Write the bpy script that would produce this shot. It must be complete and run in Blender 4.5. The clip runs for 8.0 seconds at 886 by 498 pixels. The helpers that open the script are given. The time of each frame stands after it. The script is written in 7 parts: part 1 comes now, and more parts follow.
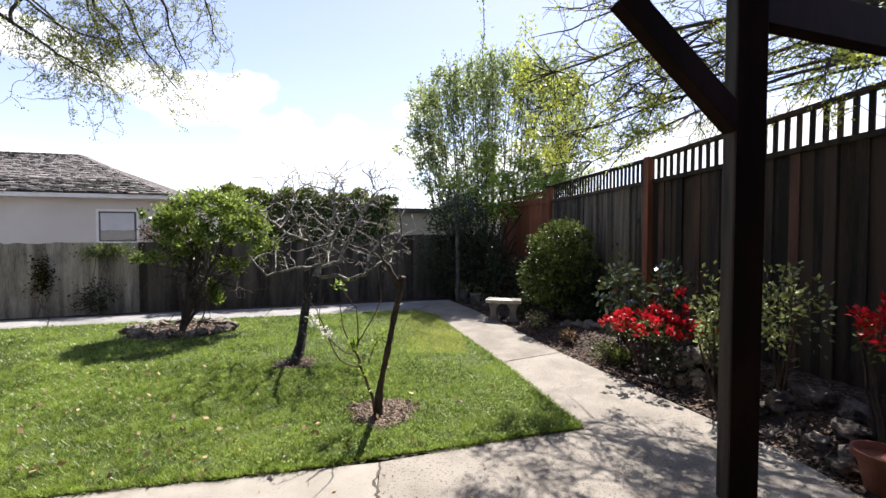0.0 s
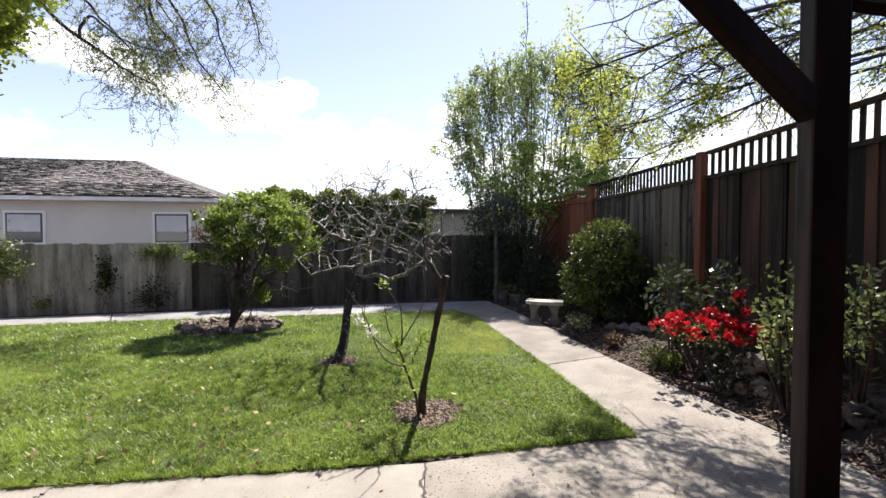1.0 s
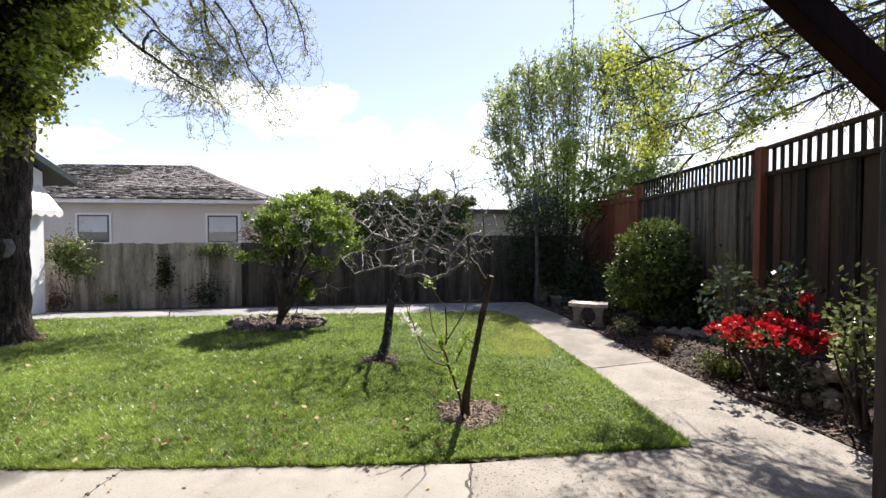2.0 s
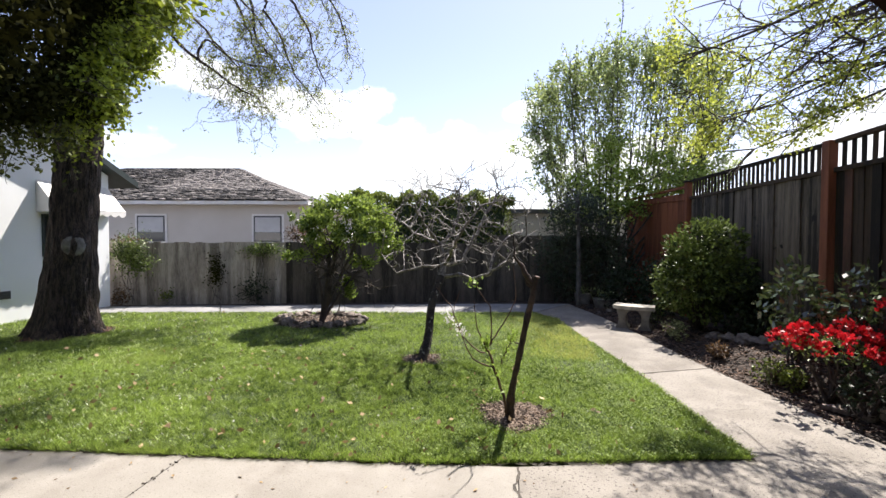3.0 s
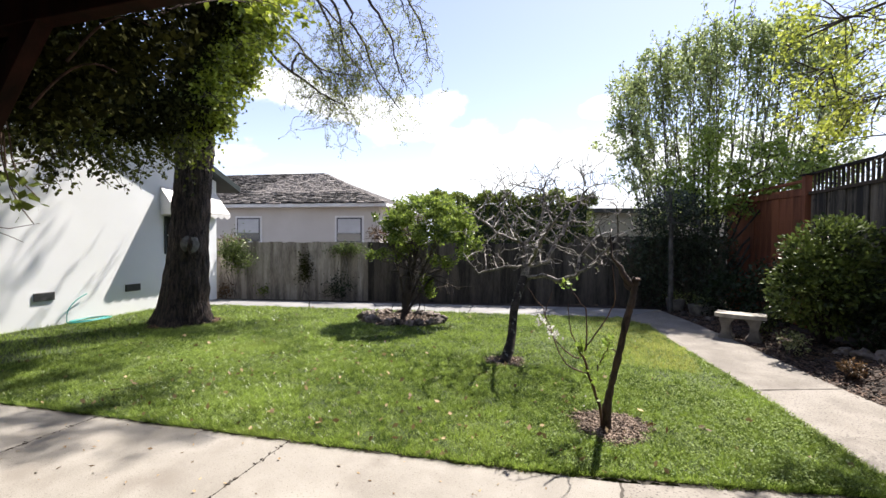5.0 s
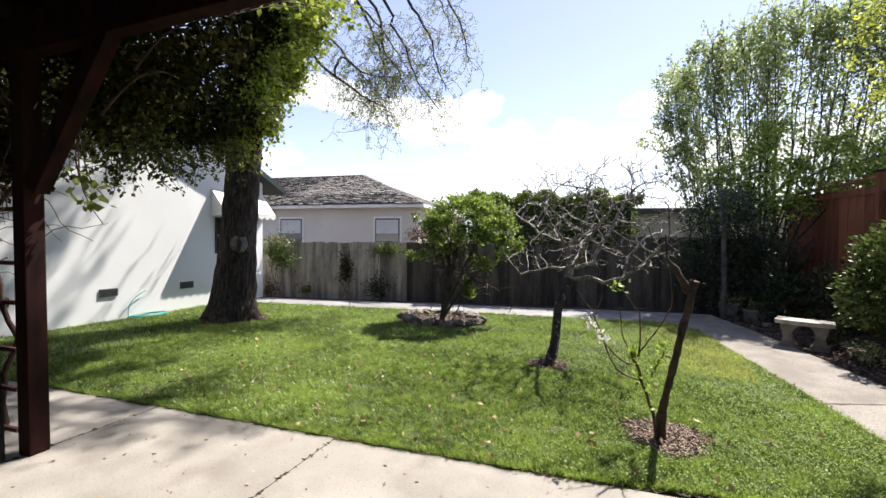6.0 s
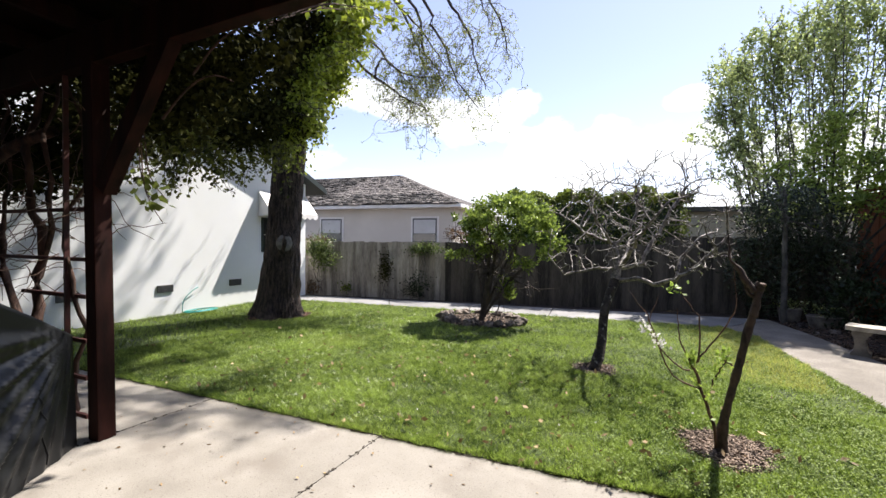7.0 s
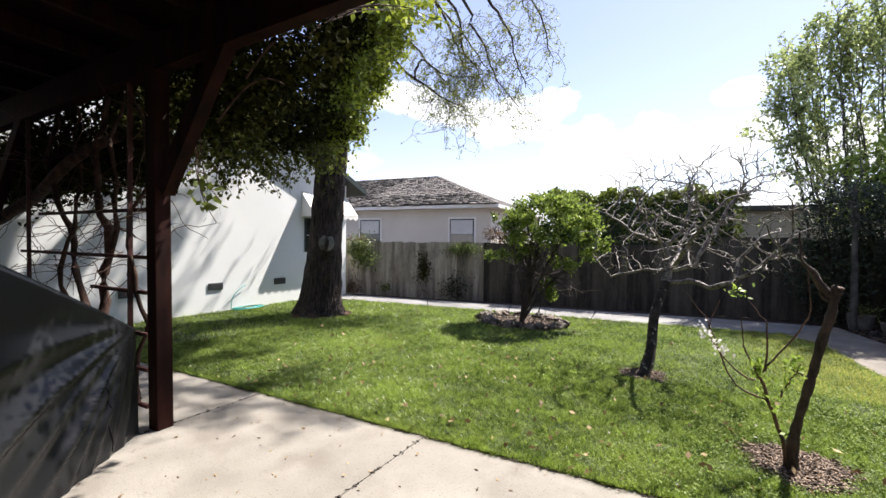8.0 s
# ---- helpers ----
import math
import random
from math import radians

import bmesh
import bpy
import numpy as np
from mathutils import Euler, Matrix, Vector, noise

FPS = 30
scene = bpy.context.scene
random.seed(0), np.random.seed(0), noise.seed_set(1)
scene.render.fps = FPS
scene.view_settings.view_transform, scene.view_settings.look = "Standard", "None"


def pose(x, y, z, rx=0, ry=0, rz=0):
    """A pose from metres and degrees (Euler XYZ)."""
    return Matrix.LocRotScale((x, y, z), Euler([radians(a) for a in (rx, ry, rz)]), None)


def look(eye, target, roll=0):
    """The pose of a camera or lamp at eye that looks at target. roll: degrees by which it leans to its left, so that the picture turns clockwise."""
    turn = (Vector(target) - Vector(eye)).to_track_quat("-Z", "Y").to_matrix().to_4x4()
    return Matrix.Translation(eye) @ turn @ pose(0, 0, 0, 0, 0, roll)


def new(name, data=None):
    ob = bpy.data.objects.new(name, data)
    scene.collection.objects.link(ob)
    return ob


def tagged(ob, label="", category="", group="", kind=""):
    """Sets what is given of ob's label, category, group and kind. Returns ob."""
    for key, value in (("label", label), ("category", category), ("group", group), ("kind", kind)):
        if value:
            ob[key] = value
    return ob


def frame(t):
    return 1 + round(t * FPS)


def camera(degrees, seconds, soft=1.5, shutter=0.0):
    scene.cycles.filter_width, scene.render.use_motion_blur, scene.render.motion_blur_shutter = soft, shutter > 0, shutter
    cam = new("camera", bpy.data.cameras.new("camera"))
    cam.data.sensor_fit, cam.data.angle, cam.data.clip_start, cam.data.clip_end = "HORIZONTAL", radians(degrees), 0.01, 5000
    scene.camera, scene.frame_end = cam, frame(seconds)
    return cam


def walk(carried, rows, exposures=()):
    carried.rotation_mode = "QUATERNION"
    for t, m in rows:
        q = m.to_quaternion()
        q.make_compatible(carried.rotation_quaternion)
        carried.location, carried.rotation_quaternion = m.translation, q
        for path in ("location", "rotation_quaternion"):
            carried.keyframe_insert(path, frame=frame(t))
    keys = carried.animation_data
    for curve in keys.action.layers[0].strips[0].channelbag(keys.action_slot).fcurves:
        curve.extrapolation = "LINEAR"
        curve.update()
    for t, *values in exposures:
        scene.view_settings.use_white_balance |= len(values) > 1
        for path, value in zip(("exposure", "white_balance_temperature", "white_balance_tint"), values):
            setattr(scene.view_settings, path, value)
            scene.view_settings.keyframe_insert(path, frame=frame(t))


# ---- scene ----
cam = camera(93.1, 8.0, soft=1.5)
PATH = [
    (0, (-0.016, -0.054, 1.42), (-0.015, 1.945, 1.361), 0.1),
    (0.5, (-0.049, -0.044, 1.414), (-0.133, 1.953, 1.358), 0.0),
    (1, (-0.086, -0.016, 1.404), (-0.252, 1.976, 1.35), 0.0),
    (1.5, (-0.112, -0.012, 1.399), (-0.367, 1.971, 1.347), 0.0),
    (3, (-0.219, -0.011, 1.39), (-0.724, 1.923, 1.34), 0.2),
    (3.5, (-0.252, -0.009, 1.388), (-0.84, 1.902, 1.338), 0.2),
    (4, (-0.296, -0.007, 1.38), (-0.961, 1.879, 1.332), 0.3),
    (4.5, (-0.331, -0.003, 1.373), (-1.076, 1.852, 1.326), 0.3),
    (6, (-0.447, -0.004, 1.364), (-1.421, 1.742, 1.321), 0.5),
    (6.5, (-0.487, -0.004, 1.359), (-1.534, 1.699, 1.315), 0.5),
    (7, (-0.526, -0.004, 1.354), (-1.644, 1.653, 1.31), 0.6),
    (7.5, (-0.561, -0.006, 1.351), (-1.749, 1.602, 1.308), 0.6),
    (8, (-0.6, -0.008, 1.343), (-1.855, 1.549, 1.301), 0.7),
]
walk(cam, [(t, look(eye, target, roll)) for t, eye, target, roll in PATH])

# ---- light ----
SUN_TO = Vector((0.20, 0.68, 1.0)).normalized()
world = bpy.data.worlds.new("sky")
scene.world = world
world.use_nodes = True
wn, wl = world.node_tree.nodes, world.node_tree.links
wn.clear()
w_out = wn.new("ShaderNodeOutputWorld")
w_bg = wn.new("ShaderNodeBackground")
w_sky = wn.new("ShaderNodeTexSky")
w_sky.sky_type = "NISHITA"
w_sky.sun_disc = False
w_sky.sun_elevation = math.asin(SUN_TO.z)
w_sky.sun_rotation = math.atan2(SUN_TO.x, SUN_TO.y)
w_sky.air_density, w_sky.dust_density, w_sky.ozone_density = 1.0, 0.3, 2.0
w_co = wn.new("ShaderNodeTexCoord")
w_map = wn.new("ShaderNodeMapping")
w_map.inputs["Scale"].default_value = (1.0, 1.0, 1.5)
w_map.inputs["Location"].default_value = (0.35, 0.1, 0.0)
w_cloud = wn.new("ShaderNodeTexNoise")
w_cloud.inputs["Scale"].default_value = 9.0
w_cloud.inputs["Detail"].default_value = 9.0
w_cloud.inputs["Roughness"].default_value = 0.56
w_sep = wn.new("ShaderNodeSeparateXYZ")


def sky_math(op, a, b=0.0):
    """One step of arithmetic in the sky: sockets or numbers."""
    m = wn.new("ShaderNodeMath")
    m.operation = op
    for k, q in enumerate((a, b)):
        if isinstance(q, (int, float)):
            m.inputs[k].default_value = q
        else:
            wl.new(q, m.inputs[k])
    return m.outputs[0]


wl.new(w_co.outputs["Generated"], w_sep.inputs["Vector"])
w_az = sky_math("ARCTAN2", w_sep.outputs["X"], w_sep.outputs["Y"])
w_el = sky_math("ARCSINE", w_sep.outputs["Z"])
# cumulus heaps: bearing and height in degrees, half width, half height
w_heap = sky_math("ADD", -0.75, 0.0)
for az, el, wide, high in ((-44, 18.0, 8, 2.6), (-37, 16.6, 7, 2.6), (-30, 15.2, 8, 3.6), (-24.5, 17.0, 3.6, 3.2), (-20, 13.0, 7, 3.6), (-14, 13.4, 4.6, 3.8), (-7, 11.2, 8, 4.0), (-17, 9.4, 11, 3.0),
                           (-43, 7.2, 8, 2.3), (-37, 7.4, 6, 2.3), (-32, 6.3, 6, 2.2), (-4, 16.3, 2.8, 1.5), (9, 9, 14, 4.0), (34, 10, 16, 5.0), (-62, 10, 14, 4.0), (-75, 24, 12, 4.0), (20, 30, 14, 3.0)):
    da = sky_math("MULTIPLY", sky_math("SUBTRACT", w_az, math.radians(az)), 1 / math.radians(wide))
    de = sky_math("MULTIPLY", sky_math("SUBTRACT", w_el, math.radians(el)), 1 / math.radians(high))
    near = sky_math("SUBTRACT", 0.75, sky_math("ADD", sky_math("MULTIPLY", da, da), sky_math("MULTIPLY", de, de)))
    w_heap = sky_math("MAXIMUM", w_heap, near)
w_bank = sky_math("MULTIPLY", sky_math("SUBTRACT", math.radians(5.5), w_el), 14.0)
w_heap = sky_math("MAXIMUM", w_heap, w_bank)
w_edge = wn.new("ShaderNodeMapRange")
w_edge.interpolation_type = "SMOOTHSTEP"
w_edge.inputs["From Min"].default_value, w_edge.inputs["From Max"].default_value = -0.10, 0.42
w_edge.inputs["To Min"].default_value = 0.10
w_mix = wn.new("ShaderNodeMix")
w_mix.data_type = "RGBA"
w_mix.inputs["B"].default_value = (9.0, 9.2, 9.6, 1)
wl.new(w_co.outputs["Generated"], w_map.inputs["Vector"])
wl.new(w_map.outputs["Vector"], w_cloud.inputs["Vector"])
w_puff = sky_math("MULTIPLY", sky_math("SUBTRACT", w_cloud.outputs["Fac"], 0.5), 3.2)
wl.new(sky_math("ADD", w_heap, w_puff), w_edge.inputs["Value"])
wl.new(w_edge.outputs["Result"], w_mix.inputs["Factor"])
w_gain = wn.new("ShaderNodeMix")
w_gain.data_type, w_gain.blend_type = "RGBA", "MULTIPLY"
w_gain.inputs["Factor"].default_value = 1.0
w_gain.inputs["B"].default_value = (1.84, 1.50, 1.53, 1)
wl.new(w_sky.outputs["Color"], w_gain.inputs["A"])
wl.new(w_gain.outputs["Result"], w_mix.inputs["A"])
wl.new(w_mix.outputs["Result"], w_bg.inputs["Color"])
wl.new(w_bg.outputs["Background"], w_out.inputs["Surface"])
w_bg.inputs["Strength"].default_value = 0.075

sun = new("sun", bpy.data.lights.new("sun", "SUN"))
sun.data.energy, sun.data.angle, sun.data.color = 6.0, radians(0.55), (1.0, 0.93, 0.855)
sun.matrix_world = look(SUN_TO * 30, (0, 0, 0))
scene.view_settings.exposure = 1.05

# ---- materials ----
def surface(name, dark, light, scale=6.0, rough=0.8, bump=0.3, fine=60.0, spread=(0.3, 0.7), stretch=(1, 1, 1), island=0.0,
            piece=0.0, gloss=0.5, thin=0.0, grit=0.25, depth=0.02, spots=None, specks=None, whole=False):
    """A procedural surface: two tones in large noise, fine grain over it, relief, and a change of tone from piece to piece."""
    m = bpy.data.materials.new(name)
    m.use_nodes = True
    n, l = m.node_tree.nodes, m.node_tree.links
    b = n["Principled BSDF"]
    co, mp = n.new("ShaderNodeTexCoord"), n.new("ShaderNodeMapping")
    mp.inputs["Scale"].default_value = stretch
    place = n.new("ShaderNodeNewGeometry").outputs["Position"] if whole else co.outputs["Object"]
    l.new(place, mp.inputs["Vector"])
    big, small = n.new("ShaderNodeTexNoise"), n.new("ShaderNodeTexNoise")
    big.inputs["Scale"].default_value, big.inputs["Detail"].default_value = scale, 4
    small.inputs["Scale"].default_value, small.inputs["Detail"].default_value = fine, 3
    ramp = n.new("ShaderNodeValToRGB")
    ramp.color_ramp.elements[0].position, ramp.color_ramp.elements[1].position = spread
    ramp.color_ramp.elements[0].color, ramp.color_ramp.elements[1].color = (*dark, 1), (*light, 1)
    for tex in (big, small):
        l.new(mp.outputs["Vector"], tex.inputs["Vector"])
    add = n.new("ShaderNodeMath")
    add.operation = "MULTIPLY_ADD"
    add.inputs[1].default_value = grit
    l.new(small.outputs["Fac"], add.inputs[0])
    shift = n.new("ShaderNodeMath")
    shift.operation = "ADD"
    shift.inputs[1].default_value = -0.5 * grit
    l.new(big.outputs["Fac"], shift.inputs[0])
    l.new(shift.outputs[0], add.inputs[2])
    last = add.outputs[0]
    for amount, node, out in ((island, "ShaderNodeNewGeometry", "Random Per Island"), (piece, "ShaderNodeObjectInfo", "Random")):
        if amount:
            src, mul, sub = n.new(node), n.new("ShaderNodeMath"), n.new("ShaderNodeMath")
            mul.operation = "MULTIPLY_ADD"
            mul.inputs[1].default_value = amount
            sub.operation = "SUBTRACT"
            sub.inputs[1].default_value = amount / 2
            l.new(src.outputs[out], mul.inputs[0])
            l.new(last, sub.inputs[0])
            l.new(sub.outputs[0], mul.inputs[2])
            last = mul.outputs[0]
    l.new(last, ramp.inputs["Fac"])
    colour = ramp.outputs["Color"]
    for tint, at, width, size in [q for q in (spots, specks) if q]:
        tex, rng, mix = n.new("ShaderNodeTexNoise"), n.new("ShaderNodeMapRange"), n.new("ShaderNodeMix")
        tex.inputs["Scale"].default_value, tex.inputs["Detail"].default_value = size, 5
        rng.inputs["From Min"].default_value, rng.inputs["From Max"].default_value = at, at + width
        mix.data_type = "RGBA"
        mix.inputs["B"].default_value = (*tint, 1)
        l.new(place, tex.inputs["Vector"])
        l.new(tex.outputs["Fac"], rng.inputs["Value"])
        l.new(rng.outputs["Result"], mix.inputs["Factor"])
        l.new(colour, mix.inputs["A"])
        colour = mix.outputs["Result"]
    l.new(colour, b.inputs["Base Color"])
    b.inputs["Roughness"].default_value = rough
    b.inputs["Specular IOR Level"].default_value = gloss
    if bump:
        bp = n.new("ShaderNodeBump")
        bp.inputs["Strength"].default_value, bp.inputs["Distance"].default_value = bump, depth
        l.new(add.outputs[0], bp.inputs["Height"])
        l.new(bp.outputs["Normal"], b.inputs["Normal"])
    if thin:
        tr, mx = n.new("ShaderNodeBsdfTranslucent"), n.new("ShaderNodeMixShader")
        mx.inputs["Fac"].default_value = thin
        l.new(colour, tr.inputs["Color"])
        l.new(b.outputs["BSDF"], mx.inputs[1])
        l.new(tr.outputs["BSDF"], mx.inputs[2])
        l.new(mx.outputs["Shader"], n["Material Output"].inputs["Surface"])
    return m


CONCRETE = surface("concrete", (0.197, 0.180, 0.155), (0.308, 0.287, 0.254), 2.2, 0.88, 0.5, 170, grit=0.8, depth=0.006, piece=0.12,
                   spots=((0.17, 0.148, 0.125), 0.56, 0.3, 3.0), specks=((0.16, 0.138, 0.116), 0.60, 0.08, 75.0))
PATHCONC = surface("path_concrete", (0.163, 0.145, 0.123), (0.265, 0.242, 0.212), 2.6, 0.9, 0.6, 150, grit=0.9, depth=0.008, piece=0.15,
                   spots=((0.135, 0.12, 0.105), 0.54, 0.25, 3.5), specks=((0.09, 0.08, 0.07), 0.58, 0.06, 60.0))
GREYCONC = surface("grey_concrete", (0.17, 0.168, 0.168), (0.28, 0.275, 0.275), 2.0, 0.9, 0.4, 120, grit=0.5, depth=0.006, piece=0.1)
SOIL_JOINT = surface("joint_soil", (0.03, 0.025, 0.02), (0.07, 0.055, 0.04), 20)
CLOVER = surface("clover", (0.11, 0.175, 0.038), (0.29, 0.375, 0.10), 1.5, 0.6, 0, 25, (0.2, 0.8), island=0.7, gloss=0.3, thin=0.4)
STRAW = surface("dry_grass", (0.26, 0.28, 0.06), (0.62, 0.62, 0.19), 1.3, 0.6, 0, 25, (0.2, 0.8), island=0.7, thin=0.4)
LAWN = surface("lawn_soil", (0.022, 0.034, 0.009), (0.06, 0.085, 0.019), 3, 0.95, 0.6, 90)
GRASS = surface("grass", (0.042, 0.084, 0.010), (0.395, 0.515, 0.105), 1.3, 0.38, 0, 14, (0.22, 0.78), island=0.6, gloss=0.6, thin=0.45, grit=0.95,
                spots=((0.34, 0.42, 0.095), 0.57, 0.22, 0.9))
MULCH = surface("bark_mulch", (0.014, 0.010, 0.008), (0.07, 0.048, 0.036), 9, 0.95, 1.0, 70, depth=0.03)
CHIPS = surface("mulch_chips", (0.055, 0.038, 0.028), (0.31, 0.235, 0.18), 5, 0.9, 0.3, 60, island=0.7)
RUSTCHIP = surface("rusty_litter", (0.06, 0.028, 0.016), (0.28, 0.145, 0.085), 5, 0.9, 0.3, 60, island=0.7)
DARKCHIP = surface("dark_chips", (0.018, 0.011, 0.008), (0.165, 0.108, 0.078), 5, 0.9, 0.3, 60, island=0.7)
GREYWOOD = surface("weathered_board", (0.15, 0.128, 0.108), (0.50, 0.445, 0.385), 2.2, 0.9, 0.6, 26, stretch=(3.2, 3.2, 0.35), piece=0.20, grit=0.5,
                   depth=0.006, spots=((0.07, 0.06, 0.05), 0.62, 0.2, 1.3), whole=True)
MIDWOOD = surface("mid_grey_board", (0.062, 0.052, 0.042), (0.33, 0.285, 0.236), 2.2, 0.9, 0.6, 26, stretch=(3.2, 3.2, 0.35), piece=0.2, grit=0.5, depth=0.006, whole=True)
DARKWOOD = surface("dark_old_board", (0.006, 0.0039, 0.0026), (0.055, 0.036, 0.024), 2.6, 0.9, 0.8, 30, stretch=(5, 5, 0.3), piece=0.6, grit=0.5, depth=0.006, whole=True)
BROWNRED = surface("old_redwood", (0.030, 0.014, 0.010), (0.13, 0.060, 0.038), 3, 0.85, 0.5, 30, stretch=(4, 4, 0.4), piece=0.3, depth=0.005)
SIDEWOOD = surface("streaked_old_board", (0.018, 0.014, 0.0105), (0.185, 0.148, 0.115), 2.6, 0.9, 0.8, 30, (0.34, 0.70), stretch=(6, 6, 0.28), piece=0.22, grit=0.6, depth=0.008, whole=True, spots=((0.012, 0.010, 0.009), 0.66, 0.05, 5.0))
DULLWOOD = surface("dull_dark_board", (0.023, 0.019, 0.0145), (0.122, 0.102, 0.081), 2.2, 0.9, 0.6, 26, stretch=(3.2, 3.2, 0.35), piece=0.2, grit=0.5, depth=0.006, whole=True)
REDWOOD = surface("new_redwood", (0.12, 0.034, 0.014), (0.28, 0.092, 0.042), 3, 0.75, 0.4, 30, stretch=(4, 4, 0.4), piece=0.3, depth=0.004)
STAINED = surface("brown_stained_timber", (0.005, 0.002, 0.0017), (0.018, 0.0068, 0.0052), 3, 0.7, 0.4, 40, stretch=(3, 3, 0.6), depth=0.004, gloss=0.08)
# the brown timber again, redder and lighter, with bounce light put into its colour
STAINLIT = surface("reddish_lit_timber", (0.0075, 0.0027, 0.0021), (0.031, 0.0095, 0.0068), 3, 0.7, 0.4, 40, stretch=(3, 3, 0.6), depth=0.004, gloss=0.12)
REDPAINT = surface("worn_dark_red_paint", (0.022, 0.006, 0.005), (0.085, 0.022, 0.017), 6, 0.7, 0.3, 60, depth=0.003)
LIT_WEATHERED = surface("lit_weathered_timber", (0.012, 0.007, 0.005), (0.068, 0.044, 0.032), 4, 0.85, 0.5, 40, stretch=(3, 3, 0.4), depth=0.005)
BARK = surface("oak_bark", (0.012, 0.0085, 0.007), (0.125, 0.088, 0.072), 9, 0.9, 1.0, 40, (0.36, 0.72), stretch=(3.2, 3.2, 0.6), grit=0.8, depth=0.09)
TWIG = surface("grey_bark", (0.07, 0.058, 0.05), (0.33, 0.295, 0.265), 9, 0.9, 0.6, 60, depth=0.01)
BAREBARK = surface("mottled_grey_bark", (0.028, 0.023, 0.019), (0.31, 0.27, 0.235), 22, 0.6, 0.8, 90, (0.34, 0.68), depth=0.012, grit=0.5)
SAPBARK = surface("brown_young_bark", (0.012, 0.008, 0.006), (0.085, 0.056, 0.040), 14, 0.85, 1.0, 60, stretch=(1, 1, 0.5), depth=0.015, grit=0.5)
LICHEN = surface("lichened_bark", (0.010, 0.008, 0.007), (0.06, 0.046, 0.038), 14, 0.9, 1.0, 60, depth=0.02, grit=0.5, spots=((0.26, 0.25, 0.22), 0.60, 0.06, 16.0))
DIMBARK = surface("dull_bark", (0.04, 0.036, 0.032), (0.13, 0.12, 0.11), 9, 0.9, 0.6, 60, depth=0.01)
# cast stone with shade mixed in, for bench legs and corner planters
CASTLEG = surface("shaded_cast_stone", (0.10, 0.088, 0.076), (0.25, 0.225, 0.195), 9, 0.9, 0.6, 80, depth=0.008)
DARKTWIG = surface("dark_bark", (0.022, 0.017, 0.014), (0.08, 0.06, 0.05), 9, 0.9, 0.5, 60, depth=0.008)
FINETWIG = surface("brown_grey_twig", (0.055, 0.044, 0.039), (0.19, 0.16, 0.145), 9, 0.8, 0, 60)
REDBARK = surface("young_bark", (0.04, 0.022, 0.016), (0.15, 0.085, 0.06), 12, 0.8, 0.5, 60, depth=0.006)
STUCCO = surface("white_stucco", (0.79, 0.805, 0.81), (0.86, 0.872, 0.877), 1.0, 0.92, 0.35, 160, grit=0.4, depth=0.006)
BEIGE = surface("beige_stucco", (0.55, 0.505, 0.44), (0.63, 0.585, 0.52), 0.8, 0.92, 0.2, 120, depth=0.004)
TRIM = surface("white_paint", (0.72, 0.70, 0.66), (0.82, 0.80, 0.77), 4, 0.5, 0.1, 60)
SHAKE = surface("grey_shake", (0.016, 0.014, 0.0125), (0.24, 0.215, 0.195), 9, 0.92, 0.6, 40, island=0.55, piece=0.55, depth=0.01)
GREENPAINT = surface("dark_green_paint", (0.010, 0.017, 0.016), (0.022, 0.034, 0.030), 6, 0.5, 0.1, 60)
STONE = surface("garden_stone", (0.018, 0.014, 0.012), (0.20, 0.165, 0.145), 12, 0.9, 0.8, 50, piece=0.4, depth=0.02)
PALESTONE = surface("pale_garden_stone", (0.10, 0.085, 0.07), (0.36, 0.31, 0.26), 9, 0.9, 0.8, 50, piece=0.3, depth=0.02)
CAST = surface("cast_stone", (0.26, 0.235, 0.20), (0.50, 0.46, 0.40), 9, 0.9, 0.6, 80, depth=0.008)
VINYL = surface("black_vinyl", (0.008, 0.0085, 0.0095), (0.014, 0.015, 0.0165), 3, 0.30, 0, 60, gloss=0.26, depth=0.001)
RINGSTONE = surface("pale_edging_stone", (0.06, 0.05, 0.043), (0.27, 0.225, 0.19), 9, 0.9, 0.8, 50, piece=0.4, depth=0.02)
CLAY = surface("terracotta", (0.17, 0.055, 0.032), (0.29, 0.11, 0.066), 7, 0.85, 0.3, 60)
METAL_DARK = surface("dark_metal", (0.05, 0.05, 0.05), (0.10, 0.10, 0.10), 12, 0.6, 0.1, 60)
HOSE = surface("teal_hose", (0.03, 0.28, 0.27), (0.06, 0.38, 0.36), 20, 0.45, 0, 60)
GLASS = surface("window_pane", (0.02, 0.022, 0.025), (0.035, 0.037, 0.04), 1, 0.06, 0, 4, gloss=0.8)
BROWNWALL = surface("brown_closing_wall", (0.04, 0.028, 0.022), (0.08, 0.06, 0.048), 3, 0.85, 0.3, 40, stretch=(0.6, 1, 4))
BLIND = surface("white_blind", (0.52, 0.515, 0.50), (0.60, 0.595, 0.58), 3, 0.8, 0, 20)


def leafage(name, dark, light, rough=0.45, thin=0.4, gloss=0.45):
    return surface(name, dark, light, 2.5, rough, 0, 30, (0.2, 0.8), island=0.55, thin=thin, gloss=gloss)


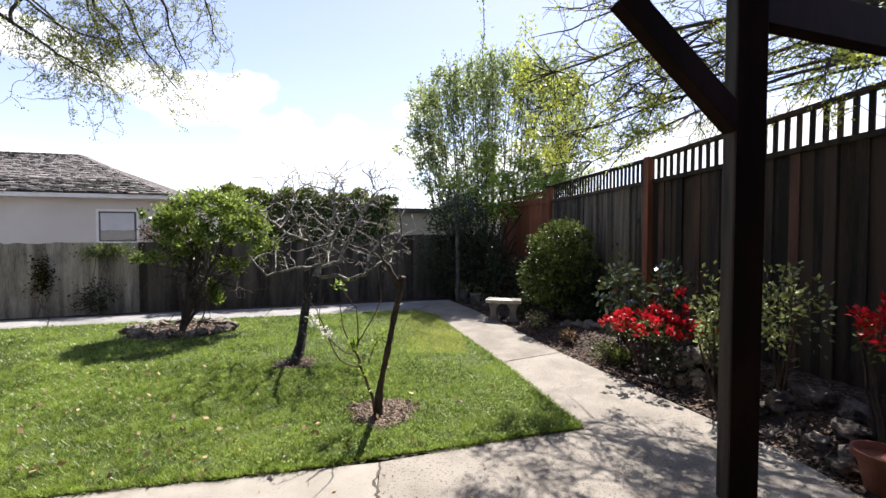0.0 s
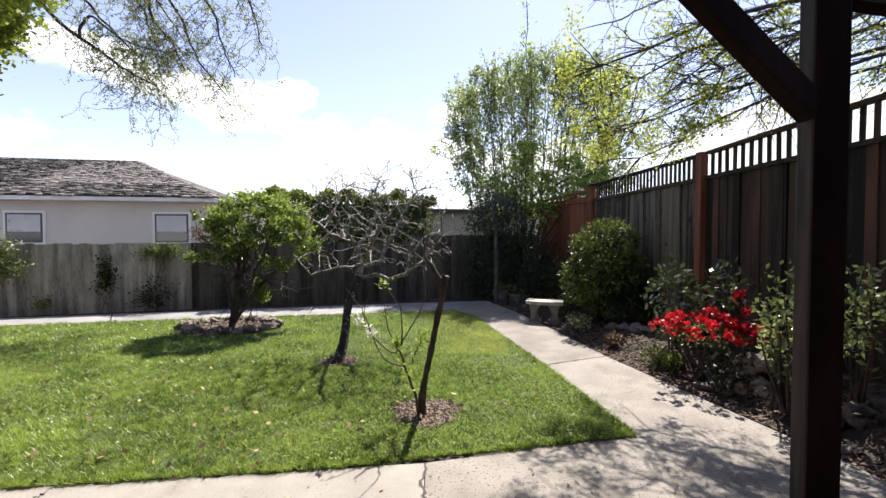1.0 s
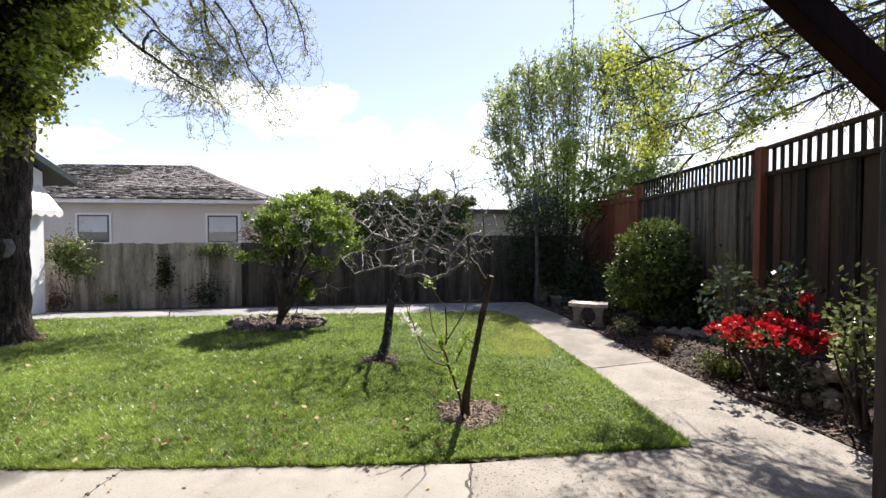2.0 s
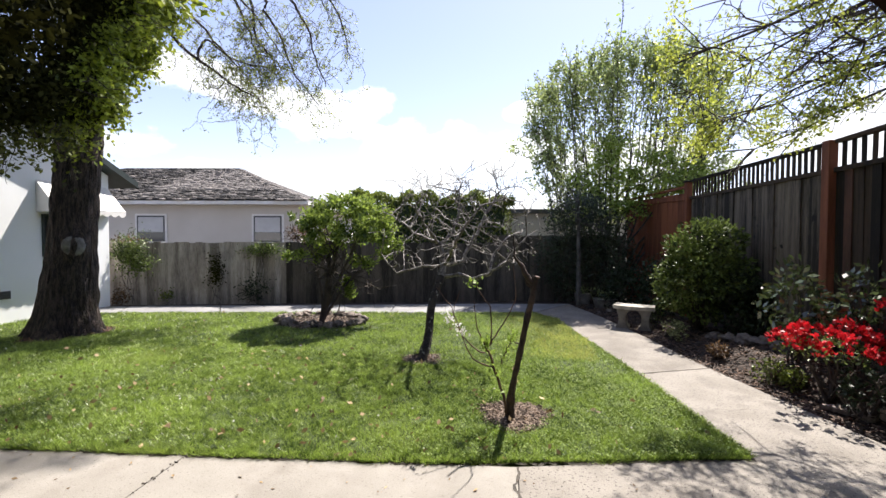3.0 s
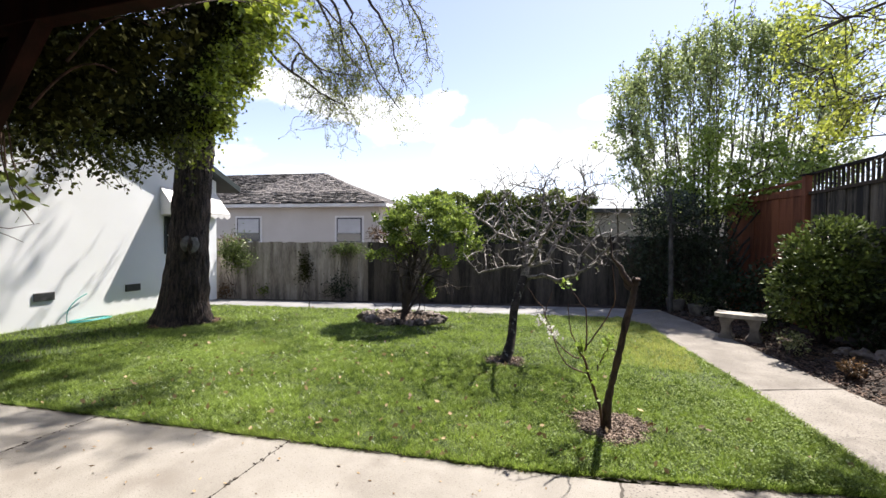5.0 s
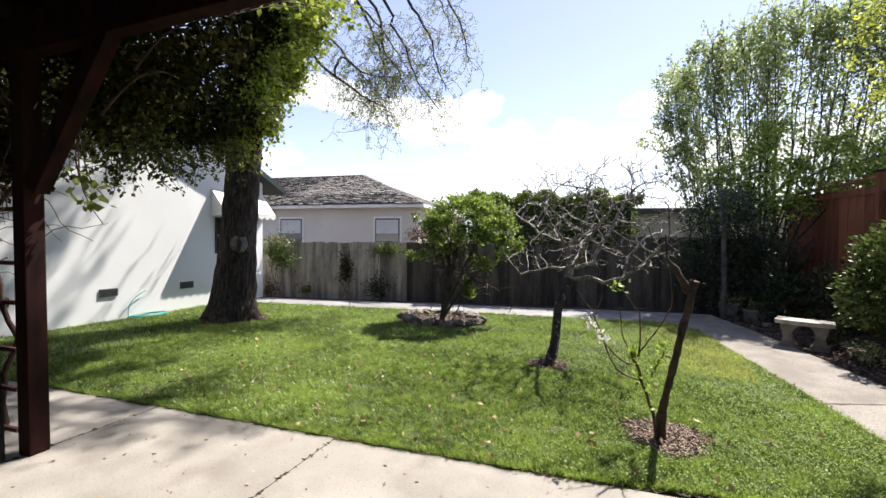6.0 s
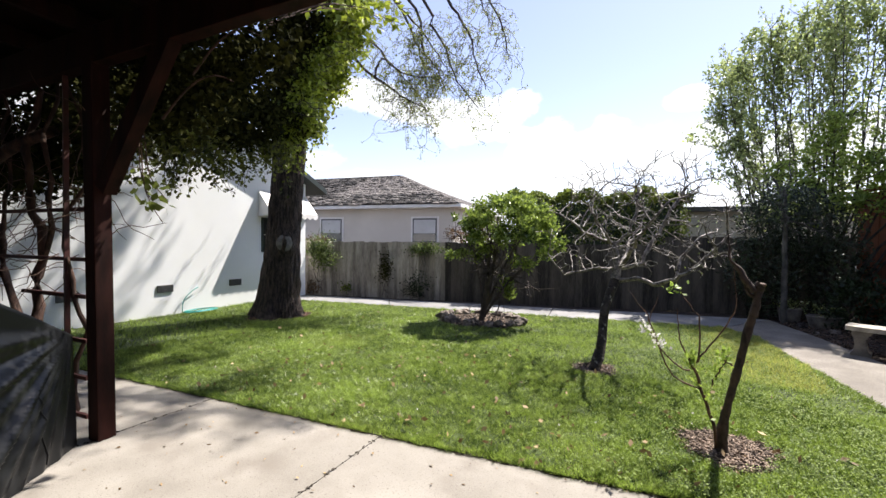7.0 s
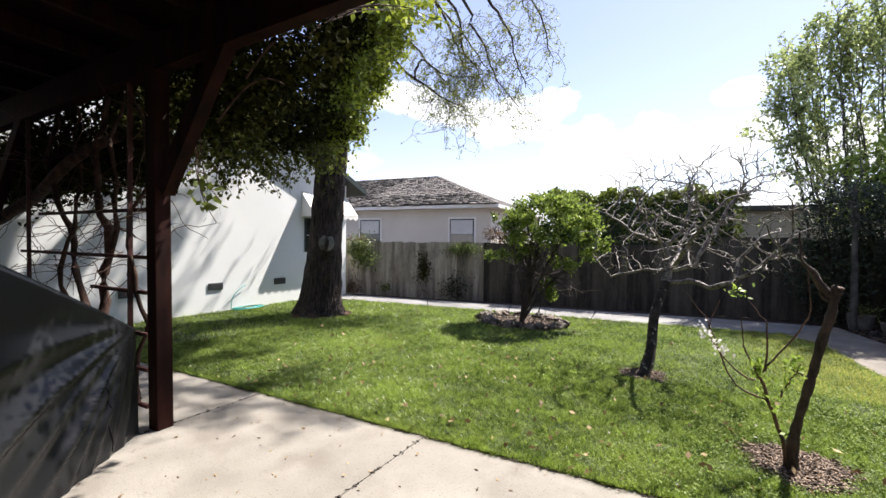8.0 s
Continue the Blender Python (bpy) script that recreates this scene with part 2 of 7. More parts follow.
L_CITRUS = leafage("citrus_leaf", (0.06, 0.10, 0.018), (0.30, 0.385, 0.075), 0.24, 0.55, 0.8)
L_OAK = leafage("young_oak_leaf", (0.15, 0.19, 0.03), (0.40, 0.43, 0.11), 0.5, 0.5)
L_POPLAR = leafage("spring_leaf", (0.15, 0.20, 0.075), (0.47, 0.54, 0.22), 0.32, 0.56, 0.8)
L_YELLOW = leafage("yellow_green_leaf", (0.23, 0.28, 0.03), (0.56, 0.60, 0.12), 0.5, 0.5)
L_VINE = leafage("vine_leaf", (0.10, 0.14, 0.016), (0.42, 0.49, 0.058), 0.42, 0.48)
# vine leaf darkened twice: full and half shade are put into the colour
L_SHADE = leafage("shaded_vine_leaf", (0.008, 0.010, 0.004), (0.046, 0.047, 0.012), 0.9, 0.12, 0.03)
L_MID = leafage("half_shaded_vine_leaf", (0.03, 0.038, 0.008), (0.20, 0.215, 0.035), 0.5, 0.32, 0.3)
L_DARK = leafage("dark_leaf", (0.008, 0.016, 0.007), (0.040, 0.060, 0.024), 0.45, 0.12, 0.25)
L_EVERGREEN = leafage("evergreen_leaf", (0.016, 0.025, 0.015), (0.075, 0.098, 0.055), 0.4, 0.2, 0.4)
L_SHRUB = leafage("shrub_leaf", (0.016, 0.028, 0.008), (0.20, 0.26, 0.066), 0.46, 0.2, 0.3)
L_GLOSS = leafage("glossy_leaf", (0.018, 0.028, 0.011), (0.08, 0.105, 0.04), 0.18, 0.1, 1.0)
L_HEDGE = leafage("hedge_leaf", (0.05, 0.07, 0.012), (0.22, 0.27, 0.05), 0.4, 0.4)
L_BRIGHT = leafage("fresh_leaf", (0.16, 0.26, 0.03), (0.36, 0.48, 0.09), 0.45, 0.45)
L_FRESH = leafage("light_spring_leaf", (0.14, 0.21, 0.034), (0.40, 0.50, 0.11), 0.42, 0.52)
L_VARIEGATED = leafage("variegated_leaf", (0.12, 0.15, 0.05), (0.62, 0.62, 0.30), 0.4, 0.35)
L_RUST = leafage("rusty_leaf", (0.05, 0.035, 0.018), (0.17, 0.10, 0.05), 0.5, 0.4)
F_RED = leafage("red_petal", (0.30, 0.004, 0.010), (0.66, 0.022, 0.032), 0.5, 0.35)
F_WHITE = leafage("white_petal", (0.70, 0.68, 0.66), (0.84, 0.82, 0.80), 0.5, 0.35)
L_DRY = leafage("dry_leaf", (0.10, 0.055, 0.028), (0.50, 0.36, 0.19), 0.7, 0.2)


# ---- mesh helpers ----
def V3(*a):
    return np.array(a, float)


def mesh_of(name, verts, faces, material, smooth=False):
    """A mesh from arrays: verts n x 3; faces m x k, or a list of such arrays."""
    verts = np.asarray(verts, np.float32).reshape(-1, 3)
    groups = [np.asarray(f, np.int32) for f in (faces if isinstance(faces, list) else [faces]) if len(f)]
    me = bpy.data.meshes.new(name)
    loops = np.concatenate([g.ravel() for g in groups])
    sizes = np.concatenate([np.full(len(g), g.shape[1], np.int32) for g in groups])
    me.vertices.add(len(verts))
    me.vertices.foreach_set("co", verts.ravel())
    me.loops.add(len(loops))
    me.loops.foreach_set("vertex_index", loops)
    me.polygons.add(len(sizes))
    me.polygons.foreach_set("loop_start", np.r_[0, np.cumsum(sizes)[:-1]].astype(np.int32))
    me.polygons.foreach_set("use_smooth", np.full(len(sizes), smooth, bool))
    me.update(calc_edges=True)
    me.materials.append(material)
    return me


def under(ob, parent):
    if parent is not None:
        ob.parent = parent
        ob.matrix_parent_inverse = parent.matrix_basis.inverted()
    return ob


def solid(name, verts, faces, material, parent=None, label="", smooth=False):
    """Links arrays as one mesh object, under a thing or a part."""
    ob = under(new(name, mesh_of(name, verts, faces, material, smooth)), parent)
    return tagged(ob, label)


def part(name, bm, material, parent=None, label="", smooth=False, bevel=0.0):
    """Links a bmesh as one mesh object, under a thing or a part."""
    if bevel:
        bmesh.ops.bevel(bm, geom=[e for e in bm.edges if e.calc_face_angle(0) > 0.6], offset=bevel, segments=2, affect="EDGES", profile=0.6)
    bmesh.ops.recalc_face_normals(bm, faces=bm.faces)
    me = bpy.data.meshes.new(name)
    bm.to_mesh(me)
    bm.free()
    me.materials.append(material)
    if smooth:
        me.polygons.foreach_set("use_smooth", np.ones(len(me.polygons), bool))
    return tagged(under(new(name, me), parent), label)


def thing(name, x, y, z, label, category, group="", kind="", turn=0):
    """An Empty at the base of a thing."""
    ob = new(name)
    ob.empty_display_size = 0.05
    ob.matrix_basis = pose(x, y, z, 0, 0, turn)
    return tagged(ob, label, category, group, kind)


def box(bm, size, m=Matrix()):
    """Adds a box of that size, centred on m."""
    bmesh.ops.create_cube(bm, size=1, matrix=m @ Matrix.Diagonal((*size, 1)))
    return bm


def beam(a, b, wide, high, bm=None, up=(0, 0, 1)):
    """A box from a to b, wide across and high."""
    a, b = Vector(a), Vector(b)
    y = (b - a).normalized()
    x = y.cross(Vector(up)).normalized()
    z = x.cross(y)
    m = Matrix((x, y, z)).transposed().to_4x4()
    m.translation = (a + b) / 2
    return box(bm or bmesh.new(), (wide, (b - a).length, high), m)


def prism(outline, z0, z1, bm=None):
    """A flat slab from an outline in plan."""
    bm = bm or bmesh.new()
    low = [bm.verts.new((x, y, z0)) for x, y in outline]
    top = [bm.verts.new((x, y, z1)) for x, y in outline]
    bm.faces.new(top)
    bm.faces.new(low[::-1])
    for i in range(len(outline)):
        j = (i + 1) % len(outline)
        bm.faces.new((low[i], low[j], top[j], top[i]))
    return bm


def tubes(lines, sides=6):
    """Verts and faces of tapered tubes along polylines [(points n x 3, radii n)]."""
    vs, fs, base = [], [], 0
    ang = np.linspace(0, 2 * np.pi, sides, endpoint=False)
    for pts, rad in lines:
        pts, rad = np.asarray(pts, float), np.asarray(rad, float)
        n = len(pts)
        t = np.gradient(pts, axis=0)
        t /= np.linalg.norm(t, axis=1, keepdims=True) + 1e-9
        ref = np.where(np.abs(t[:, 2:3]) > 0.9, V3(1, 0, 0), V3(0, 0, 1))
        ref = np.broadcast_to(ref[:1], t.shape)
        a = np.cross(t, ref)
        a /= np.linalg.norm(a, axis=1, keepdims=True) + 1e-9
        b = np.cross(t, a)
        ring = pts[:, None] + rad[:, None, None] * (np.cos(ang)[None, :, None] * a[:, None] + np.sin(ang)[None, :, None] * b[:, None])
        vs.append(ring.reshape(-1, 3))
        i, j = np.meshgrid(np.arange(n - 1), np.arange(sides), indexing="ij")
        k = (j + 1) % sides
        fs.append(np.stack([base + i * sides + j, base + i * sides + k, base + (i + 1) * sides + k, base + (i + 1) * sides + j], -1).reshape(-1, 4))
        base += n * sides
    return np.concatenate(vs), np.concatenate(fs)


def unit(v):
    return v / (np.linalg.norm(v, axis=-1, keepdims=True) + 1e-9)


def leaf_mesh(rng, at, size, spread=0.35, along=None, droop=0.2, wide=0.45, fold=0.25):
    """Verts and triangles of folded leaves at the given places, each about size long."""
    n = len(at)
    d = rng.normal(size=(n, 3))
    if along is not None:
        d = unit(d) * spread * 2 + along
    d[:, 2] -= droop
    d = unit(d)
    s = unit(np.cross(d, rng.normal(size=(n, 3))))
    up = np.cross(s, d)
    ln = (size * rng.uniform(0.65, 1.3, n))[:, None]
    w = ln * wide
    a, tip = at, at + d * ln
    mid = at + d * ln * 0.5 + up * w * fold
    v = np.stack([a, mid + s * w * 0.5 - up * w * fold, tip, mid - s * w * 0.5 - up * w * fold], 1).reshape(-1, 3)
    b = 4 * np.arange(n)[:, None]
    return v, np.concatenate([b + [[0, 1, 2]], b + [[0, 2, 3]]])


def grow(rng, start, way, length, radius, levels, kids=4, bend=0.25, lift=0.0, shrink=0.62, angle=0.8, taper=0.55, lines=None, first=0.35, steps=7, tip=0.0015):
    """A branch with its side branches: polylines by level, [[(points, radii)], ...]."""
    if lines is None:
        lines = [[] for _ in range(levels)]
    lvl = len(lines) - levels
    p, d = np.array(start, float), unit(np.array(way, float))
    pts, rad = [p], [radius]
    for i in range(steps):
        d = unit(d + rng.normal(size=3) * bend * 0.5 + V3(0, 0, lift * 0.3))
        p = p + d * length / steps
        pts.append(p)
        rad.append(max(tip, radius * (1 - (1 - taper) * (i + 1) / steps)))
    if levels == 1:
        rad[-1] = tip
    lines[lvl].append((np.array(pts), np.array(rad)))
    if levels > 1:
        for k in range(kids):
            u = first + (1 - first) * (k + rng.uniform(0.2, 1.0)) / kids
            i = min(int(u * steps), steps - 1)
            at = pts[i] + (pts[i + 1] - pts[i]) * (u * steps - i)
            side = unit(np.cross(d, rng.normal(size=3)))
            axis = unit(pts[i + 1] - pts[i])
            a = angle * rng.uniform(0.7, 1.25)
            grow(rng, at, axis * math.cos(a) + side * math.sin(a), length * shrink * rng.uniform(0.7, 1.15), max(tip * 1.3, rad[i] * 0.6), levels - 1, kids,
                 bend, lift, shrink, angle, taper, lines, 0.2, max(4, steps - 1), tip)
    return lines


def ends(lines, rng, count, from_u=0.2):
    """Places and directions along polylines, picked at random."""
    pick = rng.integers(0, len(lines), count)
    u = rng.uniform(from_u, 1, count)
    at, way = np.empty((count, 3)), np.empty((count, 3))
    for k in range(count):
        pts = lines[pick[k]][0]
        f = u[k] * (len(pts) - 1)
        i = min(int(f), len(pts) - 2)
        at[k] = pts[i] + (pts[i + 1] - pts[i]) * (f - i)
        way[k] = pts[i + 1] - pts[i]
    return at, unit(way)


def blob(rng, centre, radii, count, shell=0.45, lumps=7, rough=0.25):
    """Places in the outer part of a lumpy crown."""
    d = unit(rng.normal(size=(count, 3)))
    dirs = unit(rng.normal(size=(lumps, 3)))
    bulge = 1 + rough * (np.max(d @ dirs.T, axis=1) ** 3 * 2 - 1)
    r = rng.uniform(1 - shell, 1, count) ** 0.6 * bulge
    return np.asarray(centre) + d * r[:, None] * np.asarray(radii)


# ---- plan ----
def along(a, b, u):
    return (a[0] + (b[0] - a[0]) * u, a[1] + (b[1] - a[1]) * u)


FENCE_BACK = ((-9.6, 6.75), (1.28, 10.67))
FENCE_SIDE = ((1.48, 10.66), (2.27, 8.75), (2.80, 5.62), (4.52, -1.1))
PERGOLA = (Vector((1.552, 2.147, 0)), Vector((-3.98, 1.04, 0)))
LAWN_EDGE = [(1.01, 3.03), (0.06, 2.72), (-0.95, 2.45), (-2.48, 2.14), (-4.08, 1.84), (-5.4, 1.57), (-9.0, 0.75), (-9.15, 2.6), (-8.75, 5.6),
             (-7.95, 5.95), (-5.3, 6.75), (-3.1, 7.33), (-0.6, 8.05), (-0.15, 7.55), (0.28, 5.85), (0.71, 4.52)]

# ---- ground ----
bm = bmesh.new()
for x0, x1, y0, y1 in ((-400, 400, -400, 400),):
    vs = [bm.verts.new(p) for p in ((x0, y0, -0.06), (x1, y0, -0.06), (x1, y1, -0.06), (x0, y1, -0.06))]
    bm.faces.new(vs)
tagged(part("ground", bm, MULCH), "dark bare soil under the whole garden", "ground", kind="structure")

lawn_mid = Vector((-3.0, 4.6))
lawn = tagged(part("lawn", prism([tuple(Vector(p) + (lawn_mid - Vector(p)).normalized() * 0.035) for p in LAWN_EDGE], -0.05, -0.004), LAWN), "mown green lawn with uneven edges", "lawn", kind="structure")
bed = tagged(part("planting_bed", prism([(2.22, 2.0), (2.24, 2.9), (2.02, 3.5), (1.8, 4.1), (1.42, 4.9), (1.06, 6.5), (0.25, 9.2), (1.0, 10.6),
                                         (1.35, 10.65), (2.2, 7.9), (2.85, 5.3), (3.55, 2.6), (4.5, -1.2), (2.6, -1.2)], -0.055, -0.015), MULCH),
             "planting bed of dark bark mulch along the fence", "flower bed", kind="structure")



def bed_height(x, y):
    """The bed is mounded up from the path towards the fence."""
    x, y = np.asarray(x, float), np.asarray(y, float)
    d = (x - np.interp(y, [1.2, 2.95, 3.5, 4.1, 4.9, 6.5, 9.2], [2.24, 2.24, 2.02, 1.8, 1.42, 1.06, 0.25])) * 0.92
    k = np.clip((d - np.interp(y, [2.9, 3.5, 4.1], [0.0, 0.06, 0.24])) / 0.42, 0, 1)
    return 0.21 * k * k * (3 - 2 * k) * np.interp(y, [2.28, 2.62, 4.9, 6.4], [0, 1, 1, 0.25]) - 0.015


gx, gy = np.meshgrid(np.linspace(0.9, 3.6, 110), np.linspace(2.2, 8.0, 190), indexing="ij")
gz = bed_height(gx, gy) + 0.010 * np.sin(gx * 19 + 2 * np.sin(gy * 11)) * np.sin(gy * 23 + gx * 5) * (bed_height(gx, gy) > 0.0)
gi, gj = np.meshgrid(np.arange(109), np.arange(189), indexing="ij")
mound_faces = np.stack([gi * 190 + gj, (gi + 1) * 190 + gj, (gi + 1) * 190 + gj + 1, gi * 190 + gj + 1], -1).reshape(-1, 4)
mound_faces = mound_faces[gz.reshape(-1)[mound_faces].max(1) > -0.010]
solid("mulch_mound", np.stack([gx, gy, gz], -1).reshape(-1, 3), mound_faces, MULCH, bed, smooth=True)

# concrete, slab by slab, with open joints
patio = thing("patio", -1, 1, 0, "pale concrete patio slabs with dark cracked joints", "patio", kind="structure")


def slab(parent, outline, top=0.0, name="slab", mat=None, inset=0.012):
    c = Vector((sum(p[0] for p in outline) / len(outline), sum(p[1] for p in outline) / len(outline)))
    out = [tuple(Vector(p) + (c - Vector(p)).normalized() * inset) for p in outline]
    return part(name, prism(out, -0.05, top), mat or CONCRETE, parent, bevel=0.006)


EDGE = [(-9.0, 0.75), (-5.9, 1.46), (-4.08, 1.84), (-2.47, 2.14), (-0.41, 2.55), (1.01, 3.03), (2.24, 3.0)]
BACK = [(-8.4, -3.2), (-5.3, -3.2), (-3.45, -3.2), (-1.75, -3.2), (0.15, -3.2), (1.6, -3.2), (2.55, -3.2)]
for i in range(4):
    for u0, u1 in ((0.0, 0.62), (0.62, 1.0)):
        slab(patio, [along(EDGE[i], BACK[i], u0), along(EDGE[i], BACK[i], u1), along(EDGE[i + 1], BACK[i + 1], u1), along(EDGE[i + 1], BACK[i + 1], u0)], inset=0.005 if i == 3 else 0.012)
slab(patio, [(-0.41, 2.55), (0.15, -3.2), (2.20, -3.2), (2.28, 2.33), (2.23, 2.75), (1.80, 3.98), (1.43, 5.06), (0.66, 4.66), (1.01, 3.03)], mat=PATHCONC, inset=0.004)
path = thing("garden_path", 0.6, 5, 0, "pale concrete garden path with a crack across it", "path", kind="structure")
slab(path, [(0.66, 4.67), (1.43, 5.07), (1.08, 6.45), (0.62, 8.0), (0.12, 9.35), (-0.55, 8.06), (-0.12, 7.5), (0.32, 5.85)], top=-0.001, mat=PATHCONC)
NEAR = [(-0.55, 8.06), (-1.9, 7.66), (-3.15, 7.3), (-4.6, 6.93), (-6.2, 6.46), (-8.0, 5.93), (-9.2, 5.6)]
FAR = [(0.12, 9.35), (-1.7, 8.85), (-3.4, 8.25), (-5.0, 7.75), (-6.8, 7.15), (-8.5, 6.6), (-9.6, 6.2)]
for i in range(6):
    slab(path, [NEAR[i], FAR[i], FAR[i + 1], NEAR[i + 1]], top=-0.001, mat=GREYCONC)

def crack(parent, a, b, wide, seed):
    g = np.random.default_rng(seed)
    n = 22
    u = np.linspace(0, 1, n)
    d = np.array(b) - np.array(a)
    nrm = np.array([-d[1], d[0]]) / np.linalg.norm(d)
    c = np.array(a) + u[:, None] * d + nrm * (np.cumsum(g.normal(0, 0.012, n)) * np.sin(u * np.pi))[:, None]
    w = wide * g.uniform(0.4, 1.2, n)
    l, r = c + nrm * w[:, None] / 2, c - nrm * w[:, None] / 2
    v = [(x, y, 0.0022) for x, y in l] + [(x, y, 0.0022) for x, y in r]
    solid("crack", v, [np.array([(i, i + 1, n + i + 1, n + i) for i in range(n - 1)])], SOIL_JOINT, parent)


crack(path, (0.66, 4.66), (1.44, 5.07), 0.020, 2)
crack(path, (0.40, 5.60), (1.22, 5.85), 0.003, 6)
crack(patio, (0.86, 3.80), (1.35, 3.92), 0.004, 3)
crack(patio, (-0.41, 2.54), (-0.36, 2.05), 0.020, 4)
crack(patio, (-0.30, 2.2), (0.1, 1.8), 0.006, 5)

# grass
rng = np.random.default_rng(3)


def inside(poly, x, y):
    hit = np.zeros(len(x), bool)
    for (x0, y0), (x1, y1) in zip(poly, poly[1:] + poly[:1]):
        hit ^= ((y0 > y) != (y1 > y)) & (x < (x1 - x0) * (y - y0) / (y1 - y0 + 1e-12) + x0)
    return hit


RINGS = [(-0.50, 3.30, 0.26), (-1.66, 4.58, 0.21), (-3.95, 6.28, 0.66), (-7.0, 4.45, 0.52)]


def bare(x, y, grow_out=0.0):
    ok = np.zeros(len(x), bool)
    for cx, cy, r in RINGS:
        a = np.arctan2(y - cy, x - cx)
        ok |= np.hypot(x - cx, y - cy) < (r + grow_out) * (1 + 0.12 * np.sin(3 * a + cx) + 0.07 * np.sin(7 * a))
    return ok


def blades(count, x0, x1, y0, y1, tall, wide, poly, lean=0.5):
    x, y = rng.uniform(x0, x1, count), rng.uniform(y0, y1, count)
    jx = 0.022 * np.sin(x * 23 + 2 * np.sin(y * 11)) + 0.012 * np.sin(x * 71 + y * 39)
    jy = 0.022 * np.sin(y * 21 + 2 * np.sin(x * 13)) + 0.012 * np.sin(y * 67 - x * 43)
    keep = inside(poly, x + jx, y + jy) & ~bare(x, y)
    clump = np.sin(x * 9.1 + np.sin(y * 7.3) * 2) * np.sin(y * 8.3 + np.sin(x * 6.1) * 2)
    patch = np.sin(x * 2.3 + 1.7 * np.sin(y * 1.9)) * np.sin(y * 2.1 + 0.6 + 1.4 * np.sin(x * 1.3))
    keep &= rng.uniform(size=count) < 0.72 + 0.2 * clump + 0.2 * patch
    x, y, clump = x[keep], y[keep], clump[keep]
    n = len(x)
    a, h = rng.uniform(0, 2 * np.pi, n), tall * rng.uniform(0.45, 1.25, n) * (1 + 0.4 * clump + 0.25 * np.sin(x * 31 + 3 * np.sin(y * 17)) * np.sin(y * 29))
    base = np.stack([x, y, np.full(n, -0.006)], 1)
    s = np.stack([np.cos(a), np.sin(a), np.zeros(n)], 1) * (wide * rng.uniform(0.6, 1.3, n))[:, None]
    b = rng.uniform(0, 2 * np.pi, n)
    tip = base + np.stack([np.cos(b) * h * lean * rng.uniform(0.2, 1.6, n), np.sin(b) * h * lean * rng.uniform(0.2, 1.6, n), h], 1)
    return np.stack([base - s, base + s, tip], 1).reshape(-1, 3)


gv = np.concatenate([blades(760000, -6.5, 1.1, 1.3, 4.6, 0.030, 0.0026, LAWN_EDGE, 1.0), blades(330000, -9.2, 1.1, 3.6, 8.2, 0.036, 0.0045, LAWN_EDGE, 0.9),
                     blades(40000, -9.2, -5.5, 0.7, 4.0, 0.045, 0.004, LAWN_EDGE)])
solid("grass_blades", gv, np.arange(len(gv)).reshape(-1, 3), GRASS)
tagged(bpy.data.objects["grass_blades"], "short green grass blades covering the lawn", "grass", kind="stuff")
dry = blades(46000, -1.3, 0.3, 5.0, 7.9, 0.045, 0.0045, LAWN_EDGE, 0.8)
mid_ = dry.reshape(-1, 3, 3).mean(1)
dry = dry.reshape(-1, 3, 3)[rng.uniform(size=len(mid_)) < 0.95 * np.exp(-((mid_[:, 0] + 0.22 + 0.25 * (mid_[:, 1] - 6.8)) / 0.5) ** 2)].reshape(-1, 3)
tagged(solid("dry_grass", dry, np.arange(len(dry)).reshape(-1, 3), STRAW), "yellowed dry grass at the edge of the path", "grass", kind="stuff")
# longer tufts that hang over the slab edges
tv = []
for (xa, ya), (xb, yb), n in (((1.01, 3.03), (-0.95, 2.45), 5200), ((-0.95, 2.45), (-5.4, 1.57), 9500), ((1.01, 3.03), (0.28, 5.85), 5200), ((0.28, 5.85), (-0.6, 8.05), 2500)):
    u = rng.uniform(0, 1, n)
    off = np.abs(rng.normal(0, 0.035, n)) * (1 + 0.8 * np.sin(u * 60) * np.sin(u * 23)) - 0.012
    nx, ny = -(yb - ya), xb - xa
    ln = math.hypot(nx, ny)
    sign = 1 if inside(LAWN_EDGE, np.array([(xa + xb) / 2 + nx / ln * 0.1]), np.array([(ya + yb) / 2 + ny / ln * 0.1]))[0] else -1
    x, y = xa + (xb - xa) * u + sign * nx / ln * off, ya + (yb - ya) * u + sign * ny / ln * off
    h, a = rng.uniform(0.02, 0.065, n), rng.uniform(0, 6.283, n)
    base = np.stack([x, y, np.full(n, -0.004)], 1)
    s = np.stack([np.cos(a), np.sin(a), 0 * a], 1) * 0.003
    tip = base + np.stack([-sign * nx / ln * h * 0.4 + rng.normal(0, 0.018, n), -sign * ny / ln * h * 0.4 + rng.normal(0, 0.018, n), h * 0.8], 1)
    tv.append(np.stack([base - s, base + s, tip], 1).reshape(-1, 3))
tv = np.concatenate(tv)
tagged(solid("grass_edge", tv, np.arange(len(tv)).reshape(-1, 3), GRASS), "longer grass tufts along the concrete edge", "grass", kind="stuff")

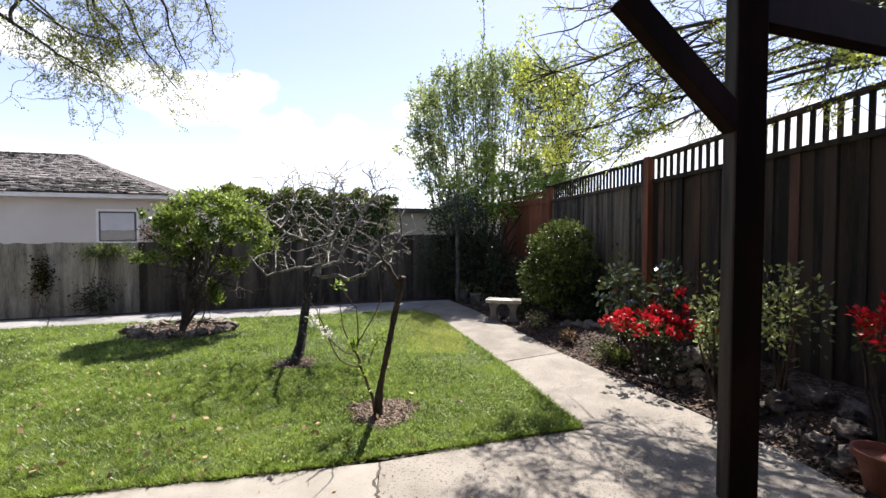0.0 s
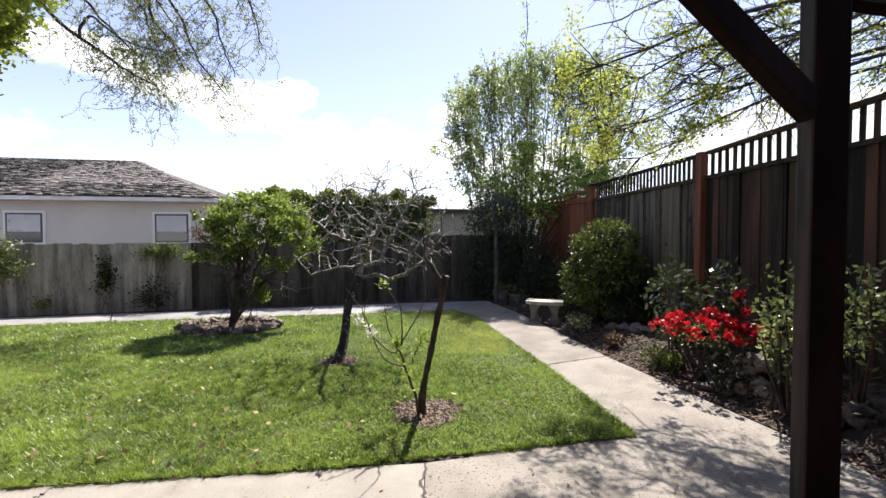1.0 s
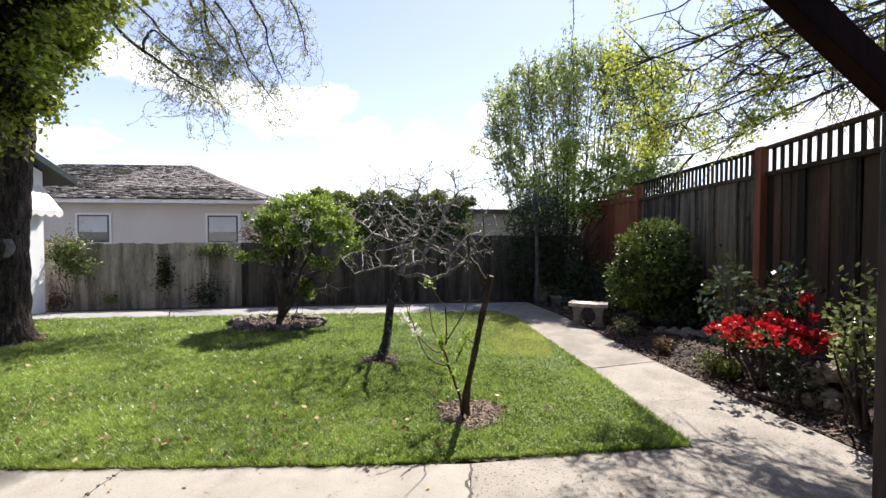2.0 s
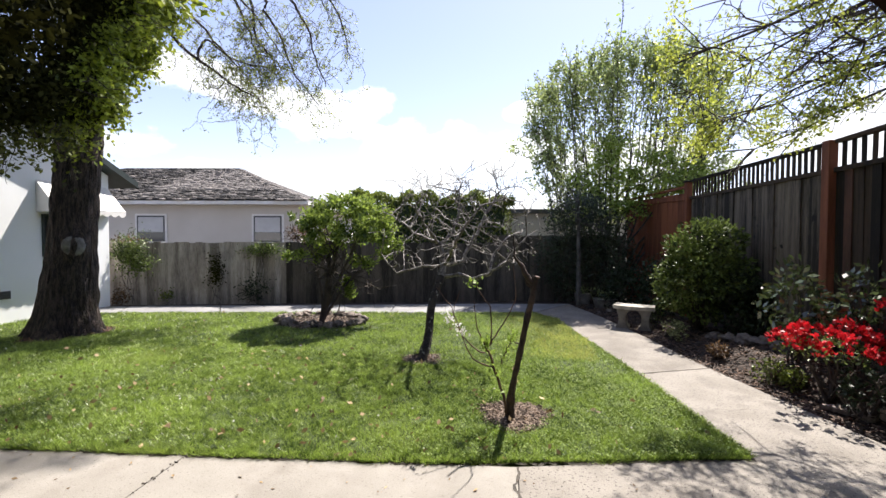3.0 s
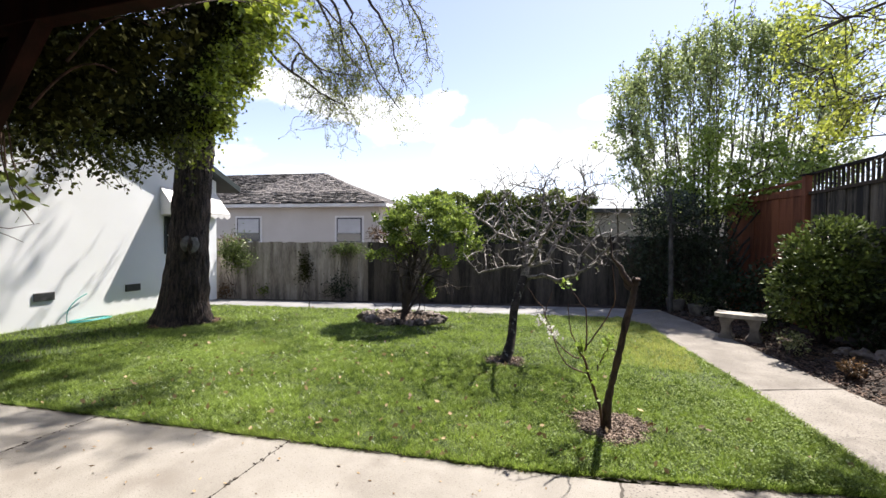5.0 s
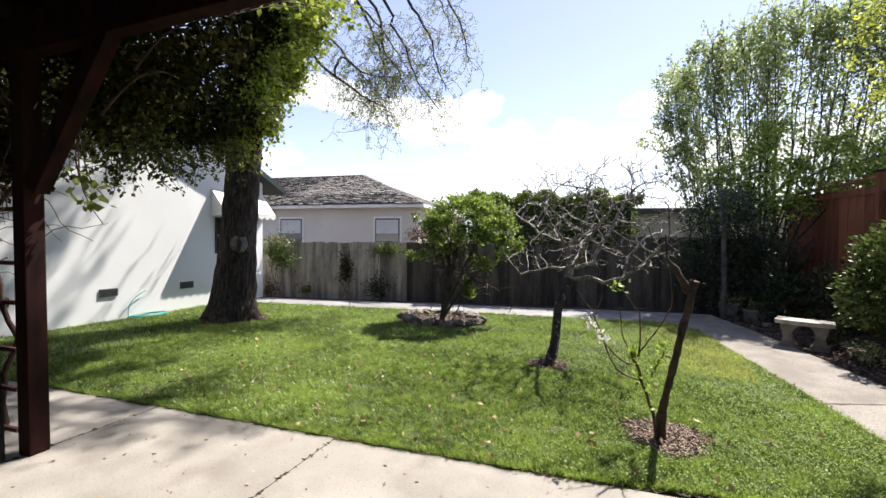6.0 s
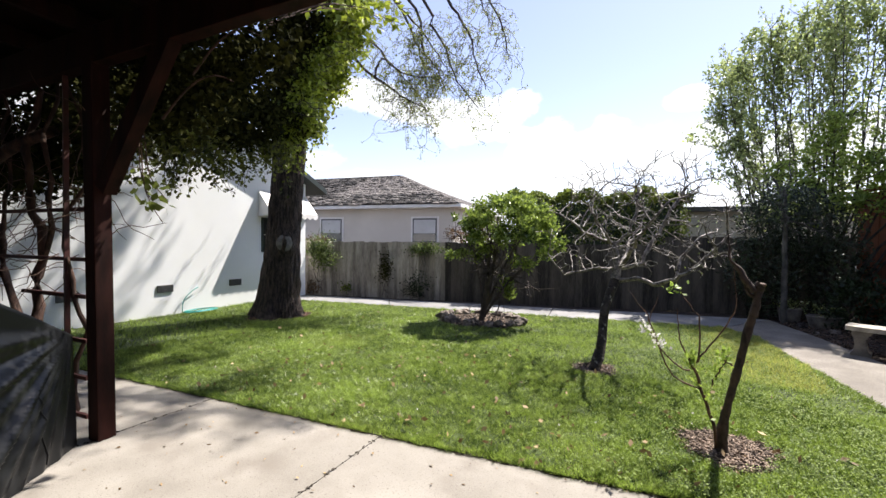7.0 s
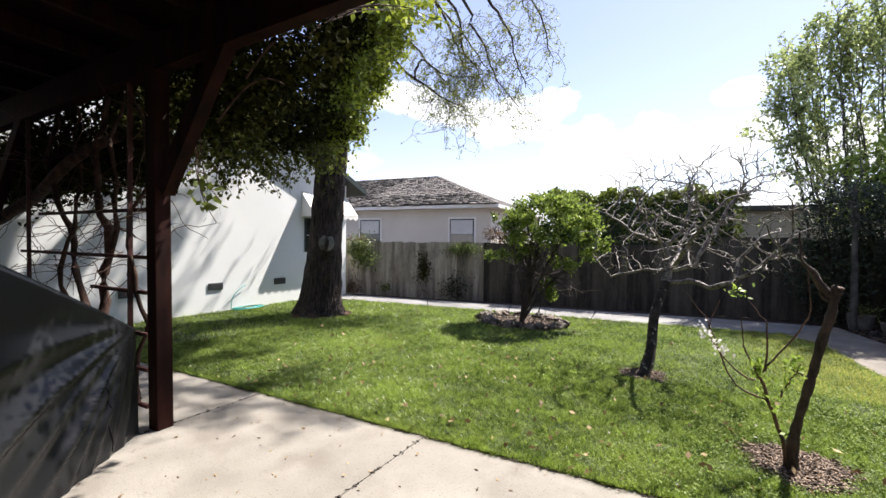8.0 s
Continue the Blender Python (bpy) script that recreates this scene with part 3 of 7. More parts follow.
# bare soil line where the lawn meets the slabs
sv = []
for (xa, ya), (xb, yb) in zip([(1.03, 3.03), (0.06, 2.72), (-0.95, 2.45), (-2.48, 2.14), (-4.08, 1.84)], [(0.06, 2.72), (-0.95, 2.45), (-2.48, 2.14), (-4.08, 1.84), (-5.6, 1.53)]):
    for k in range(40):
        u = k / 40
        x, y = xa + (xb - xa) * u, ya + (yb - ya) * u
        w = 0.024 + 0.016 * math.sin(x * 17) * math.sin(x * 41 + 1) + 0.010 * math.sin(x * 130 + math.sin(x * 57))
        sv.append(((x, y - max(w, 0.004), 0.0016), (x, y + 0.05, 0.0016)))
sv = np.array(sv).reshape(-1, 3)
tagged(solid("edge_soil", sv, np.array([(2 * k, 2 * k + 1, 2 * k + 3, 2 * k + 2) for k in range(len(sv) // 2 - 1)]), SOIL_JOINT), "dark soil line along the lawn edge", "soil", kind="structure")

# small round weeds that glint among the blades
n = 190000
x, y = rng.uniform(-7.5, 1.0, n), rng.uniform(1.4, 7.6, n)
patch = np.sin(x * 1.7 + 1.3 * np.sin(y * 2.3)) * np.sin(y * 1.9 + 1.1 * np.sin(x * 2.7))
k = inside(LAWN_EDGE, x, y) & ~bare(x, y) & (rng.uniform(size=n) < 0.10 + 0.22 * patch + 0.75 / (1 + np.exp(-(x + 1.3 + 0.25 * (y - 4)) * 3)))
x, y = x[k], y[k]
n = len(x)
c = np.stack([x, y, rng.uniform(0.015, 0.042, n)], 1)
a = rng.uniform(0, 6.283, n)
d = np.stack([np.cos(a), np.sin(a), rng.normal(0, 0.35, n)], 1) * rng.uniform(0.004, 0.0085, n)[:, None]
e = np.stack([-np.sin(a), np.cos(a), rng.normal(0, 0.35, n)], 1) * rng.uniform(0.0035, 0.007, n)[:, None]
cv = np.stack([c - d, c - e, c + d, c + e], 1).reshape(-1, 3)
tagged(solid("clover", cv, np.arange(len(cv)).reshape(-1, 4), CLOVER), "small clover leaves among the grass", "grass", kind="stuff")

# ---- boundary fences ----
def board_mesh(name, wide, high, thick, material, ear=0.0):
    bm = bmesh.new()
    e = ear
    out = [(-wide / 2, 0), (wide / 2, 0), (wide / 2, high - e), (wide / 2 - e, high), (-wide / 2 + e, high), (-wide / 2, high - e)] if e else \
          [(-wide / 2, 0), (wide / 2, 0), (wide / 2, high), (-wide / 2, high)]
    front = [bm.verts.new((x, -thick / 2, z)) for x, z in out]
    rear = [bm.verts.new((x, thick / 2, z)) for x, z in out]
    bm.faces.new(front)
    bm.faces.new(rear[::-1])
    for i in range(len(out)):
        j = (i + 1) % len(out)
        bm.faces.new((front[i], rear[i], rear[j], front[j]))
    bmesh.ops.recalc_face_normals(bm, faces=bm.faces)
    me = bpy.data.meshes.new(name)
    bm.to_mesh(me)
    bm.free()
    me.materials.append(material)
    return me


def boards(parent, a, b, wide, mesh_list, z=0.0, gap=0.004, seed=1, lift=None, jitter=0.006, name="board"):
    """A row of upright boards from a to b, each an object on shared meshes."""
    r = random.Random(seed)
    a, b = Vector(a), Vector(b)
    run = (b - a).length
    turn = math.degrees(math.atan2((b - a).y, (b - a).x))
    n = math.ceil(run / (wide + gap))
    for i in range(n):
        p = a + (b - a) * ((i + 0.5) / n)
        up = lift((i + 0.5) / n) if lift else 0
        ob = under(new(name, r.choice(mesh_list)), parent)
        ob.matrix_basis = pose(p.x, p.y, z + up + r.uniform(-1, 1) * jitter, r.uniform(-0.4, 0.4), r.uniform(-0.35, 0.35), turn + r.uniform(-1.2, 1.2))


fence_back = thing("fence_north", -4, 8.7, 0, "weathered grey board fence along the back of the garden", "fence", kind="structure")
GB = [board_mesh("board", 0.153, 1.36, 0.02, GREYWOOD), board_mesh("board", 0.153, 1.34, 0.022, GREYWOOD)]
WB_ = [board_mesh("board", 0.153, 1.35, 0.021, MIDWOOD)]
MB = [board_mesh("board", 0.153, 1.36, 0.02, DULLWOOD), board_mesh("board", 0.153, 1.345, 0.022, DULLWOOD)]
TB = [board_mesh("board", 0.153, 1.53, 0.02, DULLWOOD), board_mesh("board", 0.153, 1.515, 0.022, DULLWOOD)]
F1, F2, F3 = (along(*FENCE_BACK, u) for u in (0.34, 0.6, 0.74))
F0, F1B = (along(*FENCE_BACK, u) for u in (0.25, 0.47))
# board tones go from pale grey at the house end to dark at the corner
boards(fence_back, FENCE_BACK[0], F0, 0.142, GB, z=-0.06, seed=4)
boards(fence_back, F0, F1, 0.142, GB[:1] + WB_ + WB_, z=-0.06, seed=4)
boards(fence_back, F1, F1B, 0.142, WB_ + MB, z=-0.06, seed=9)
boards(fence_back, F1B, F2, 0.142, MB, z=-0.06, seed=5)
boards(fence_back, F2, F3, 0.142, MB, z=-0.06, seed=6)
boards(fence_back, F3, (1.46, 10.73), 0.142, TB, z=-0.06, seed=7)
for z in (0.3, 1.08):
    a, b = FENCE_BACK
    nrm = Vector((-(b[1] - a[1]), b[0] - a[0], 0)).normalized() * 0.035
    part("rail", beam(Vector((*a, z)) + nrm, Vector((*b, z)) + nrm, 0.04, 0.09), GREYWOOD, fence_back)

fence_side = thing("fence_east", 2.6, 5.4, 0, "tall dark weathered board fence with slatted top and redwood posts", "fence", kind="structure")
SIDE = [Vector(q) for q in FENCE_SIDE]
SIDE_LEN = [0.0]
for a, b in zip(SIDE, SIDE[1:]):
    SIDE_LEN.append(SIDE_LEN[-1] + (b - a).length)
BEND, P_NEAR, S_END = SIDE_LEN[1:]


def side(s, off=0.0):
    """A point of the fence in plan, s along it from the far corner, off towards the garden."""
    k = 0 if s < BEND else 1 if s < P_NEAR else 2
    d = (SIDE[k + 1] - SIDE[k]).normalized()
    p = SIDE[k] + d * (s - SIDE_LEN[k]) + Vector((d.y, -d.x)) * off
    return p.x, p.y


def side_turn(s):
    k = 0 if s < BEND else 1 if s < P_NEAR else 2
    d = SIDE[k + 1] - SIDE[k]
    return math.degrees(math.atan2(d.y, d.x))


def rail_low(s):
    return 2.165 + 0.032 * max(0.0, s - P_NEAR)


def rail_top(s):
    return 2.47 + 0.055 * max(0.0, s - P_NEAR)


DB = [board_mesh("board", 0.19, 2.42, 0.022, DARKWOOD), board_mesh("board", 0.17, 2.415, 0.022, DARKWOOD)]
SB_ = [board_mesh("board", w, h, 0.022, SIDEWOOD) for w, h in ((0.27, 2.215), (0.25, 2.20), (0.235, 2.21))]
RB = [board_mesh("board", 0.16, 2.30, 0.022, REDWOOD)]
boards(fence_side, side(0.0), side(BEND - 0.01), 0.16, RB, z=-0.04, seed=2)
r5 = random.Random(8)
for i in range(14):
    s = BEND + 0.12 + i * (P_NEAR - BEND - 0.2) / 13.2
    ob = under(new("board", SB_[r5.randrange(3)]), fence_side)
    ob.matrix_basis = pose(*side(s, 0.002 + 0.020 * (i % 2)), -0.04 + r5.uniform(-0.01, 0.01), 0, r5.uniform(-0.4, 0.4), side_turn(s) + r5.uniform(-0.8, 0.8))
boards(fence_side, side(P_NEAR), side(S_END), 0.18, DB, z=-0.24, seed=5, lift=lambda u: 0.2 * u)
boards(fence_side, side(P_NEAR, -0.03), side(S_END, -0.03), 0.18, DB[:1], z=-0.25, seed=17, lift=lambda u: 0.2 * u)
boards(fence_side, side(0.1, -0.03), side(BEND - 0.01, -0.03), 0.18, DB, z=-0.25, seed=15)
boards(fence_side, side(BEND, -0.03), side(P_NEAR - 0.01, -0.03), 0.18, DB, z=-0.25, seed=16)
# battens over the joints of the dark stretch
BT = [board_mesh("batten", 0.09, 2.38, 0.018, DARKWOOD), board_mesh("batten", 0.085, 2.38, 0.018, BROWNRED), board_mesh("batten", 0.12, 2.38, 0.018, SIDEWOOD)]
for i in range(24):
    s = P_NEAR + 0.22 + i * 0.27 + r5.uniform(-0.03, 0.03)
    ob = under(new("batten", BT[(1, 0, 1, 0, 2, 0, 1, 0, 0, 1)[i % 10]]), fence_side)
    x, y = side(s, 0.024)
    ob.matrix_basis = pose(x, y, rail_low(s) - 2.395, 0, r5.uniform(-0.3, 0.3), side_turn(s))
for s, mat, high in ((BEND, REDWOOD, 2.50), (P_NEAR, REDWOOD, 2.54), (P_NEAR + 3.1, DARKWOOD, 2.54)):
    x, y = side(s, 0.05)
    part("post", box(bmesh.new(), (0.10, 0.10, high), pose(x, y, high / 2 - 0.05, 0, 0, 12)), mat, fence_side, bevel=0.006)
part("post_cap", box(bmesh.new(), (0.15, 0.15, 0.03), pose(*side(BEND, 0.05), 2.465, 0, 0, 12)), DARKWOOD, fence_side, bevel=0.006)
for s0, s1 in ((BEND + 0.05, P_NEAR - 0.05), (P_NEAR + 0.05, S_END)):
    part("lower_rail", beam((*side(s0, 0.012), rail_low(s0) - 0.008), (*side(s1, 0.012), rail_low(s1) - 0.008), 0.085, 0.05), DARKWOOD, fence_side, bevel=0.004)
    part("top_rail", beam((*side(s0, 0.0), rail_top(s0)), (*side(s1, 0.0), rail_top(s1)), 0.09, 0.04), DARKWOOD, fence_side, bevel=0.004)
part("red_rail", beam((*side(0, 0.03), 2.18), (*side(BEND - 0.05, 0.03), 2.18), 0.03, 0.09), REDWOOD, fence_side)
part("red_cap", beam((*side(0, 0.0), 2.30), (*side(BEND - 0.05, 0.0), 2.385), 0.10, 0.035), REDWOOD, fence_side)
SL = [board_mesh("slat", 0.040, 0.30, 0.02, DARKWOOD)]
for s0, s1, pitch in ((BEND + 0.12, P_NEAR - 0.05, 0.098), (P_NEAR + 0.12, S_END - 0.1, 0.108)):
    for i in range(int((s1 - s0) / pitch)):
        ob = under(new("slat", SL[0]), fence_side)
        s = s0 + i * pitch
        x, y = side(s, 0.0)
        ob.matrix_basis = pose(x, y, rail_low(s), 0, r5.uniform(-0.8, 0.8), side_turn(s)) @ Matrix.Diagonal((1, 1, (rail_top(s) - rail_low(s)) / 0.30, 1))

# ---- white house beside the lawn ----
white = thing("white_house", -8.9, 4.5, 0, "white stucco house with a gable end and dark green eaves", "house")
WC, WA = Vector((-8.85, 6.46)), Vector((-8.05, -1.18))
WD = (WA - WC).normalized()
WN = Vector((-WD.y, WD.x))
if WN.x < 0:
    WN = -WN


def wall_pt(s, off=0.0):
    p = WC + WD * s + WN * off
    return p.x, p.y


EAVE, SLOPE, HALF = 2.62, 0.50, 4.6
bm = bmesh.new()
gable = [(0, -0.05), (2 * HALF, -0.05), (2 * HALF, EAVE), (HALF, EAVE + SLOPE * HALF), (0, EAVE)]
front = [bm.verts.new((*wall_pt(s), z)) for s, z in gable]
rear = [bm.verts.new((*wall_pt(s, -7.0), z)) for s, z in gable]
bm.faces.new(front)
bm.faces.new(rear[::-1])
for i in range(5):
    j = (i + 1) % 5
    bm.faces.new((front[i], rear[i], rear[j], front[j]))
part("wall", bm, STUCCO, white)
OVER = 0.245
for s0, s1, z0, z1 in ((-0.45, HALF, EAVE - SLOPE * 0.45, EAVE + SLOPE * HALF), (2 * HALF + 0.45, HALF, EAVE - SLOPE * 0.45, EAVE + SLOPE * HALF)):
    bm = bmesh.new()
    quad = []
    for s, z in ((s0, z0), (s1, z1)):
        for off in (OVER, -7.1):
            quad.append((*wall_pt(s, off), z))
    lo = [bm.verts.new((q[0], q[1], q[2] + 0.03)) for q in quad]
    hi = [bm.verts.new((q[0], q[1], q[2] + 0.15)) for q in quad]
    for f in ((0, 1, 3, 2),):
        bm.faces.new([lo[k] for k in f])
        bm.faces.new([hi[k] for k in f][::-1])
    for a, b in ((0, 1), (1, 3), (3, 2), (2, 0)):
        bm.faces.new((lo[a], lo[b], hi[b], hi[a]))
    part("roof", bm, GREENPAINT, white, "dark green painted roof edge")


def wall_box(parent, name, s, z, ws, hz, thick, material, off=0.0, label="", bevel=0.0):
    x, y = wall_pt(s, off)
    m = pose(x, y, z, 0, 0, math.degrees(math.atan2(WD.y, WD.x)))
    return part(name, box(bmesh.new(), (ws, thick, hz), m), material, parent, label, bevel=bevel)


for s in (3.15, 1.82, 4.49, 5.85):
    vent = wall_box(white, "vent", s + 0.03, 0.46, 0.26, 0.125, 0.02, METAL_DARK, 0.008, "dark louvred foundation vent")
    for k in range(4):
        wall_box(vent, "louvre", s + 0.03, 0.415 + k * 0.03, 0.24, 0.006, 0.02, STUCCO if k < 0 else METAL_DARK, 0.014)
win = wall_box(white, "window", 0.765, 1.42, 0.94, 0.74, 0.03, GREENPAINT, 0.012, "dark framed window under the awning")
wall_box(win, "pane", 0.765, 1.42, 0.86, 0.66, 0.012, GLASS, 0.03)
for k in range(3):
    wall_box(win, "glazing_bar", 0.545 + 0.22 * k, 1.42, 0.02, 0.66, 0.014, TRIM, 0.036)
wall_box(win, "glazing_bar", 0.765, 1.42, 0.86, 0.02, 0.013, TRIM, 0.036)
# awning with a scalloped valance
awn = thing("awning", *wall_pt(0.55), 1.9, "white scalloped awning over the window", "awning")
s0, s1, deep, zt, zb = 1.32, 0.02, 0.42, 2.36, 1.88
bm = bmesh.new()
n = 24
top_, low_ = [], []
for k in range(n + 1):
    s_ = s0 + (s1 - s0) * k / n
    rib = 0.014 * (k % 2)
    top_.append([bm.verts.new((*wall_pt(s_, off), z + rib)) for off, z in ((0.01, zt), (deep, zb))])
    low_.append([bm.verts.new((*wall_pt(s_, off), z - 0.008)) for off, z in ((0.01, zt), (deep, zb))])
for k in range(n):
    bm.faces.new((top_[k][0], top_[k + 1][0], top_[k + 1][1], top_[k][1]))
    bm.faces.new((low_[k][0], low_[k][1], low_[k + 1][1], low_[k + 1][0]))
    for e in (0, 1):
        bm.faces.new((top_[k][e], low_[k][e], low_[k + 1][e], top_[k + 1][e]))
part("cover", bm, TRIM, awn)
bm = bmesh.new()
n = 72
for k in range(n):
    a, b = s0 + (s1 - s0) * k / n, s0 + (s1 - s0) * (k + 1) / n
    da, db = (0.055 + 0.05 * abs(math.sin(math.pi * u / 9)) for u in (k, k + 1))
    q = [bm.verts.new((*wall_pt(s, deep), z)) for s, z in ((a, zb + 0.012), (b, zb + 0.012), (b, zb - db), (a, zb - da))]
    bm.faces.new(q)
part("valance", bm, TRIM, awn)
for s in (s0, s1):
    bm = bmesh.new()
    bm.faces.new([bm.verts.new((*wall_pt(s, off), z)) for off, z in ((0.01, zt), (deep, zb), (deep, zb - 0.06), (0.01, zb - 0.06))])
    part("side_panel", bm, TRIM, awn)
# garden hose: from a tap on the wall down into a flat coil
hv = []
for k in range(24):
    u = k / 23
    x, y = wall_pt(2.62 + 0.30 * u + 0.10 * math.sin(u * 3.1), 0.04 + 0.03 * u)
    hv.append((x, y, 0.44 - 0.41 * u ** 1.2))
for k in range(70):
    u = k / 69
    a = u * 5.5 * math.pi
    rr = 0.30 - 0.06 * u + 0.03 * math.sin(a * 0.7)
    x, y = wall_pt(2.68 + rr * math.cos(a), 0.20 + rr * math.sin(a) * 0.45)
    hv.append((x, y, 0.035 + 0.02 * u))
v, f = tubes([(hv, np.full(len(hv), 0.0075))], 6)
tagged(solid("garden_hose", v, f, HOSE, smooth=True), "teal garden hose coiled on the grass by the wall", "hose")

# ---- neighbour's house behind the fence ----
nb = thing("neighbour_house", -12, 16, 0, "beige stucco house with a grey shake hip roof", "house")
NA = math.radians(14)
NU, NW = Vector((-math.cos(NA), -math.sin(NA))), Vector((-math.sin(NA), math.cos(NA)))
NE = Vector((-9.65, 14.75))


def nb_pt(u, w, z):
    p = NE + NU * u + NW * w
    return (p.x, p.y, z)


EZ, AP = 2.86, 5.2
AZ = 4.92
bm = bmesh.new()
ov = 0.42
prism([nb_pt(u, w, 0)[:2] for u, w in ((ov, ov), (16, ov), (16, 2 * AP - ov), (ov, 2 * AP - ov))], -0.05, EZ - 0.06, bm)
part("wall", bm, BEIGE, nb)
bm = bmesh.new()
c = [bm.verts.new(nb_pt(*p)) for p in ((0, 0, EZ), (16.4, 0, EZ), (16.4, 2 * AP, EZ), (0, 2 * AP, EZ), (AP, AP, AZ), (11.2, AP, AZ))]
for f in ((0, 4, 5, 1), (1, 5, 2), (2, 5, 4, 3), (3, 4, 0), (0, 1, 2, 3)):
    bm.faces.new([c[k] for k in f])
part("roof", bm, SHAKE, nb, "weathered grey wood shake hip roof")
part("fascia", beam(nb_pt(-0.01, -0.01, EZ - 0.07), nb_pt(16.4, -0.01, EZ - 0.07), 0.03, 0.14), TRIM, nb)
part("fascia", beam(nb_pt(-0.015, 0, EZ - 0.07), nb_pt(-0.015, 2 * AP, EZ - 0.07), 0.03, 0.14), TRIM, nb)
part("soffit", prism([nb_pt(u, w, 0)[:2] for u, w in ((0, 0), (16.4, 0), (16.4, 2 * AP), (0, 2 * AP))], EZ - 0.13, EZ - 0.10), TRIM, nb)


def nb_window(u0, u1, z0, z1):
    w = ov - 0.02
    frame_ = part("window", beam(nb_pt(u0, w, (z0 + z1) / 2), nb_pt(u1, w, (z0 + z1) / 2), 0.05, z1 - z0), TRIM, nb, "white framed window with a blind")
    part("sash", beam(nb_pt(u0 + 0.08, w - 0.025, (z0 + z1) / 2), nb_pt(u1 - 0.08, w - 0.025, (z0 + z1) / 2), 0.02, z1 - z0 - 0.16), METAL_DARK, frame_)
    part("pane", beam(nb_pt(u0 + 0.13, w - 0.033, (z0 + z1) / 2), nb_pt(u1 - 0.13, w - 0.033, (z0 + z1) / 2), 0.01, z1 - z0 - 0.26), GLASS, frame_)
    part("blind", beam(nb_pt(u0 + 0.14, w - 0.040, z1 - 0.44), nb_pt(u1 - 0.14, w - 0.040, z1 - 0.44), 0.006, 0.60), BLIND, frame_)


nb_window(1.08, 2.38, 1.15, 2.36)
nb_window(5.86, 7.16, 1.15, 2.36)

# low outbuilding beyond the corner
shed = thing("outbuilding", 0, 13, 0, "low beige outbuilding with a dark flat roof", "outbuilding")
part("wall", prism([(-3.6, 12.2), (4.5, 14.6), (3.6, 17.6), (-4.5, 15.2)], -0.05, 2.16), BEIGE, shed)
part("roof", prism([(-3.85, 11.9), (4.75, 14.45), (3.75, 17.9), (-4.85, 15.4)], 2.16, 2.28), METAL_DARK, shed, "dark flat roof edge")

# ---- pergola over the patio ----
pergola = thing("pergola", -1.2, 1.5, 0, "dark brown stained timber patio cover on square posts", "pergola")
P1, P2 = PERGOLA
PD = (P1 - P2).normalized()
POSTS = [P1, P2, P2 - PD * 3.1]
BACKV = Vector((PD.y, -PD.x, 0))
for p, wide, lean, face_to in zip(POSTS, (0.142, 0.110, 0.118), (0.0, -0.05, 0.0), (Vector((-0.213, -0.977, 0)), BACKV, BACKV)):
    part("post", beam(p + Vector((0, 0, -0.005)), p + PD * lean + Vector((0, 0, 2.80 if wide > 0.13 else 2.52)), wide, wide, up=face_to), STAINED if wide > 0.13 else STAINLIT, pergola, bevel=0.008)
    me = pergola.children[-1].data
    me.materials.append(LIT_WEATHERED)
    # thick post's left face: lighter weathered tone with the lawn's bounce light put in
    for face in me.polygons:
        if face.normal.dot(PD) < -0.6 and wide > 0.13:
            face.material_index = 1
Z = Vector((0, 0, 1))
part("header_beam", beam(P2 - PD * 4.2 + Z * 2.46, P1 + PD * 0.05 + Z * 2.80, 0.09, 0.24), STAINLIT, pergola, bevel=0.006)
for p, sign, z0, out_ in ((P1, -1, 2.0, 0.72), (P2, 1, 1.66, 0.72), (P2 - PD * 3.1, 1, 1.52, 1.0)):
    part("brace", beam(p + PD * sign * 0.05 + Z * z0, p + PD * sign * out_ + Z * 2.58, 0.085, 0.12), STAINED if sign < 0 else STAINLIT, pergola, bevel=0.006)
part("side_beam", beam(P1 + PD * 0.02 + Z * 2.63, P1 + Vector((2.0, 0.62, 0)) + Z * 2.63, 0.09, 0.22), STAINED, pergola, bevel=0.006)
for k in range(14):
    p = P2 - PD * 4.0 + PD * (k * 0.72)
    part("rafter", beam(p - BACKV * 0.45 + Z * (2.80 + 0.014 * k), p + BACKV * 5.0 + Z * (2.97 + 0.014 * k), 0.045, 0.14), STAINLIT, pergola)
bm = bmesh.new()
q = [P2 - PD * 4.2 - BACKV * 0.5, P1 + PD * 0.1 - BACKV * 0.5, P1 + PD * 0.1 + BACKV * 5.0, P2 - PD * 4.2 + BACKV * 5.0]
lo = [bm.verts.new((p.x, p.y, z)) for p, z in zip(q, (2.87, 3.06, 3.24, 3.05))]
hi = [bm.verts.new((p.x, p.y, z)) for p, z in zip(q, (2.90, 3.09, 3.27, 3.08))]
bm.faces.new(lo)
bm.faces.new(hi[::-1])
for i in range(4):
    j = (i + 1) % 4
    bm.faces.new((lo[i], lo[j], hi[j], hi[i]))
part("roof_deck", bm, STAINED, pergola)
# unseen wall added to close the patio behind, kept dark to limit bounce light
tagged(part("wall_south", prism([(-9.3, -3.2), (4.4, -3.2), (4.4, -3.5), (-9.3, -3.5)], -0.05, 3.1), BROWNWALL), "plain dark brown unseen wall added behind the patio", "wall", kind="structure")


# ---- trees ----
KNOT = surface("healed_wood", (0.10, 0.092, 0.085), (0.22, 0.205, 0.19), 14, 0.9, 0.6, 60)
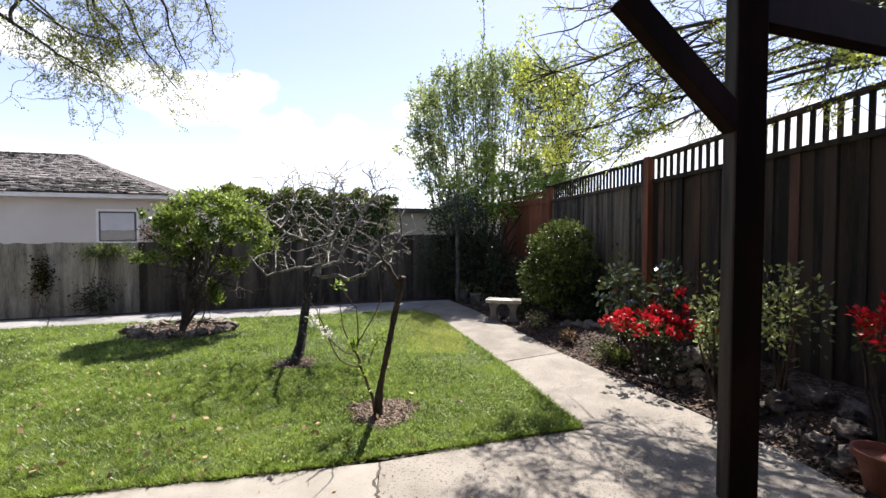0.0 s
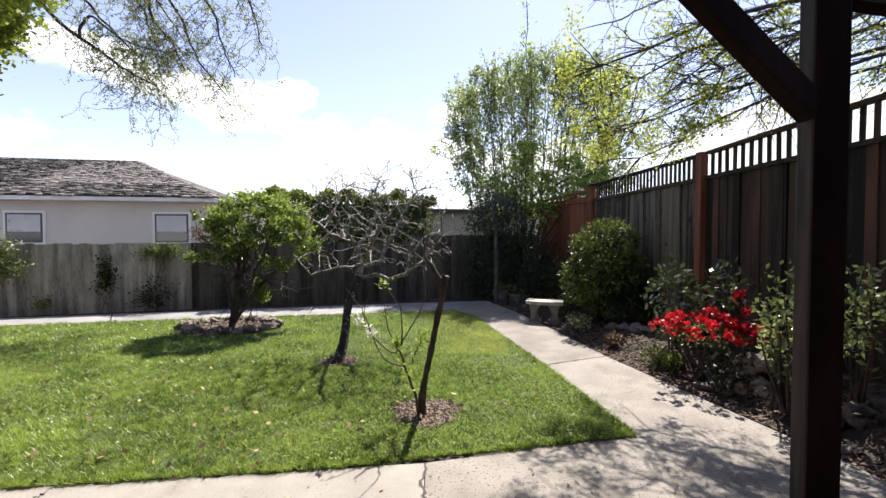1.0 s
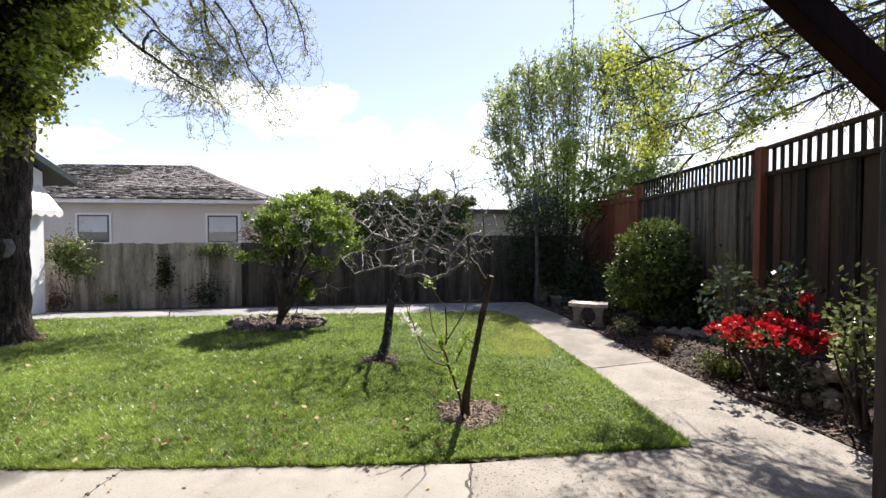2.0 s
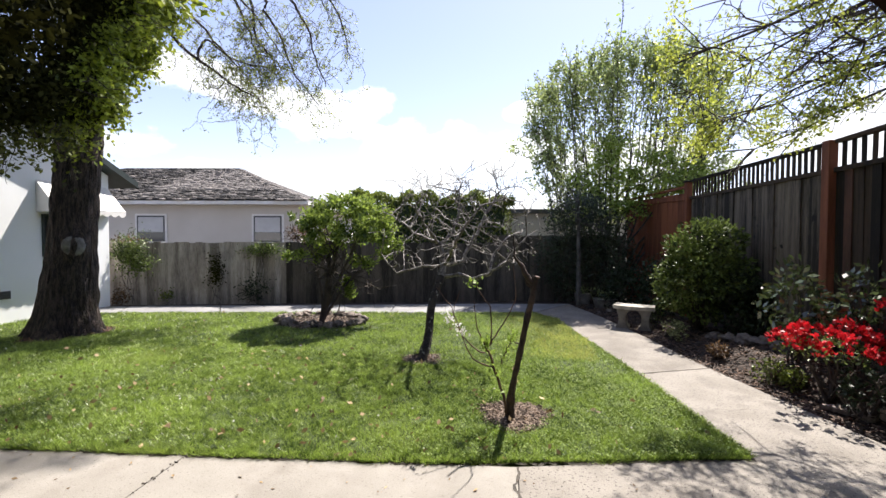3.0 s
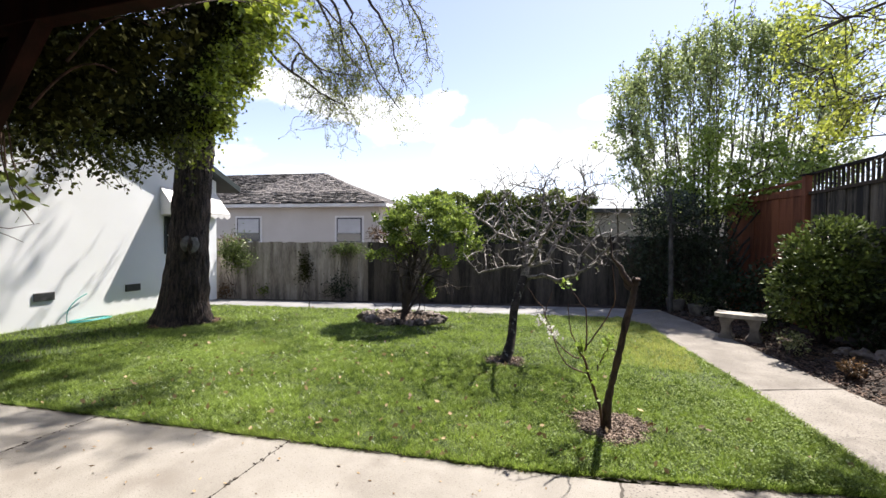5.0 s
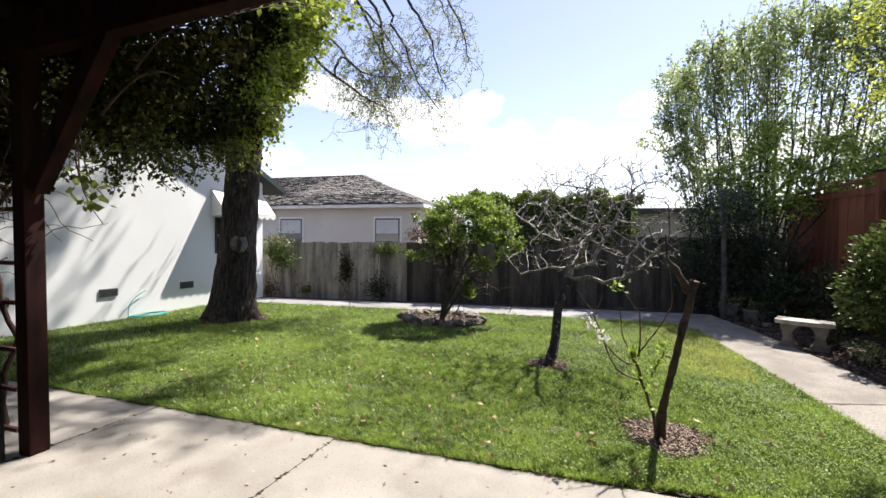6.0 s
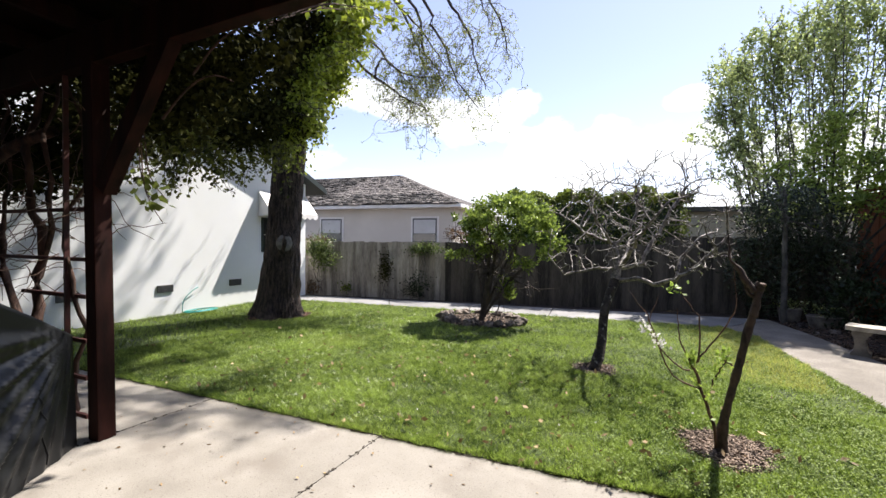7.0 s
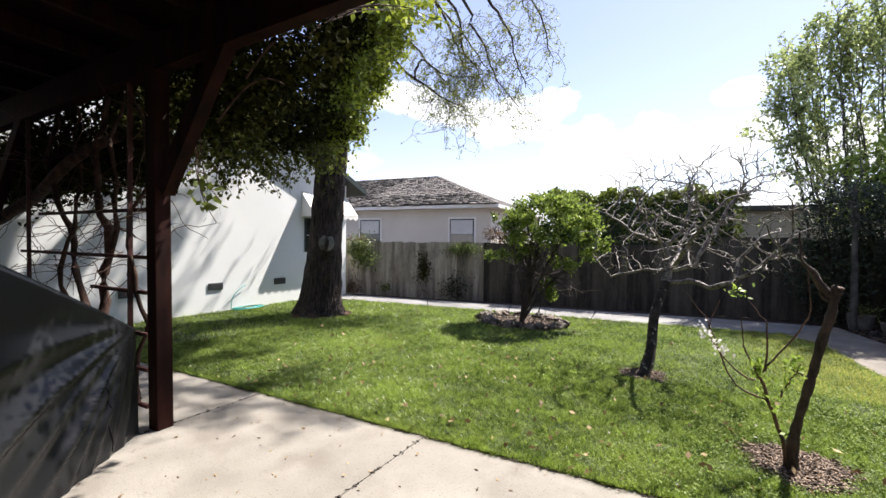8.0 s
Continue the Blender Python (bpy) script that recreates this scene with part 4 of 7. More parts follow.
def tree_parts(ob, stems, limbs, leaves, bark, leaf_mat, twig_bark=None, sides=8):
    for q in stems:
        v, f = tubes([q], sides)
        solid("trunk" if len(stems) == 1 else "stem", v, f, bark, ob, smooth=True)
    if limbs:
        v, f = tubes(limbs, 5)
        tagged(solid("twig_growth", v, f, twig_bark or bark, ob, smooth=True), kind="stuff")
    if leaves is not None:
        solid("crown", *leaves, leaf_mat, ob)


# large oak on the lawn
rng = np.random.default_rng(11)
oak = thing("oak_tree", -7.0, 4.45, 0, "large oak with a thick dark trunk and budding twigs", "tree")
hs = np.array([-0.06, 0.05, 0.16, 0.35, 0.7, 1.2, 1.8, 2.4, 3.2, 4.2, 5.4, 6.6])
rs = np.array([0.49, 0.42, 0.375, 0.34, 0.315, 0.285, 0.27, 0.26, 0.25, 0.23, 0.19, 0.12])
px = -7.02 + 0.06 * hs - 0.006 * hs ** 2
py = 4.45 + 0.055 * hs
sides, rows_n = 96, 250
ang = np.linspace(0, 2 * np.pi, sides, endpoint=False)
zz = np.r_[np.linspace(-0.06, 3.0, 170), np.linspace(3.05, 6.6, rows_n - 170)]
rr = np.interp(zz, hs, rs)
cx, cy = np.interp(zz, hs, px), np.interp(zz, hs, py)
plates = np.zeros((rows_n, sides))
for a_ in range(sides):
    ca, sa = math.cos(ang[a_]), math.sin(ang[a_])
    for b_ in range(rows_n):
        q = Vector((ca * 3.4, sa * 3.4, zz[b_] * 1.25))
        plates[b_, a_] = abs(noise.noise(q * 1.6)) * 0.13 + abs(noise.noise(q * 3.9)) * 0.075 + 0.05 * noise.noise(Vector((ca * 0.9, sa * 0.9, zz[b_] * 0.8)))
root = 0.13 * np.exp(-zz[:, None] / 0.16) * np.sin(ang[None] * 5 + 0.6)
knotty = 0.10 * np.exp(-((zz[:, None] - 1.28) / 0.2) ** 2) * np.exp(-((np.angle(np.exp(1j * (ang[None] + 0.53)))) / 0.45) ** 2)
R = rr[:, None] * (0.97 + plates + root) + knotty
v = np.stack([cx[:, None] + R * np.cos(ang), cy[:, None] + R * np.sin(ang), np.repeat(zz[:, None], sides, 1)], -1).reshape(-1, 3)
i, j = np.meshgrid(np.arange(rows_n - 1), np.arange(sides), indexing="ij")
k = (j + 1) % sides
f = np.stack([i * sides + j, i * sides + k, (i + 1) * sides + k, (i + 1) * sides + j], -1).reshape(-1, 4)
solid("trunk", v, f, BARK, oak, smooth=True)
# the healed ring of a cut limb
ka = -0.56
kc = Vector((-6.945 + 0.30 * math.cos(ka), 4.52 + 0.30 * math.sin(ka), 1.27))
bm = bmesh.new()
bmesh.ops.create_uvsphere(bm, u_segments=20, v_segments=12, radius=1)
for w in bm.verts:
    w.co = Vector((w.co.x * 0.135, w.co.y * 0.155, w.co.z * 0.075 - (0.045 * max(0, 1 - abs(w.co.x) / 0.22) * max(0, 1 - abs(w.co.y) / 0.62) if w.co.z > 0 else 0)))
turn = Vector((math.cos(ka), math.sin(ka), 0)).to_track_quat("Z", "Y").to_matrix().to_4x4()
turn.translation = kc
bm.transform(turn)
knot = part("knot", bm, KNOT, oak, "pale healed knot", smooth=True)
# a solid dark body, no hole: it paints the shade inside the slit
bm = bmesh.new()
bmesh.ops.create_uvsphere(bm, u_segments=12, v_segments=8, radius=1)
for w in bm.verts:
    w.co = Vector((w.co.x * (0.03 + 0.015 * w.co.y), w.co.y * 0.085, w.co.z * 0.03 + 0.045))
bm.transform(turn)
part("hollow", bm, SOIL_JOINT, knot, "dark solid slit standing for the hollow's shade", smooth=True)
twigs, spray = [], []


def arch(a, b, rise, n=9, wob=0.12):
    """A bough from a to b that rises and bends over."""
    w = np.linspace(0, 1, n)[:, None]
    return np.array(a) + w * (np.array(b) - np.array(a)) + V3(0, 0, rise) * np.sin(w * np.pi) + np.cumsum(rng.normal(0, wob, (n, 3)), 0) * w


def curve(points, n=16, wob=0.02):
    """A smooth line through the given points."""
    q = np.array([points[0]] + list(points) + [points[-1]], float)
    out_ = []
    for t_ in np.linspace(0, len(points) - 1, n):
        k = min(int(t_), len(points) - 2)
        w, (p0, p1, p2, p3) = t_ - k, q[k:k + 4]
        out_.append(0.5 * (2 * p1 + (p2 - p0) * w + (2 * p0 - 5 * p1 + 4 * p2 - p3) * w ** 2 + (3 * p1 - p0 - 3 * p2 + p3) * w ** 3))
    return np.array(out_) + rng.normal(0, wob, (n, 3))


def strand(p, d, count, step, sag, curl=0.36):
    """A thin hanging twig that wanders as it falls."""
    line = [p]
    for k in range(count):
        d = unit(d + rng.normal(size=3) * curl + V3(0, 0, -sag if k < count - 3 else 0.10))
        p = p + d * step
        line.append(p)
    return np.array(line)


OAK_LIMBS = (((-7.0, 4.75, 5.2), (-6.95, 5.6, 5.35), (-6.68, 6.26, 4.80), (-6.32, 6.60, 4.47), (-6.04, 6.85, 4.22), (-5.8, 7.1, 4.12)),
         ((-6.56, 6.38, 4.66), (-6.50, 6.43, 4.94), (-6.41, 6.52, 5.05), (-6.15, 6.76, 4.78), (-5.81, 7.04, 4.73), (-5.5, 7.3, 4.78)),
         ((-6.95, 4.78, 5.8), (-6.6, 5.9, 6.9), (-5.95, 6.93, 6.10), (-5.83, 7.03, 5.34), (-5.75, 7.09, 5.14), (-5.58, 7.22, 4.91), (-5.5, 7.4, 4.5)),
         ((-6.9, 4.8, 6.1), (-6.4, 6.1, 7.2), (-5.74, 7.09, 6.15), (-5.70, 7.13, 5.83), (-5.48, 7.29, 5.42), (-5.35, 7.38, 4.95), (-5.18, 7.50, 4.53), (-4.85, 7.70, 4.12)),
         ((-6.9, 4.8, 6.3), (-6.0, 6.5, 7.3), (-5.35, 7.39, 6.20), (-5.17, 7.50, 5.88), (-5.01, 7.61, 5.52), (-4.90, 7.68, 4.97), (-4.75, 7.8, 4.5)),
         ((-6.9, 4.8, 6.2), (-6.5, 6.2, 6.7), (-6.07, 6.83, 5.81), (-5.87, 7.00, 5.17), (-5.8, 7.1, 4.8)),
         ((-6.9, 4.8, 6.4), (-5.6, 6.6, 7.5), (-4.9, 7.6, 6.7), (-4.55, 8.1, 5.9), (-4.45, 8.25, 5.2)),
         ((-7.0, 4.8, 5.6), (-7.2, 6.4, 5.9), (-7.0, 7.6, 5.3), (-6.7, 8.2, 4.7)),
         ((-7.0, 4.8, 6.0), (-7.0, 6.6, 6.9), (-6.5, 7.8, 6.2), (-6.1, 8.3, 5.4)),
         ((-6.9, 4.8, 6.4), (-5.9, 7.0, 7.7), (-5.3, 8.0, 7.0), (-5.0, 8.4, 6.2)))
for limb_n, pts in enumerate(OAK_LIMBS):
    bough = curve(pts, 22, 0.012)
    v, f = tubes([(bough, np.linspace(0.040 if limb_n != 1 else 0.026, 0.009, 22))], 7)
    solid("bough", v, f, DARKTWIG, oak, smooth=True)
    for q in range(30 if limb_n < 7 else 22):
        i = int(rng.uniform(0.22, 1.0) ** 0.7 * 21)
        out_d = unit(rng.normal(size=3) * V3(1, 1, 0.45) + 0.3 * unit(bough[min(i + 1, 21)] - bough[max(i - 1, 0)]))
        n_ = int(rng.integers(7, 22))
        line = strand(bough[i], out_d, n_, rng.uniform(0.055, 0.085), 0.20)
        twigs.append((line, np.linspace(0.0065, 0.0028, n_ + 1)))
        for w in range(int(rng.integers(2, 6))):
            k = int(rng.integers(2, n_ + 1))
            m_ = int(rng.integers(3, 8))
            spray.append((strand(line[k], unit(rng.normal(size=3)), m_, rng.uniform(0.035, 0.06), 0.12, 0.45), np.linspace(0.0042, 0.0022, m_ + 1)))
# high boughs over the lawn
high = []
for tgt in ((-5.2, 6.4, 8.5), (-4.2, 7.0, 8.9), (-5.6, 7.6, 8.5), (-3.7, 6.2, 9.0), (-4.9, 5.2, 9.2), (-3.1, 6.7, 9.2), (-2.4, 7.2, 9.3), (-3.4, 7.6, 9.2), (-4.5, 8.2, 8.9), (-3.4, 8.7, 9.3), (-2.6, 8.2, 9.4), (-5.2, 8.8, 8.9), (-7.5, 6.4, 8.3), (-7.3, 7.6, 8.4), (-7.9, 4.6, 8.2), (-7.6, 8.3, 8.5)):
    bough = arch((np.interp(6.6, hs, px), np.interp(6.6, hs, py), 6.5), tgt, 0.5)
    mine = [(bough, np.linspace(0.08, 0.015, 9))]
    for q in range(12):
        i = rng.integers(3, 9)
        ls = grow(rng, bough[i], unit(rng.normal(size=3) * V3(1, 1, 0.4)), rng.uniform(0.6, 1.2), 0.016, 2, 4, 0.4, 0.05, 0.6, 0.8, 0.3, tip=0.004)
        mine += ls[0]
        high += ls[1]
    v, f = tubes(mine, 6)
    solid("bough", v, f, DARKTWIG, oak, smooth=True)
high = [q for q in high if q[0][:, 2].min() > 7.9]
at, way = ends(high, rng, 32000)
v, f = tubes(high, 3)
tagged(solid("high_twig", v, f, DARKTWIG, oak), kind="stuff")
solid("high_crown", *leaf_mesh(rng, at + rng.normal(0, 0.06, at.shape), 0.07, 0.7, way, 0.2, 0.55), L_OAK, oak, "opening leaves of the high boughs")
v, f = tubes(twigs + spray, 3)
tagged(solid("twig_spray", v, f, FINETWIG, oak), kind="stuff")
# buds open in small bunches at the tips
bunch = np.array([q[0][-1] for q in spray + twigs] + [q[0][len(q[0]) // 2] for q in spray[::2]])
at = np.repeat(bunch, 6, 0) + rng.normal(0, 0.028, (6 * len(bunch), 3))
at2, way = ends(spray + twigs, rng, 4200)
at = np.concatenate([at, at2])
solid("crown", *leaf_mesh(rng, at, 0.038, 0.7, None, 0.2, 0.55), L_OAK, oak, "sparse opening spring leaves")
# dense low foliage on the side towards the patio
# clump takes the lit leaf colour, dim the shaded copy
clump, dim, held = [], [], []
for x, y, z, rx, ry, rz, n in ((-5.1, 4.55, 3.8, 0.42, 0.5, 0.85, 2300), (-5.55, 4.0, 3.35, 0.55, 0.55, 0.75, 3000), (-5.9, 3.4, 3.2, 0.6, 0.6, 0.8, 3200), (-6.1, 2.8, 3.1, 0.6, 0.6, 0.8, 3000),
                               (-6.2, 2.2, 3.0, 0.6, 0.6, 0.8, 2400), (-5.4, 4.1, 4.5, 0.7, 0.7, 0.7, 2600), (-6.0, 3.0, 4.4, 0.9, 0.9, 0.8, 2600), (-5.2, 4.9, 4.6, 0.35, 0.4, 0.5, 700), (-5.5, 4.25, 2.75, 0.3, 0.3, 0.34, 800), (-5.6, 2.3, 2.88, 0.55, 0.6, 0.7, 3600), (-5.8, 1.6, 2.92, 0.6, 0.6, 0.7, 3000), (-5.7, 2.9, 2.88, 0.5, 0.5, 0.55, 2600),
                               (-5.5, 3.5, 2.85, 0.4, 0.45, 0.45, 1800), (-6.0, 2.2, 4.4, 0.9, 0.9, 0.7, 2600), (-5.6, 3.3, 5.0, 0.8, 0.9, 0.6, 2200)):
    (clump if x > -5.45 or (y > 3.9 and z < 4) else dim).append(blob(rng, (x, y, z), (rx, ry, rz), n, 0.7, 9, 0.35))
    held.append((arch((np.interp(4.6, hs, px), np.interp(4.6, hs, py), 4.6), (x - 0.15, y - 0.15, z + 0.1), 0.3, 9, 0.025), np.linspace(0.05, 0.015, 9)))
for h in held:
    v, f = tubes([h], 6)
    solid("bough", v, f, DARKTWIG, oak, smooth=True)
at = np.concatenate(clump)
at = np.concatenate([at, at[rng.integers(0, len(at), 26000)] + rng.normal(0, 0.10, (26000, 3))])


def rim(p, soft=0.10):
    """Keeps the leaves behind the ragged outer face of the low foliage."""
    lim_ = np.clip(-0.62 + 0.5 * (p[:, 2] - 3.0), -0.75, 0.02) + 0.10 * np.sin(p[:, 2] * 7.0 + p[:, 1] * 3.0) + 0.07 * np.sin(p[:, 2] * 17.0 - p[:, 0] * 9.0)
    return p[0.683 * (p[:, 0] + 0.4) + 0.73 * p[:, 1] < lim_ + rng.normal(0, soft, len(p))]


at = rim(at)
# leaves well behind the rim go over to the shaded colour
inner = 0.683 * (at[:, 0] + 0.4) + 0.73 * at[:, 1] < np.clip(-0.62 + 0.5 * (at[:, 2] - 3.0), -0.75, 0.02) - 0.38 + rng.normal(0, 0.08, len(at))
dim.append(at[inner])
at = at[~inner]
sprig = []
for q in range(110):
    u, z = rng.uniform(0, 1), rng.uniform(2.9, 5.0)
    back = max(-0.75, min(0.02, -0.62 + 0.5 * (z - 3.0))) - 0.12
    s = V3(-0.4, 0, 0) + V3(-0.73, 0.683, 0) * (5.6 + 1.2 * u) + V3(0.683, 0.73, 0) * back + V3(0, 0, z)
    d = unit(V3(0.7, 0.6, rng.uniform(-0.5, 0.3)) + rng.normal(size=3) * 0.3)
    sprig.append((s + np.linspace(0, 1, 6)[:, None] * d * rng.uniform(0.15, 0.5) + rng.normal(0, 0.02, (6, 3)), np.linspace(0.006, 0.002, 6)))
v, f = tubes(sprig, 4)
tagged(solid("sprig", v, f, DARKTWIG, oak), kind="stuff")
p1, _ = ends(sprig, rng, 1700, 0.2)
at = np.concatenate([at, p1 + rng.normal(0, 0.02, p1.shape)])
# leaf mass out of view overhead, added to keep sun off the low foliage
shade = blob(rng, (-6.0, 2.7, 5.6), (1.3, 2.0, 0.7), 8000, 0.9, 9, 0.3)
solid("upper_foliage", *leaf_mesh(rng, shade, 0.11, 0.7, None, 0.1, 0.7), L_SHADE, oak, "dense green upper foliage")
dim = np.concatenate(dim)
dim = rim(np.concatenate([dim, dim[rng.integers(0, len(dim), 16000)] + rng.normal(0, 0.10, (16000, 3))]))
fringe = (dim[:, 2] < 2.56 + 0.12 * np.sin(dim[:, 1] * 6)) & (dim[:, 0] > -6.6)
hem = dim[fringe]
# short leafy ends that hang below the hem
tail = []
for p in hem[rng.integers(0, len(hem), 130)]:
    n_ = int(rng.integers(4, 9))
    tail.append((strand(p, V3(0, 0, -1), n_, 0.045, 0.35, 0.3), np.linspace(0.005, 0.002, n_ + 1)))
v, f = tubes(tail, 4)
tagged(solid("hanging_sprig", v, f, DARKTWIG, oak), kind="stuff")
p1, _ = ends(tail, rng, 1500, 0.1)
hem = np.concatenate([hem[::2], p1 + rng.normal(0, 0.03, p1.shape)])
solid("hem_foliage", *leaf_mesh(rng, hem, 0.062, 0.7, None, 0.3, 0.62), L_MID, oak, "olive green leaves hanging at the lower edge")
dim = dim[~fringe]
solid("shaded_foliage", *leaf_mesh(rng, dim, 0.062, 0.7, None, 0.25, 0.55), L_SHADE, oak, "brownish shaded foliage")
solid("lower_foliage", *leaf_mesh(rng, at, 0.07, 0.7, None, 0.25, 0.58), L_VINE, oak, "dense green lower foliage")

# round citrus in a stone ring
rng = np.random.default_rng(21)
citrus = thing("citrus_tree", -3.92, 6.22, 0, "small round citrus tree with glossy green leaves", "tree")
stems = []
for dx, dy, h, r0 in ((0.30, 0.10, 1.5, 0.05), (0.12, 0.12, 1.6, 0.05), (0.62, 0.18, 0.95, 0.03), (-0.22, 0.0, 1.35, 0.03), (0.55, 0.25, 1.4, 0.03)):
    w = np.linspace(0, 1, 10)[:, None]
    pts = V3(-3.94, 6.22, -0.05) + w * V3(0.06, 0.02, h) + w ** 1.5 * V3(dx, dy, 0) + np.sin(w * 5) * V3(0.025, 0.02, 0)
    stems.append((pts, np.linspace(r0, r0 * 0.35, 10)))
lim = []
for pts, rad in stems:
    for q in range(9):
        ls = grow(rng, pts[rng.integers(5, 9)], unit(rng.normal(size=3) + V3(0, 0, 0.5)), 0.55, 0.012, 2, 4, 0.3, 0.1, 0.6)
        lim += ls[0] + ls[1]
C = V3(-3.52, 6.38, 1.56)
CR = V3(0.93, 0.37, 0)
CB = V3(-0.37, 0.93, 0)
lv, ways = [], []
# leafy tufts over a rounded crown, open below, with low side arms
tufts = []
while len(tufts) < 46:
    d = unit(rng.normal(size=3))
    if d[2] > -0.45 and all(np.linalg.norm(d - q) > 0.30 for q in tufts):
        tufts.append(d)
    elif rng.uniform() < 0.01:
        break
spots_ = [(C + CR * d[0] * 0.66 + CB * d[1] * 0.58 + V3(0, 0, d[2] * 0.46), rng.uniform(0.11, 0.19), d) for d in tufts]
for dx, dz, r_ in ((-0.52, -0.47, 0.13), (-0.78, -0.42, 0.13), (-0.98, -0.47, 0.09), (-0.36, -0.36, 0.17), (0.10, -0.55, 0.15), (0.30, -0.60, 0.13), (-0.02, -0.98, 0.13), (0.02, -1.10, 0.13), (-0.05, -0.90, 0.10), (0.60, -0.40, 0.16),
                   (0.80, -0.28, 0.14), (-0.70, 0.10, 0.10), (-0.9, 0.18, 0.06)):
    spots_.append((C + CR * dx + V3(0, 0, dz), r_, unit(CR * dx + V3(0, -0.4, 0.3))))
for c, r_, d in spots_:
    n_ = int(5600 * r_ ** 1.6)
    lv.append(blob(rng, c, (r_, r_, r_ * 0.85), n_, 0.9, 6, 0.5))
    ways.append(np.tile(d + V3(0, 0, 0.15), (n_, 1)))
core = blob(rng, C, (0.5, 0.5, 0.36), 350, 0.8)
lv, ways = np.concatenate(lv + [core]), np.concatenate(ways + [unit(core - C)])
tree_parts(citrus, stems, lim, leaf_mesh(rng, lv, 0.064, 0.8, ways, 0.1, 0.44), DARKTWIG, L_CITRUS)

# leafless gnarled tree
rng = np.random.default_rng(34)
baretree = thing("bare_fruit_tree", -1.65, 4.5, 0, "leafless gnarled fruit tree with pale grey twigs", "tree")
u = np.linspace(0, 1, 12)[:, None]
trunk_pts = V3(-1.67, 4.5, -0.05) + u * V3(0.21, 0.055, 1.0) + np.sin(u * 6.5) * V3(0.022, 0.02, 0)
tr = np.interp(np.linspace(0, 1, 12), [0, 0.06, 0.3, 0.8, 1], [0.078, 0.058, 0.050, 0.047, 0.054]) * (1 + rng.normal(0, 0.05, 12))


def lean_back(p):
    """The whole tree leans away towards the light."""
    z = np.clip(p[:, 2:], 0, None)
    back_ = 0.58 * np.minimum(z, 1.0) + 0.12 * np.maximum(z - 1.0, 0)
    return p + back_ * V3(-0.22, 1.0, 0) + np.concatenate([(p[:, :1] + 1.45) * 0.12, (p[:, 1:2] - 4.55) * 0.12, (p[:, 2:] - 1.37) * 0.115], 1) * np.minimum(z, 1.0)


trunk_pts = lean_back(trunk_pts)
# main limbs, then growth that seeks out the free room of a broad low crown
nodes, parent_of = [V3(-1.46, 4.555, 0.93)], [-1]


def limb_line(start, pts):
    last = start
    for p in pts:
        p, q = V3(*p), nodes[last]
        m = max(1, int(np.linalg.norm(p - q) / 0.06))
        for k in range(1, m + 1):
            nodes.append(q + (p - q) * k / m + (rng.normal(0, 0.010, 3) if k < m else 0))
            parent_of.append(last)
            last = len(nodes) - 1
    return last


fork = limb_line(0, [(-1.43, 4.56, 1.08)])
mid = limb_line(fork, [(-1.47, 4.56, 1.33)])
low_r = limb_line(0, [(-1.25, 4.52, 0.99), (-1.09, 4.48, 0.94), (-0.9, 4.45, 1.0)])
limb_line(low_r, [(-0.7, 4.42, 1.16), (-0.5, 4.45, 1.42)])
limb_line(low_r, [(-0.87, 4.55, 1.2), (-0.72, 4.6, 1.4)])
fork_r = limb_line(fork, [(-1.21, 4.62, 1.13), (-1.16, 4.66, 1.29)])
limb_line(fork_r, [(-1.05, 4.7, 1.5), (-0.94, 4.72, 1.72), (-0.8, 4.75, 1.95)])
limb_line(fork, [(-1.66, 4.48, 1.07), (-1.93, 4.38, 0.99), (-2.1, 4.33, 1.22)])
limb_line(mid, [(-1.6, 4.5, 1.38), (-1.76, 4.44, 1.45), (-1.93, 4.4, 1.6), (-2.1, 4.36, 1.7)])
limb_line(mid, [(-1.33, 4.6, 1.45), (-1.26, 4.6, 1.73), (-1.24, 4.58, 2.0)])
limb_line(fork, [(-1.4, 4.8, 1.2), (-1.42, 5.05, 1.35), (-1.3, 5.2, 1.6)])
limb_line(fork, [(-1.3, 4.35, 1.2), (-1.2, 4.15, 1.36), (-1.0, 4.0, 1.6)])
limb_line(mid, [(-1.55, 4.3, 1.5), (-1.62, 4.1, 1.7)])
n = 2400
cand = rng.uniform(-1, 1, (n, 3))
cand = cand[np.linalg.norm(cand, axis=1) < 1] * V3(0.96, 0.80, 0.80) + V3(-1.22, 4.54, 1.48)
cand = cand[(cand[:, 2] > 1.02) & (cand[:, 2] > 1.62 - 1.1 * np.hypot(cand[:, 0] + 1.4, cand[:, 1] - 4.5)) & (cand[:, 2] < 2.02 + 0.3 * rng.uniform(size=len(cand)))][:900]
while len(cand):
    N = np.array(nodes)
    d = np.linalg.norm(cand[:, None] - N[None], axis=2)
    near = d.argmin(1)
    ok = d[np.arange(len(cand)), near] < 0.55
    pull = {}
    for k in np.flatnonzero(ok):
        pull.setdefault(int(near[k]), []).append(unit(cand[k] - N[near[k]]))
    made = 0
    for i, ds in pull.items():
        w = unit(np.sum(ds, axis=0) + rng.normal(0, 0.35, 3) + V3(0, 0, 0.12))
        p = N[i] + w * 0.052
        if np.min(np.linalg.norm(N - p, axis=1)) > 0.03:
            nodes.append(p)
            parent_of.append(i)
            made += 1
    N = np.array(nodes)
    cand = cand[np.min(np.linalg.norm(cand[:, None] - N[None], axis=2), axis=1) > 0.062]
    if not made or len(nodes) > 2600:
        break
